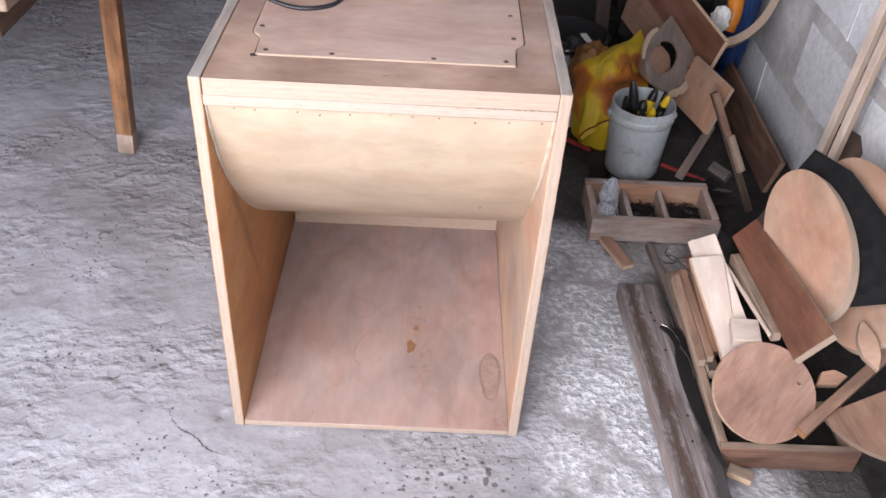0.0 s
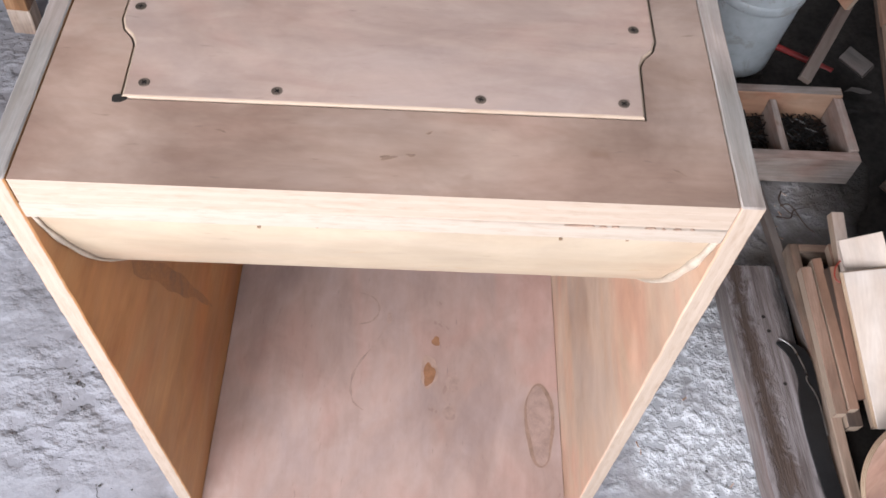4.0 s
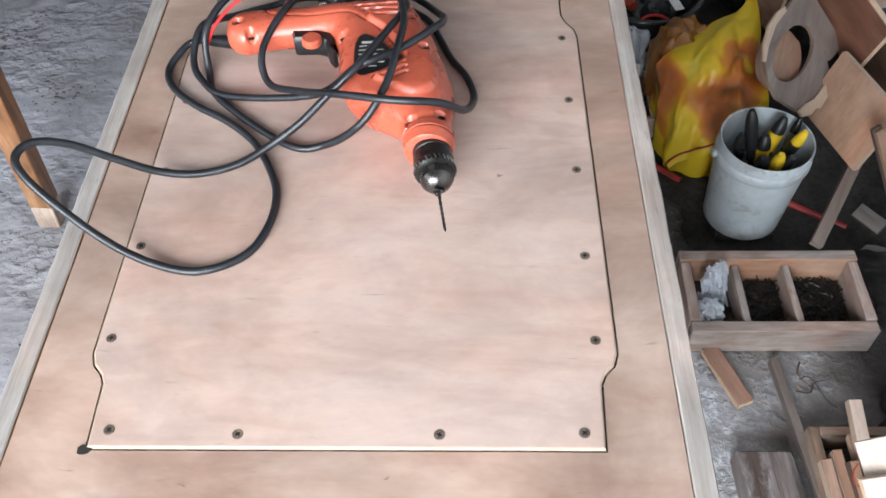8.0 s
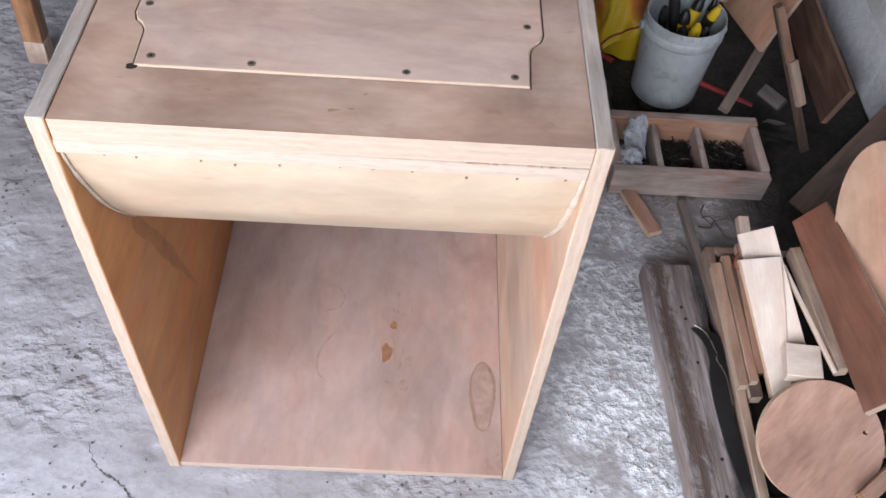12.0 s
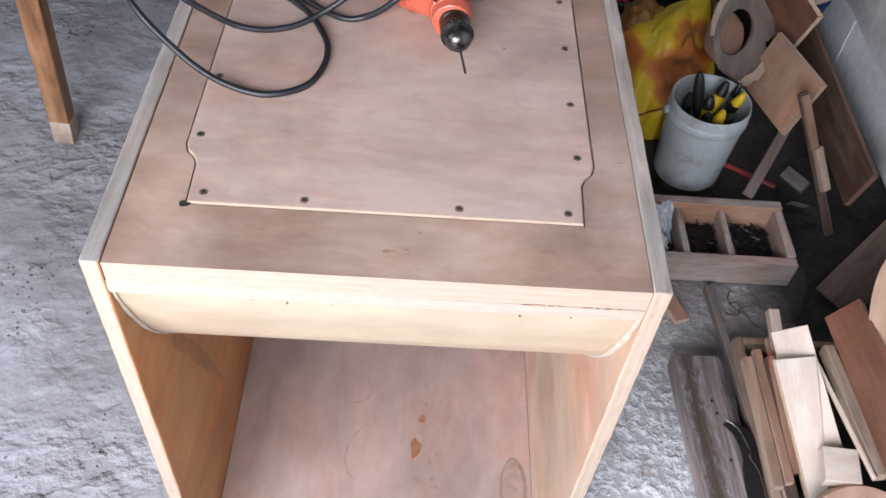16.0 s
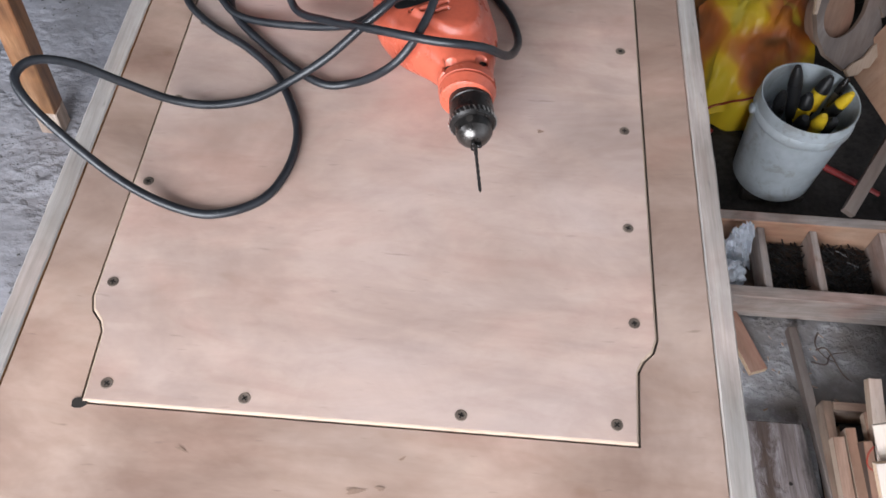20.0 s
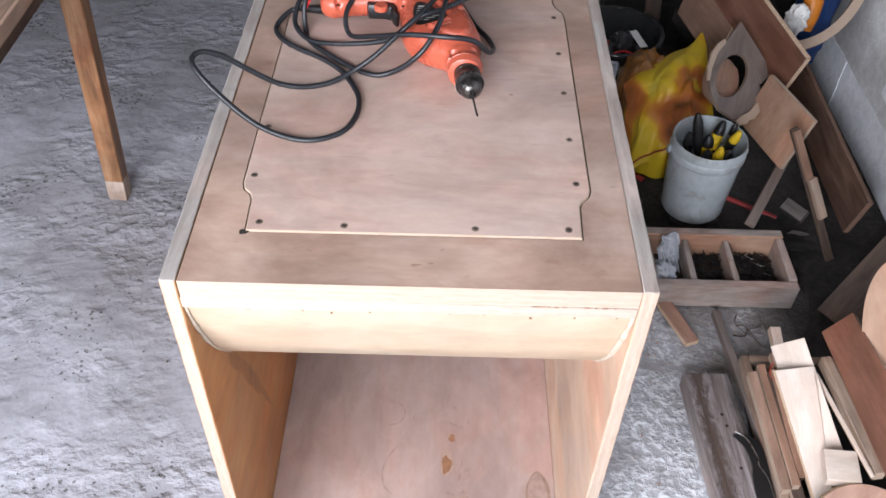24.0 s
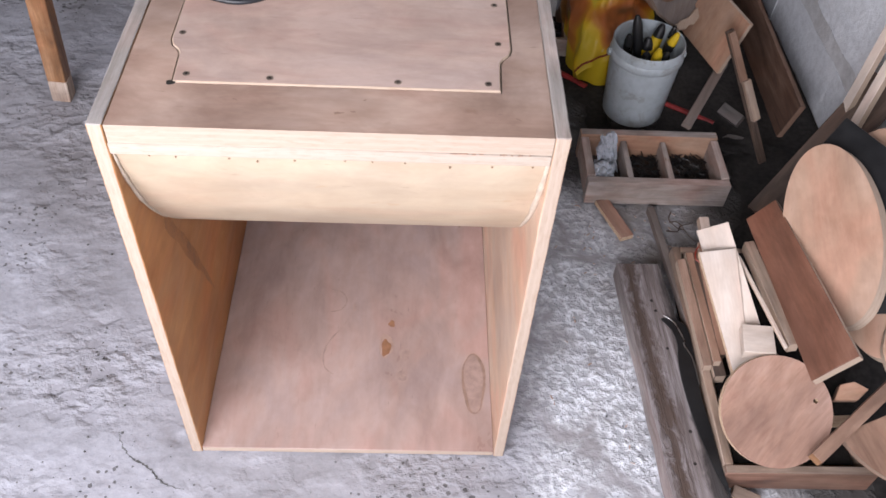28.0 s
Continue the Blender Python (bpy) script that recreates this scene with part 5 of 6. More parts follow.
def nail_heap(x0, x1, y0, y1, z, count, length, mat, label):
    bm = bmesh.new()
    for _ in range(count):
        c = Vector((random.uniform(x0, x1), random.uniform(y0, y1), z + random.uniform(0, 0.012)))
        d = Vector((random.uniform(-1, 1), random.uniform(-1, 1), random.uniform(-0.2, 0.2))).normalized() * length * random.uniform(0.5, 1) / 2
        tube(bm, [c - d, c + d], 0.0011, 5)
    return solo("nail_heap", bm, mat, label, "nails", kind="stuff")


nail_heap(0.572, 0.636, 0.630, 0.735, 0.004, 170, 0.030, NAILS, "heap of dark rusty nails in a wooden tray")
nail_heap(0.660, 0.745, 0.630, 0.735, 0.006, 260, 0.026, NAILS, "heap of black drywall screws in a wooden tray")


def crumple(center, size, seed, amount, n=26, power=2.4):
    """A crumpled soft bag: a rounded box pushed about by noise."""
    bm = bmesh.new()
    bmesh.ops.create_icosphere(bm, subdivisions=4, radius=1.0)
    for v in bm.verts:
        d = v.co.copy()
        k = (abs(d.x) ** power + abs(d.y) ** power + abs(d.z) ** power) ** (-1 / power)
        d *= k
        q = d * 2.3 + Vector((seed, seed * 0.7, 0))
        r = 1 + amount * (noise.noise(q) + 0.7 * abs(noise.noise(q * 2.1)) + 0.4 * abs(noise.noise(q * 4.3)))
        v.co = Vector((d.x * size[0] * r, d.y * size[1] * r, d.z * size[2] * r)) + Vector(center)
    return bm


def film_pouch(foot, along, height, lean, seed):
    """A thin pouch of clear film standing on edge, with sharp folds and a bulge at its foot."""
    bm = bmesh.new()
    bmesh.ops.create_grid(bm, x_segments=16, y_segments=22, size=1)
    foot, along, lean = Vector(foot), Vector(along), Vector(lean)
    front = along.cross(Vector((0, 0, 1))).normalized()
    for v in bm.verts:
        u, w = v.co.x, (v.co.y + 1) / 2
        q = Vector((u * 1.6 + seed, w * 2.2, seed))
        fold = 0.016 * (abs(noise.noise(q)) - 0.2) + 0.011 * (abs(noise.noise(q * 2.3)) - 0.2) + 0.005 * noise.noise(q * 5.5)
        edge = 1 + 0.22 * noise.noise(Vector((w * 3, seed, u)))
        v.co = foot + along * u * edge * (1 - 0.25 * w) + Vector((0, 0, height)) * (w + 0.08 * noise.noise(q * 1.7) * w) + lean * w + front * (fold * 1.5 + 0.016 * (1 - w) ** 2 * (1 - u * u))
    got = bmesh.ops.extrude_face_region(bm, geom=bm.faces[:])
    for v in [e for e in got["geom"] if isinstance(e, bmesh.types.BMVert)]:
        v.co -= front * (0.0012 + 0.012 * max(0.0, noise.noise(v.co * 30)))
    bmesh.ops.recalc_face_normals(bm, faces=bm.faces[:])
    return bm


solo("plastic_pouch", film_pouch((0.521, 0.690, 0.006), (0.026, 0.006, 0), 0.092, (-0.012, 0.012, 0), 3.1), FILM, "crumpled clear plastic pouch standing in a tray", "pouch", "pouches in the tray", smooth=False)
solo("plastic_pouch", crumple((0.503, 0.652, 0.030), (0.021, 0.020, 0.024), 8.7, 0.36), FILM, "shiny bundle of clear film in a tray", "pouch", "pouches in the tray", smooth=False)

# white bucket of hand tools
BX, BY, BR, BH = 0.605, 0.887, 0.080, 0.218
BB = 0.018            # the bucket stands on a piece of board
loose_board("board_offcut", (BX - 0.050, BY - 0.036, BB), (BX + 0.060, BY - 0.036, BB), (BX - 0.050, BY + 0.069, BB), 0.019, SOOT_SHADE, "small black board under a bucket", SOOT_SHADE)
bucket = thing("tool_bucket", (BX, BY, BB), "dirty white plastic bucket full of black and yellow hand tools", "bucket")
bm = bmesh.new()
lathe(bm, [(0.004, BB + 0.002), (BR * 0.82, BB + 0.002), (BR * 0.87, BB + 0.008), (BR * 0.99, BH - 0.045), (BR * 1.0, BH - 0.025), (BR * 1.005, BH - 0.004), (BR * 0.99, BH), (BR * 0.965, BH - 0.001), (BR * 0.955, BH - 0.03), (BR * 0.85, BB + 0.012), (0.004, BB + 0.010)], Matrix.Translation((BX, BY, 0)), 48)
part("shell", bm, BUCKET, bucket)
bm = bmesh.new()
lathe(bm, [(BR * 0.985, BH - 0.044), (BR * 1.015, BH - 0.042), (BR * 1.032, BH - 0.037), (BR * 1.032, BH - 0.029), (BR * 1.015, BH - 0.024), (BR * 0.985, BH - 0.022), (BR * 0.985, BH - 0.044)], Matrix.Translation((BX, BY, 0)), 48, False)
part("rim_band", bm, BUCKET, bucket, "raised band under the rim")
for s, z in ((-1, BH - 0.034), (1, BH - 0.034)):
    bm = bmesh.new()
    lathe(bm, [(0.009, 0.0), (0.009, 0.005), (0.006, 0.007), (0.002, 0.007)], basis((BX + s * BR * 1.02, BY, z), (0, 1, 0), (0, 0, s)), 16)
    part("handle_lug", bm, BUCKET, bucket)


def grip_tool(foot, head, r, mats, label):
    """A hand tool standing in the bucket: dark shaft, two-colour handle with a swell."""
    tool = thing("hand_tool", foot, label, "tool", "tools in the bucket")
    foot, head = Vector(foot), Vector(head)
    bm = bmesh.new()
    tube(bm, [foot, foot.lerp(head, 0.62)], r * 0.5, 10)
    part("shaft", bm, DARKSTEEL, tool)
    bm = bmesh.new()
    tube(bm, [foot.lerp(head, 0.58 + 0.42 * k / 10) for k in range(11)], r, 14, lambda t: 0.75 + 0.3 * math.sin(t * 3.0) - 0.35 * max(0, t - 0.85) / 0.15)
    part("handle", bm, mats[0], tool)
    bm = bmesh.new()
    tube(bm, [foot.lerp(head, 0.70 + 0.16 * k / 4) for k in range(5)], r * 1.07, 14)
    part("grip_band", bm, mats[1], tool)
    return tool


Z0 = BB + 0.014
for fx, fy, hx, hy, hz, r, mats, lab in (
        (0.010, -0.02, -0.035, 0.020, 0.265, 0.011, (BLACK, BLACK), "black-handled tool leaning in a bucket"),
        (-0.02, 0.02, -0.050, -0.005, 0.232, 0.010, (BLACK, DARKSTEEL), "black screwdriver leaning in a bucket"),
        (0.015, 0.00, 0.012, -0.045, 0.224, 0.011, (YELLOW, YELLOW), "yellow-handled tool in a bucket"),
        (0.000, 0.01, 0.055, -0.010, 0.243, 0.010, (YELLOW, BLACK), "yellow and black pliers handle in a bucket"),
        (-0.02, -0.01, 0.030, 0.030, 0.238, 0.012, (BLACK, YELLOW), "black and yellow screwdriver in a bucket"),
        (0.02, 0.02, -0.010, -0.035, 0.206, 0.013, (BLACK, BLACK), "black pliers handle in a bucket"),
        (-0.01, 0.00, 0.035, -0.040, 0.212, 0.012, (BLACK, BLACK), "black file handle in a bucket"),
        (0.00, -0.01, 0.000, 0.010, 0.215, 0.013, (BLACK, YELLOW), "black and yellow cutter in a bucket"),
        (0.02, -0.01, 0.060, 0.035, 0.232, 0.008, (DARKSTEEL, STEEL), "steel rod tool in a bucket")):
    grip_tool((BX + fx, BY + fy, Z0), (BX + hx, BY + hy, hz), r, mats, lab)

# black sheets; the one under bucket and boards stands for dusty floor in shade
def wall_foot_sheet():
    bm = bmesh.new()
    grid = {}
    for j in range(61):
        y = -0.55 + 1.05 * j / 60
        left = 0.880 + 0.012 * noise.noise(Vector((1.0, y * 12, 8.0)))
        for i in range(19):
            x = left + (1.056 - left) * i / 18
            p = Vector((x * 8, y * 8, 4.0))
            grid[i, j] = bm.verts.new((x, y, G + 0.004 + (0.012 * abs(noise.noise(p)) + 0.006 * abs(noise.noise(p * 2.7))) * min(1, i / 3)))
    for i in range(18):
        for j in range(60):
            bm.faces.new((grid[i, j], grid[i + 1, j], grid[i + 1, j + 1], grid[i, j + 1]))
    return solo("black_wall_sheet", bm, SOOT_SHADE, "uneven black sheet along the foot of the wall", "sheet")


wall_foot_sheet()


# added sheet: floor dust and deep shade drawn as one black surface
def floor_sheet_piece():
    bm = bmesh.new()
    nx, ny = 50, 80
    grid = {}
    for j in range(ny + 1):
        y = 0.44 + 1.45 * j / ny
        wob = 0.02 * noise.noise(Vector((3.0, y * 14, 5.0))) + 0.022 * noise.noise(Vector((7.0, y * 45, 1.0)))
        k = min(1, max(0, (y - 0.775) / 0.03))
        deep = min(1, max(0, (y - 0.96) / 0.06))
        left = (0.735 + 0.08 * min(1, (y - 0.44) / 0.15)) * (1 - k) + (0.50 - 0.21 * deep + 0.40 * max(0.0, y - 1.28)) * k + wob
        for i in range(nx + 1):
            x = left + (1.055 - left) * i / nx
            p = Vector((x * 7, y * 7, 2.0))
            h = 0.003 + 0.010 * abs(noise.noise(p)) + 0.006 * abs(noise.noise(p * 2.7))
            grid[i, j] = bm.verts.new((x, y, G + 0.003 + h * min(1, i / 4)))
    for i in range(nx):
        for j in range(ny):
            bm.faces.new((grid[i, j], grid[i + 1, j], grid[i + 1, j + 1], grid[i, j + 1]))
    return solo("black_floor_sheet", bm, SOOT_SHADE, "black sheet standing in for dusty floor in deep shade", "sheet")


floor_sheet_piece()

# printed plastic bag
bag_thing = thing("plastic_bag", (0.57, 1.13, G), "crumpled yellow and orange printed plastic bag on the floor", "bag")
bag = bmesh.new()
bmesh.ops.create_grid(bag, x_segments=56, y_segments=56, size=1)
BL, BRT, TR, TL = Vector((0.488, 1.005, 0.030)), Vector((0.650, 1.000, 0.170)), Vector((0.668, 1.305, 0.232)), Vector((0.458, 1.150, 0.170))
WARP, WEFT = {}, {}
for v in bag.verts:
    u, w = (v.co.x + 1) / 2, (v.co.y + 1) / 2
    WARP[v], WEFT[v] = u, w
    p = (BL * (1 - u) + BRT * u) * (1 - w) + (TL * (1 - u) + TR * u) * w
    e = (1 - abs(2 * u - 1) ** 3) * (1 - abs(2 * w - 1) ** 3)
    q = Vector((u * 2.3, w * 2.1, 1.3))
    fold = 0.026 * (abs(noise.noise(q)) - 0.15) + 0.014 * (abs(noise.noise(q * 2.1 + Vector((3, 1, 0)))) - 0.1) + 0.005 * (abs(noise.noise(q * 5.2)) - 0.1)
    edge = Vector((noise.noise(q * 1.7), noise.noise(q * 1.7 + Vector((5, 0, 0))), 0)) * 0.018
    v.co = p + edge + Vector((-0.25, -0.45, 0.85)) * (0.040 * e + fold * (0.35 + 0.65 * e))
    v.co.y = max(v.co.y, 0.992 if v.co.x > 0.55 else 0.90)
    v.co.z = max(v.co.z, G + 0.006)
rows = sorted({round(w, 4) for w in WEFT.values()})
seam_line = sorted((v for v in bag.verts if abs(WEFT[v] - rows[3]) < 0.002), key=lambda v: WARP[v])
seam_line = [v.co + Vector((-0.002, -0.0015, 0.001)) for v in seam_line][::2]
got = bmesh.ops.extrude_face_region(bag, geom=bag.faces[:])
for v in [e for e in got["geom"] if isinstance(e, bmesh.types.BMVert)]:
    n = noise.noise(v.co * 20)
    v.co = Vector((0.57 + (v.co.x - 0.57) * 0.92 + 0.01 * n, 1.13 + (v.co.y - 1.13) * 0.9 + 0.01, G + 0.004 + 0.004 * (n + 1)))
part("film", bag, BAG, bag_thing)
part("folded_back", crumple((0.522, 1.222, 0.115), (0.056, 0.050, 0.096), 2.7, 0.2), BAG_BROWN, bag_thing, "brown folded back of the bag")
bm = bmesh.new()
tube(bm, spline(seam_line, 2), 0.0022, 6)
part("seam", bm, SEAM_RED, bag_thing, "dark red heat-sealed seam")
for p, q in (((0.450, 1.046, 0.002), (0.512, 0.990, 0.002)), ((0.702, 0.936, 0.0), (0.806, 0.868, 0.0))):
    bm = bmesh.new()
    tube(bm, [Vector(p), Vector(q)], 0.007, 10)
    solo("red_strip", bm, DIM_RED, "short red plastic strip lying on the floor", "strip", "red strips")

# offcut boards leaning behind the bucket
loose_board("board_offcut", (0.764, 1.066, 0.272), (0.729, 1.064, 0.138), (0.819, 0.912, 0.242), 0.012, OFFCUT, "square pale plywood offcut leaning by a bucket", EDGE)
loose_board("board_offcut", (0.722, 1.385, 0.398), (0.843, 1.066, 0.316), (0.700, 1.400, 0.286), 0.016, OFFCUT_RED, "long dark red plywood offcut leaning on the pile")
qm = basis((0.668, 1.480, 0.320), (0.071, -0.170, -0.036), (-0.039, -0.050, -0.095))
bm = bmesh.new()
prism(bm, [(v.x, v.y) for v in [qm.inverted() @ Vector(p) for p in ((0.668, 1.480, 0.320), (0.739, 1.310, 0.284), (0.706, 1.247, 0.166), (0.626, 1.421, 0.216))]], -0.014 if qm.col[2].z > 0 else 0.0, 0.0 if qm.col[2].z > 0 else 0.014, qm, 0.0009)
solo("board_offcut", bm, [OFFCUT_BROWN, EDGE_RAW], "brown plywood offcut leaning behind a plastic bag", "board", OFF)


CM = basis((0.727, 1.220, 0.328), (-0.317, -0.852, -0.417), (0.85, -0.06, -0.524))
tilt = radians(-18)
hole = [(0.160 + x * math.cos(tilt) - y * math.sin(tilt), 0.011 + x * math.sin(tilt) + y * math.cos(tilt)) for x, y in round_outline(0.066, 0.037, 40)]
bm = holed_panel([(0.020, -0.006), (0.088, 0.120), (0.132, 0.096), (0.120, 0.076), (0.166, 0.113), (0.258, 0.056), (0.256, 0.002), (0.236, -0.026), (0.205, -0.045), (0.165, -0.050), (0.125, -0.043), (0.092, -0.030)], hole, -0.009, 0)
bm.transform(CM)
solo("cutout_board", bm, [GREYPLY, CRATE], "grey plywood offcut with a round speaker hole", "board", OFF)
plug_bm = bmesh.new()
prism(plug_bm, [(0.166 + x, 0.010 + y) for x, y in round_outline(0.060, 0.042, 40)], -0.046, -0.022, CM, 0.008, segments=3)
solo("round_plug", plug_bm, [OFFCUT_BROWN, OFFCUT_BROWN], "round brown plywood plug under a speaker-hole offcut", "plug")
bm = bmesh.new()
prism(bm, [(0.208, -0.049), (0.179, -0.058), (0.142, -0.060), (0.108, -0.050), (0.088, -0.036), (0.096, -0.030), (0.130, -0.045), (0.177, -0.049), (0.206, -0.044)], -0.004, 0.003, CM, 0.0008)
solo("board_offcut", bm, [EDGE, EDGE_RAW], "curved pale plywood sliver behind a plastic bag", "board", OFF)
bm = bmesh.new()
prism(bm, [(0.262, 0.050), (0.240, 0.062), (0.222, 0.080), (0.196, 0.088), (0.160, 0.109), (0.150, 0.122), (0.170, 0.121), (0.205, 0.106), (0.232, 0.098), (0.238, 0.086), (0.255, 0.080), (0.268, 0.062)], 0.001, 0.007, CM, 0.0008)
solo("board_offcut", bm, [EDGE, EDGE_RAW], "splintered pale plywood strip with torn ends", "board", OFF)
loose_board("batten", (0.693, 0.783, 0.074), (0.806, 0.965, 0.118), (0.714, 0.777, 0.070), 0.013, GREYPLY, "grey weathered batten resting on a tray edge", GREYPLY)
split = thing("split_batten", (0.885, 0.742, G), "dusty split pine batten with a dark lower end leaning on boards", "batten", OFF)
LA, LB, LW = Vector((0.882, 0.736, -0.004)), Vector((0.752, 0.859, 0.264)), Vector((0.022, 0.013, 0.008))
part("lath", corner_board(LA, LB, LA + LW * 0.7, 0.008), [DARKWOOD, DARKWOOD], split, "dark lower lath")
LN = (LB - LA).cross(LW).normalized() * (1 if (LB - LA).cross(LW).z > 0 else -1)
for k0, k1, up, wide, mat in ((0.34, 0.64, 0.0125, 0.72, CRATE), (0.625, 0.99, 0.0085, 0.62, OFFCUT_BROWN)):
    a, b = LA.lerp(LB, k0) + LN * up, LA.lerp(LB, k1) + LN * up
    part("split_piece", corner_board(a, b, a + LW * wide, 0.012 if k0 < 0.5 else 0.008), [mat, mat], split)
bm = bmesh.new()
prism(bm, [(0, 0), (0.012, 0.006), (0.030, 0.004), (0.046, 0.010), (0.050, 0.016), (0.030, 0.019), (0.012, 0.016)], 0, 0.0012, basis((0.809, 0.803, 0.013), (0.052, -0.015, 0), (0.015, 0.052, 0)))
solo("plastic_scrap", bm, [DUSK, DUSK], "dull grey scrap of plastic lying on a black sheet", "scrap")
loose_board("batten", (0.836, 0.905, 0.040), (0.872, 0.862, 0.036), (0.825, 0.885, 0.02), 0.022, DUSK, "short grey block of scrap wood", DUSK)
loose_board("board_offcut", (0.977, 0.840, 0.095), (0.985, 1.60, 0.10), (0.953, 0.828, 0.0), 0.014, CRATE_RED, "dark brown board leaning at the foot of the wall", OFFCUT_BROWN)

# bent plywood hoop with plastic things in it
RA = Vector((0.03, 0.64, 0.77))
RC = Vector((0.890, 1.39, 0.33)) + RA * 0.068
sweep = [radians(-128 + 4 * k) for k in range(42)]
hb = bmesh.new()
prism(hb, [(0.184 * math.cos(a), 0.238 * math.sin(a)) for a in sweep] + [(0.162 * math.cos(a), 0.214 * math.sin(a)) for a in sweep[::-1]], -0.03, 0, basis(RC, (0.96, -0.18, 0.10), RA))
solo("bent_strip", hb, [EDGE, OFFCUT], "pale bent plywood strip leaning against the wall", "strip")
solo("blue_bag", crumple((0.985, 1.44, 0.25), (0.045, 0.05, 0.19), 5.0, 0.22), BLUE, "dark blue plastic bag behind a bent strip", "bag")
bm = bmesh.new()
tube(bm, spline([(0.930, 1.34, 0.225), (0.940, 1.36, 0.28), (0.950, 1.42, 0.36), (0.985, 1.50, 0.46), (1.005, 1.55, 0.56)], 6), 0.020, 16, lambda t: 0.9 + 0.4 * math.sin(3 * t))
solo("orange_tool", bm, AMBER, "curved orange plastic tool behind a bent strip", "tool")
solo("white_pouch", crumple((0.885, 1.300, 0.275), (0.024, 0.018, 0.034), 2.2, 0.35), WHITE, "crumpled white plastic pouch among the boards", "pouch")
# sacks fill the dark corner; its shade is put into their black colour
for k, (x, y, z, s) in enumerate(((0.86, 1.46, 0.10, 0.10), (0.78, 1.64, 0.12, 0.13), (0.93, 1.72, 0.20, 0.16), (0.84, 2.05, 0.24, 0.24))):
    solo("dark_sack", crumple((x, y, z), (s * 0.8, s, s * 1.1), 9.0 + k, 0.22), SOOT_SHADE, "crumpled sack coloured black for the shade of the corner", "sack", "sacks in the corner")

# two boards leaning at the back, their dimness put into dark colours
loose_board("board_offcut", (0.590, 1.668, 0.275), (0.598, 1.600, G + 0.004), (0.634, 1.668, 0.275), 0.014, DARKWOOD, "brown board leaning at the back, its shade put into the colour", DARKWOOD)
loose_board("board_offcut", (0.660, 1.668, 0.275), (0.662, 1.600, G + 0.004), (0.700, 1.668, 0.275), 0.014, DEEP_SHADE, "board leaning at the back, coloured black for the shade", DEEP_SHADE)

# smoky tub with odds and ends
RED_RIM = [(0.466, 1.367, 0.118), (0.482, 1.378, 0.122), (0.506, 1.379, 0.123), (0.525, 1.369, 0.120), (0.531, 1.356, 0.114)]
tub = thing("plastic_tub", (0.485, 1.445, G), "smoky clear plastic tub full of odds and ends", "tub")
bm = bmesh.new()
lathe(bm, [(0.004, G + 0.002), (0.092, G + 0.002), (0.112, 0.11), (0.118, 0.140), (0.119, 0.143), (0.119, 0.146), (0.115, 0.146), (0.109, 0.11), (0.089, G + 0.006), (0.004, G + 0.006)], Matrix.Translation((0.485, 1.445, 0)), 44)
part("shell", bm, SMOKE, tub)
bm = bmesh.new()
lathe(bm, [(0.1185, 0.141), (0.126, 0.1415), (0.1275, 0.145), (0.126, 0.1485), (0.1185, 0.149), (0.1185, 0.141)], Matrix.Translation((0.485, 1.445, 0)), 44, False)
part("rim", bm, SMOKE, tub, "glossy rolled rim")
for c, s, sd, mt, lab in (((0.45, 1.42, 0.06), (0.045, 0.045, 0.055), 1.0, BLACK, "dark rag"), ((0.52, 1.47, 0.06), (0.045, 0.045, 0.055), 4.0, SMOKE, "grey rag")):
    solo("rag", crumple(c, s, sd, 0.3), mt, lab + " bundled inside a plastic tub", "rag", "rags in the tub")
loose_board("white_card", (0.515, 1.43, 0.155), (0.535, 1.36, 0.150), (0.535, 1.435, 0.155), 0.003, WHITE, "small white card strip standing in a tub", WHITE)
bm = bmesh.new()
tube(bm, [Vector((0.425, 1.43, 0.128)), Vector((0.455, 1.40, 0.132))], 0.011, 14)
solo("red_can", bm, SEAM_RED, "small red can lying in a tub", "can")
boxy = thing("junk_box", (0.39, 1.225, G), "small open plywood box of odds and ends beside the cabinet", "box")
part("box_base", rect(0.305, 0.480, 1.130, 1.315, G + 0.001, G + 0.008, 0.001), [DARKWOOD, DARKWOOD], boxy)
part("box_front", rect(0.305, 0.480, 1.130, 1.141, G + 0.0085, 0.050, 0.001, along="xz"), [TRAYWOOD, EDGE], boxy)
part("box_back", rect(0.305, 0.480, 1.304, 1.315, G + 0.0085, 0.050, 0.001, along="xz"), [OFFCUT_BROWN, EDGE], boxy)
for x in (0.305, 0.469):
    part("box_side", rect(x, x + 0.011, 1.1415, 1.3035, G + 0.0085, 0.050, 0.001, along="yz"), [OFFCUT_BROWN, EDGE], boxy)
solo("black_wrap", crumple((0.400, 1.190, 0.033), (0.060, 0.042, 0.026), 4.4, 0.3), BLACK, "crumpled glossy black plastic wrap in a box", "wrap")
solo("plastic_pouch", crumple((0.428, 1.292, 0.078), (0.038, 0.028, 0.062), 6.6, 0.34), FILM, "crumpled clear plastic pouch standing in a box", "pouch")
loose_board("white_card", (0.398, 1.250, 0.096), (0.456, 1.254, 0.094), (0.401, 1.238, 0.046), 0.002, WHITE, "small white card label leaning in a box", WHITE)
bm = bmesh.new()
tube(bm, spline(RED_RIM, 6), 0.003, 8)
solo("red_wire", bm, RED, "curved red plastic wire in a tub", "wire")
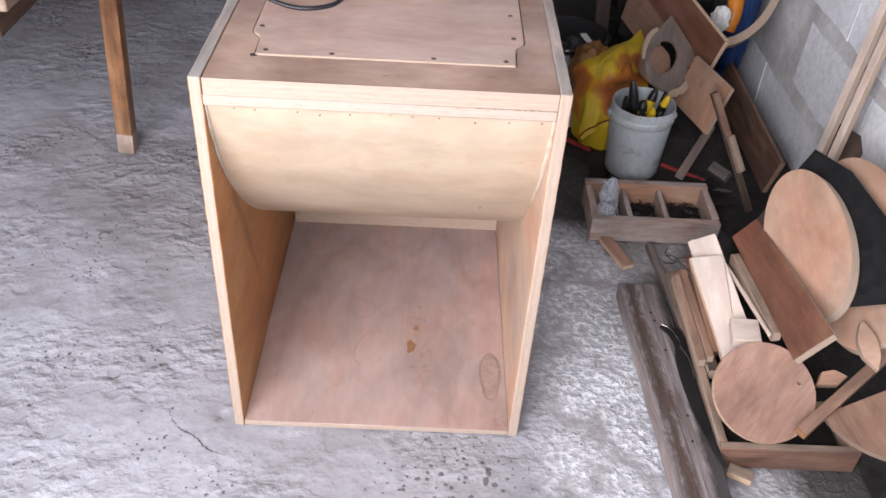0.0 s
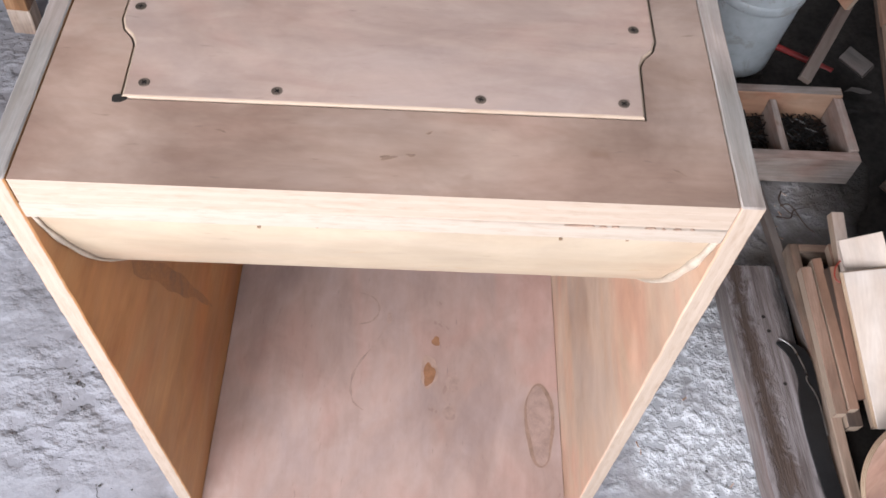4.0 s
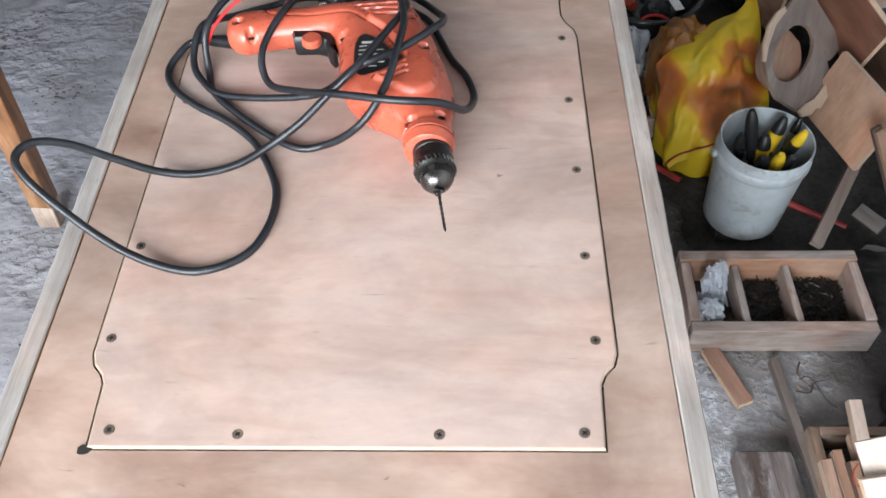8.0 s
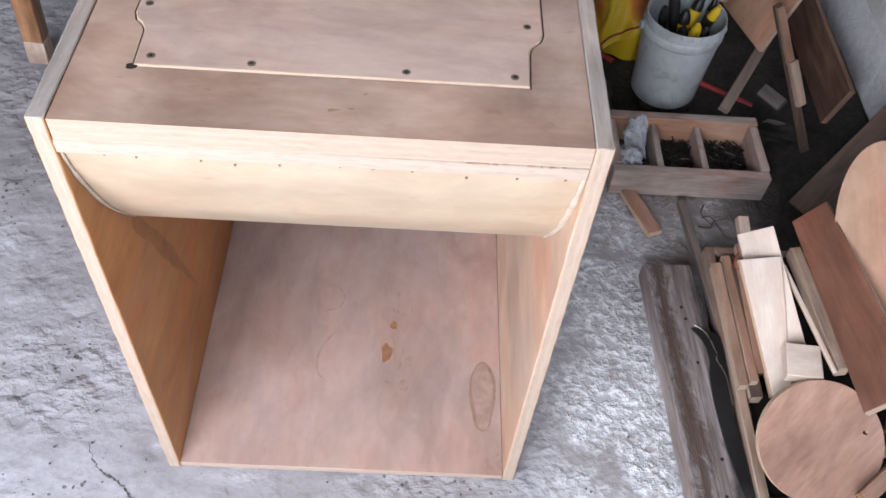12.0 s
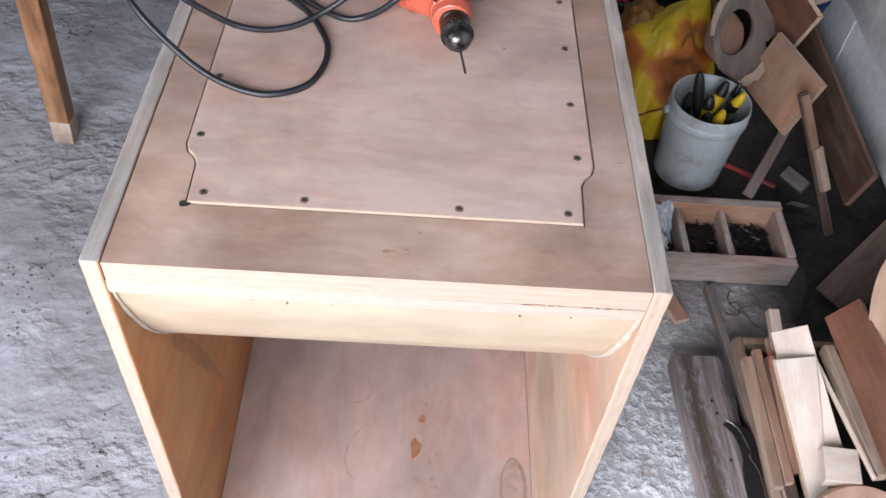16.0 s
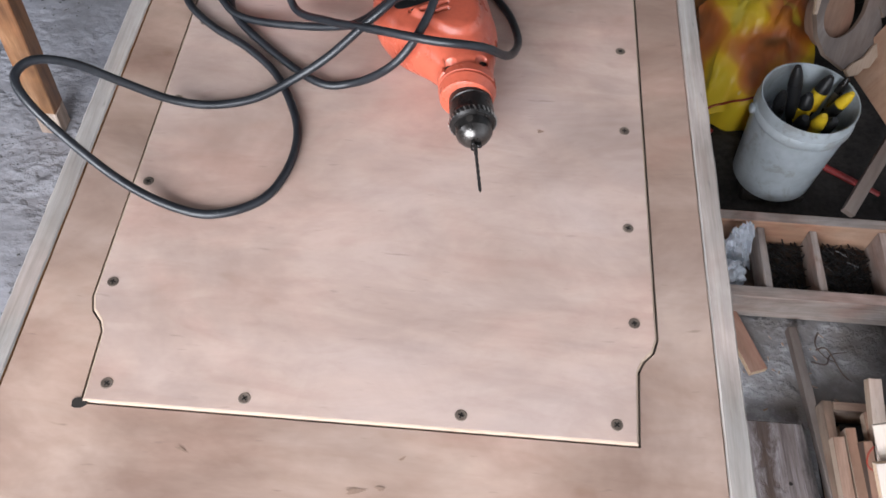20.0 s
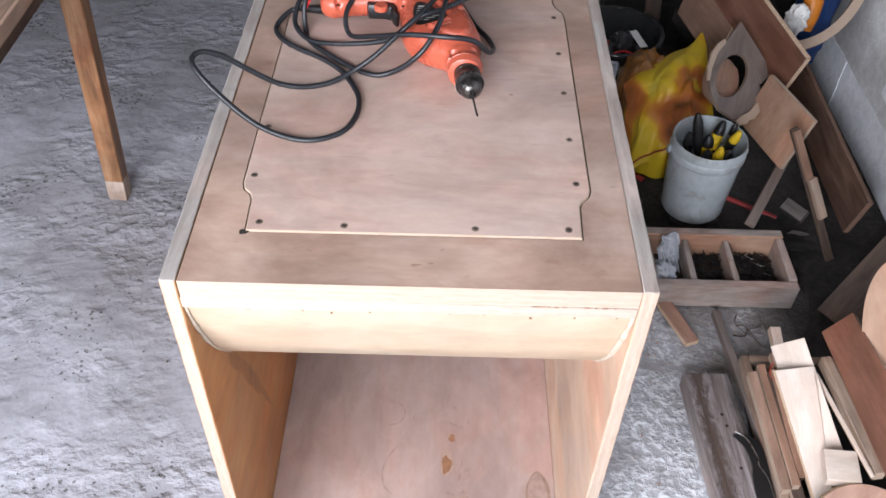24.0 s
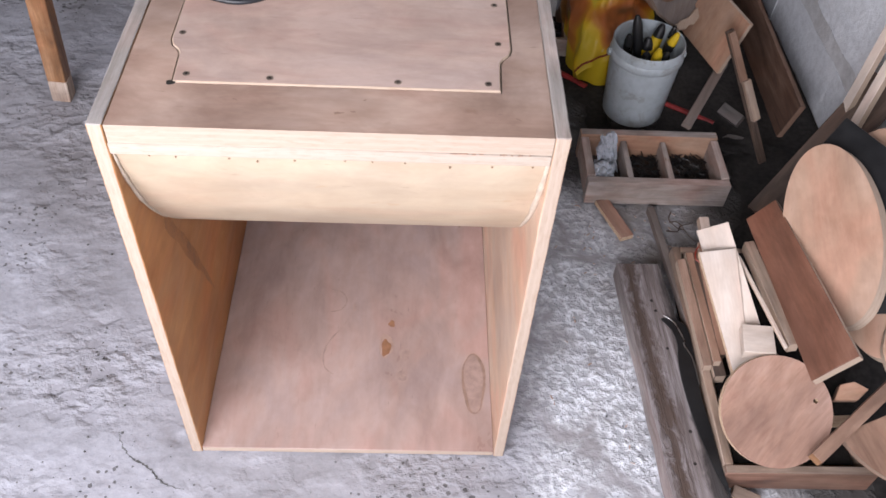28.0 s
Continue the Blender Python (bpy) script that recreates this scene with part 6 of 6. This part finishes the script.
for x, y, r, h in ((0.226, 1.66, 0.013, 1.9), (0.748, 1.86, 0.020, 1.7)):
    post = thing("steel_post", (x, y, G), "thin dark steel post standing on the floor at the back", "post", "posts at the back")
    bm = bmesh.new()
    lathe(bm, [(r * 0.6, G + 0.004), (r, G + 0.03), (r, h), (r * 0.6, h + 0.004)], Matrix.Translation((x, y, 0)), 16)
    part("tube", bm, DARKSTEEL, post)
    bm = bmesh.new()
    lathe(bm, [(r * 1.1, G + 0.001), (r * 1.1, G + 0.006), (r * 0.8, G + 0.008)], Matrix.Translation((x, y, 0)), 16)
    part("foot", bm, BLACK, post)

# the whole heap by the wall stands a little nearer than first laid out
for ob in list(scene.objects):
    if ob.parent is None and ob.name.split(".")[0] in ("board_offcut", "cutout_board", "round_plug", "batten", "bent_strip", "blue_bag", "orange_tool", "white_pouch", "plastic_bag", "plastic_tub", "rag", "white_card", "red_can", "junk_box", "black_wrap", "red_wire"):
        ob.location += Vector((-0.005, -0.014, 0.0))

# ---- crate of offcuts ----
crate = thing("offcut_crate", (0.74, 0.18, G), "low wooden crate heaped with plywood offcuts", "crate")
CX0, CX1, CY0, CY1, CZ = 0.612, 0.868, -0.062, 0.430, 0.046
# crate base is coloured black for the deep shade between the offcuts
part("crate_base", rect(CX0 + 0.002, CX1 - 0.002, CY0 + 0.002, CY1 - 0.002, G + 0.001, 0.0, 0.001, along="y"), [DEEP_SHADE, DEEP_SHADE], crate)
part("crate_side", rect(CX0, CX0 + 0.016, CY0 + 0.0165, CY1, 0.0005, CZ, 0.0015, along="yz"), [CRATE, CRATE], crate, "grey-brown crate side")
part("crate_side", rect(CX1 - 0.016, CX1, CY0 + 0.0165, CY1, 0.0005, CZ, 0.0015, along="yz"), [CRATE, CRATE], crate)
part("crate_end", rect(CX0, CX1, CY0, CY0 + 0.016, G + 0.001, CZ, 0.0015, along="xz"), [CRATE_RED, CRATE], crate, "grimy reddish crate end board")
part("crate_end", rect(CX0 + 0.0165, CX1 - 0.0165, CY1 - 0.016, CY1, 0.0005, CZ, 0.0015, along="xz"), [CRATE, CRATE], crate)
# black board and added filler block draw the shadowed hollow of the crate
loose_board("board_offcut", (0.640, 0.40, 0.030), (0.640, -0.03, 0.020), (0.845, 0.40, 0.030), 0.018, DEEP_SHADE, "board in the bottom of a crate, coloured black as shade")
loose_board("board_offcut", (0.690, 0.36, 0.110), (0.700, 0.03, 0.070), (0.840, 0.36, 0.115), 0.06, DEEP_SHADE, "black filler block for the shaded hollow under the heap")
# round disc with a drilled hole
dm = basis((0.694, 0.016, 0.112), (1, 0.0, 0.06), (0, 0.83, 0.56)) @ Matrix.Rotation(radians(48), 4, "Z")
bm = holed_panel(round_outline(0.0915, 0.0915, 72), [(x + 0.055, y - 0.037) for x, y in round_outline(0.0042, 0.0042, 14)], -0.014, 0)
bm.transform(dm)
solo("plywood_disc", bm, [DISC, EDGE_RAW], "round plywood disc with a drilled hole lying on a crate", "disc", "discs cut from plywood")
# big oval cut-outs
for o, al, ac, rx, ry, sd, lab in (
        ((0.820, 0.290, 0.243), (0.03, 0.92, 0.37), (-0.83, 0.24, -0.5), 0.168, 0.078, 1, "large oval plywood cut-out leaning on the heap"),
        ((0.930, 0.325, 0.258), (0.05, 0.92, 0.37), (-0.83, 0.24, -0.5), 0.165, 0.088, 2, "large oval plywood cut-out leaning by the wall"),
        ((0.925, 0.215, 0.168), (0.20, 0.86, 0.30), (-0.83, 0.24, -0.4), 0.120, 0.075, 3, "plywood cut-out with a pale rim under the heap")):
    bm = bmesh.new()
    prism(bm, round_outline(rx, ry, 64, 0.004, sd), -0.016, 0)
    for v in bm.verts:       # the saw was held askew: one side of the rim shows
        if v.co.z > -0.01:
            v.co += Vector((-0.004, 0.010, 0))
    bm.transform(basis(o, al, [-c for c in ac]))
    solo("oval_cutout", bm, [OVAL, EDGE], lab, "cut-out", "discs cut from plywood")
bm = bmesh.new()
bk = basis((0.875, 0.30, 0.268), (0.05, 0.92, 0.37), (0.83, -0.24, 0.5))
prism(bm, [(-0.16, -0.06), (-0.17, 0.085), (-0.02, 0.100), (0.13, 0.045), (0.205, -0.015), (0.15, -0.07)], -0.004, 0, bk, 0.0006)
solo("black_sheet", bm, [BLACK, CRATE], "bent black sheet with a torn edge between cut-outs", "sheet")
# long red-brown board across the heap
rb = basis((0.745, 0.205, 0.214), (0.09, -0.99, -0.01), (0.70, 0.05, 0.71))
bm = bmesh.new()
prism(bm, [(-0.172, -0.036), (0.172, -0.044), (0.166, 0.038), (-0.178, 0.026)], -0.018, 0, rb, 0.0009)
solo("board_offcut", bm, [OFFCUT_RED, EDGE], "long red-brown plywood board lying across the heap", "board", OFF)
# pale slats
loose_board("pine_offcut", (0.595, 0.322, 0.212), (0.655, 0.118, 0.098), (0.648, 0.320, 0.232), 0.008, PALE_EDGE, "white pine slat lying on the heap", PALE_EDGE)
sl = basis((0.638, 0.190, 0.156), (0.14, -0.80, -0.56), (0.97, 0.15, 0.10))
bm = bmesh.new()
prism(bm, [(-0.104, -0.034), (0.110, -0.006), (0.112, 0.024), (-0.104, 0.032)], -0.012, 0, sl, 0.0009)
solo("pine_offcut", bm, [PALE_EDGE, EDGE_RAW], "tapered white pine slat on top of the heap", "board", OFF)
loose_board("pine_offcut", (0.654, 0.156, 0.142), (0.705, 0.150, 0.146), (0.644, 0.104, 0.136), 0.022, PALE_EDGE, "pale wedge of pine beside the slats", PALE_EDGE)
loose_board("batten", (0.690, 0.322, 0.185), (0.716, 0.104, 0.176), (0.708, 0.323, 0.187), 0.024, CRATE, "pine batten with a square sawn end on the heap", EDGE)
loose_board("batten", (0.667, 0.283, 0.190), (0.706, 0.096, 0.178), (0.673, 0.284, 0.190), 0.006, PALE_EDGE, "thin pine strip on the heap", EDGE)
for x0, x1, y0, y1, z, th, mt in ((0.590, 0.606, 0.350, 0.130, 0.100, 0.022, CRATE), (0.607, 0.621, 0.362, 0.135, 0.106, 0.03, OFFCUT_BROWN), (0.634, 0.646, 0.385, 0.110, 0.112, 0.02, CRATE), (0.612, 0.632, 0.330, 0.118, 0.085, 0.03, DARKWOOD)):
    loose_board("batten", (x0 + 0.004, y0, z), (x0 + 0.018, y1, z - 0.03), (x1 + 0.004, y0, z + 0.002), th, mt, "sawn batten standing in the crate", EDGE)
loose_board("batten", (0.641, 0.425, 0.140), (0.643, 0.310, 0.112), (0.660, 0.425, 0.140), 0.016, PALE_EDGE, "short pine batten end behind the slats", EDGE)
bm = bmesh.new()
prism(bm, [(-0.004, 0.0), (0.020, 0.020), (0.046, 0.016), (0.062, -0.004), (0.034, -0.014)], -0.014, 0, basis((0.800, 0.040, 0.114), (0.93, 0.34, 0.10), (-0.34, 0.90, 0.25)), 0.0012)
solo("pine_offcut", bm, [OFFCUT, OFFCUT_BROWN], "small pointed pine wedge in the crate", "board", OFF)
loose_board("batten", (0.735, -0.050, 0.085), (0.945, 0.115, 0.135), (0.748, -0.066, 0.082), 0.022, OFFCUT_BROWN, "split orange-brown batten leaning out of the crate", LEG)
bm = bmesh.new()
prism(bm, [(0, 0)] + [(0.15 * math.cos(a), 0.15 * math.sin(a)) for a in [radians(90) * k / 14 for k in range(15)]], -0.014, 0, basis((0.940, 0.040, 0.104), (-0.78, -0.60, -0.22), (-0.55, 0.82, 0.1)) @ Matrix.Rotation(radians(-72), 4, "Z"), 0.001)
solo("quarter_cutout", bm, [OFFCUT_BROWN, CRATE], "quarter-round brown plywood offcut leaning on a crate", "cut-out", "discs cut from plywood")
# board and two battens against the wall
loose_board("board_offcut", (0.815, 0.580, 0.012), (1.040, 0.745, 0.255), (0.875, 0.520, 0.0), 0.018, DARKWOOD, "dark brown board leaning from the floor to the wall", OFFCUT_BROWN)
for a, b in (((0.980, 0.672, 0.150), (1.036, 0.728, 0.640)), ((0.985, 0.622, 0.170), (1.038, 0.676, 0.640))):
    a, b = Vector(a), Vector(b)
    loose_board("long_batten", a, b, a + Vector((-0.006, 0.020, -0.002)), 0.016, PALE_EDGE, "pale pine batten leaning on the wall", EDGE)
# plank on the floor with a black sheath on it
plank = thing("weathered_plank", (0.555, 0.0, G), "long weathered plank with worm-eaten edge lying on the floor", "plank")
outline = []
for i in range(25):
    y = 0.394 - 0.91 * i / 24
    outline.append((0.498 + 0.045 * (0.394 - y) + 0.0035 * noise.noise(Vector((y * 22, 1, 0))), y))
for i in range(25):
    y = -0.516 + 0.91 * i / 24
    outline.append((min(0.6105, 0.583 + 0.072 * (0.394 - y)) + 0.0010 * noise.noise(Vector((y * 18, 6, 0))), y))
PL = basis((0.558, 0.0, 0.0), (0.045, -1, 0), (1, 0.045, 0))
inv = PL.inverted()
bm = bmesh.new()
prism(bm, [((inv @ Vector((x, y, 0))).x, (inv @ Vector((x, y, 0))).y) for x, y in outline], -0.034 * (1 if PL.col[2].z < 0 else -1), 0.008 * (1 if PL.col[2].z < 0 else -1), PL, 0.0018)
part("plank_body", bm, [PLANK_TOP, PLANK], plank)
for x, y in ((0.552, 0.30), (0.556, 0.276), (0.572, 0.02), (0.568, -0.04), (0.563, 0.19)):
    bm = bmesh.new()
    lathe(bm, [(0.003, 0.0), (0.003, 0.0006)], pose(x, y, 0.0338), 10)
    part("nail_hole", bm, VOID, plank)
sheath = thing("saw_blade", (0.585, 0.10, 0.035), "black curved blade with a bright edge lying on a plank", "blade")
bm = bmesh.new()
prism(bm, [(p.x, p.y) for p in spline([(0.562, 0.256, 0), (0.589, 0.254, 0), (0.607, 0.236, 0), (0.609, 0.178, 0), (0.604, 0.098, 0), (0.607, 0.018, 0), (0.611, -0.05, 0), (0.615, -0.10, 0), (0.601, -0.06, 0), (0.588, 0.0, 0), (0.580, 0.057, 0), (0.576, 0.119, 0), (0.578, 0.169, 0), (0.583, 0.200, 0), (0.576, 0.236, 0)], 4, True)], 0.0345, 0.0375, Matrix(), 0.0006)
part("blade", bm, [BLACK, BLACK], sheath)
bm = bmesh.new()
tube(bm, spline([(0.567, 0.262, 0.0385), (0.585, 0.246, 0.0385), (0.596, 0.207, 0.0385), (0.594, 0.195, 0.0385), (0.604, 0.165, 0.0385), (0.605, 0.110, 0.0385)], 6), 0.0011, 6)
part("bright_edge", bm, STEEL, sheath, "bright bare metal edge")
loose_board("batten", (0.594, 0.572, 0.012), (0.612, 0.250, 0.030), (0.609, 0.572, 0.012), 0.016, GREYPLY, "thin brown stick lying on the floor", GREYPLY)
loose_board("board_offcut", (0.486, 0.595, 0.004), (0.527, 0.487, 0.004), (0.514, 0.605, 0.004), 0.012, DISC, "small reddish plywood strip lying on the floor")

bm = bmesh.new()
prism(bm, [(p.x, p.y) for p in spline([(0.0, 0.0, 0), (0.018, 0.030, 0), (0.024, 0.065, 0), (0.016, 0.100, 0)], 6)] + [(p.x, p.y) for p in spline([(0.010, 0.098, 0), (-0.010, 0.065, 0), (-0.014, 0.030, 0)], 6)], -0.012, 0, basis((0.900, 0.045, 0.150), (0.97, 0.15, 0.18), (-0.2, 0.93, 0.3)), 0.0008)
solo("board_offcut", bm, [OVAL, EDGE], "crescent-shaped plywood offcut in the heap", "board", OFF)
loose_board("board_offcut", (0.628, -0.082, 0.006), (0.668, -0.102, 0.006), (0.640, -0.062, 0.006), 0.015, CRATE, "small grey-brown wood chip block beside a crate")
for k, pts in enumerate((((0.650, 0.575), (0.640, 0.550), (0.655, 0.530), (0.668, 0.520)), ((0.640, 0.540), (0.660, 0.545), (0.676, 0.500), (0.690, 0.490)), ((0.630, 0.520), (0.652, 0.515), (0.664, 0.535), (0.690, 0.540)))):
    bm = bmesh.new()
    tube(bm, spline([(x, y, G + 0.004 + 0.004 * ((i + k) % 2)) for i, (x, y) in enumerate(pts)], 6), 0.0016, 6, lambda t: 1 - 0.5 * t)
    solo("twig", bm, DARKWOOD, "thin dark dry twig lying on the floor", "twig", "twigs by the tray")
# wood chips and sawdust crumbs on the floor round the tray and the crate
chips = bmesh.new()
for _ in range(60):
    x, y = random.uniform(0.42, 0.66), random.uniform(0.38, 0.60)
    if random.random() < 0.35:
        x, y = random.uniform(0.30, 0.52), random.uniform(-0.25, 0.55)
    a, l, w = random.uniform(0, 3.14), random.uniform(0.002, 0.011), random.uniform(0.001, 0.0025)
    slab(pose(x, y, G + 0.0035 + random.uniform(0, 0.001), random.uniform(-12, 12), random.uniform(-12, 12), math.degrees(a)), l, w, 0.0012, 0, chips)
solo("wood_chips", chips, [OFFCUT, PALE_EDGE], "scattered wood chips and splinters on the concrete floor", "chips", kind="stuff", smooth=False)
# pebbles and crumbs of cement
crumbs = bmesh.new()
for _ in range(420):
    x, y = random.uniform(-1.3, 0.52), random.uniform(-0.75, 1.0)
    if -0.27 < x < 0.27 and y > -0.01:
        continue
    r = random.uniform(0.0010, 0.0030) * (1.6 if random.random() < 0.06 else 1)
    p = bmesh.new()
    bmesh.ops.create_icosphere(p, subdivisions=1, radius=r)
    for v in p.verts:
        v.co *= random.uniform(0.6, 1.15)
        v.co.z *= 0.6
    p.transform(Matrix.Translation((x, y, G + 0.0005 + r * 0.3)))
    merge(crumbs, p)
solo("cement_crumbs", crumbs, CRUMB, "small dark crumbs of cement scattered on the floor", "crumbs", kind="stuff")
bm = bmesh.new()
tube(bm, spline([(0.600, 0.300, 0.196), (0.594, 0.292, 0.190), (0.593, 0.280, 0.184), (0.600, 0.274, 0.182), (0.606, 0.280, 0.186)], 6), 0.0012, 6)
solo("wire_loop", bm, SEAM_RED, "small loop of reddish wire among the slats", "wire")
loose_board("board_offcut", (0.622, 0.335, 0.128), (0.640, 0.150, 0.075), (0.634, 0.338, 0.130), 0.05, OFFCUT_BROWN, "brown strip standing between battens", DARKWOOD)

# ---- blocks of the east wall ----
bl_mesh = {}


def block_mesh(w, h, kind):
    """A cement block with crumbled, uneven arrises."""
    key = (round(w, 3), round(h, 3), kind)
    if key not in bl_mesh:
        rnd = random.Random(kind)
        line = []
        for (ax, ay), (cx, cy), n in (((-w / 2, -h / 2), (w / 2, -h / 2), 12), ((w / 2, -h / 2), (w / 2, h / 2), 6), ((w / 2, h / 2), (-w / 2, h / 2), 12), ((-w / 2, h / 2), (-w / 2, -h / 2), 6)):
            for i in range(n):
                t = i / n
                line.append((ax + (cx - ax) * t + rnd.uniform(-0.004, 0.003), ay + (cy - ay) * t + rnd.uniform(-0.005, 0.004)))
        bm = bmesh.new()
        prism(bm, line, -0.015, 0.015, basis((0, 0, 0), (0, -1, 0), (0, 0, 1)), 0.0012, segments=2)
        bl_mesh[key] = finish("block", bm, [BLOCK, BLOCK], True)
    return bl_mesh[key]


for row in range(13):
    z0 = 0.150 - 0.222 + 0.222 * row
    y = -1.69 - (0.21 if row % 2 else 0.0) + 0.085
    while y < EASTN - 0.05:
        w = 0.4212
        bot, tp = max(z0 + 0.024, G), z0 + 0.201
        ob = new("block", block_mesh(w, tp - bot, random.randrange(5)))
        ob.parent = wall_east
        ob.location = Vector((WALL + 0.0258 + random.uniform(-0.0015, 0.0015), y + w / 2, (bot + tp) / 2)) - ORIGIN[wall_east]
        y += 0.42
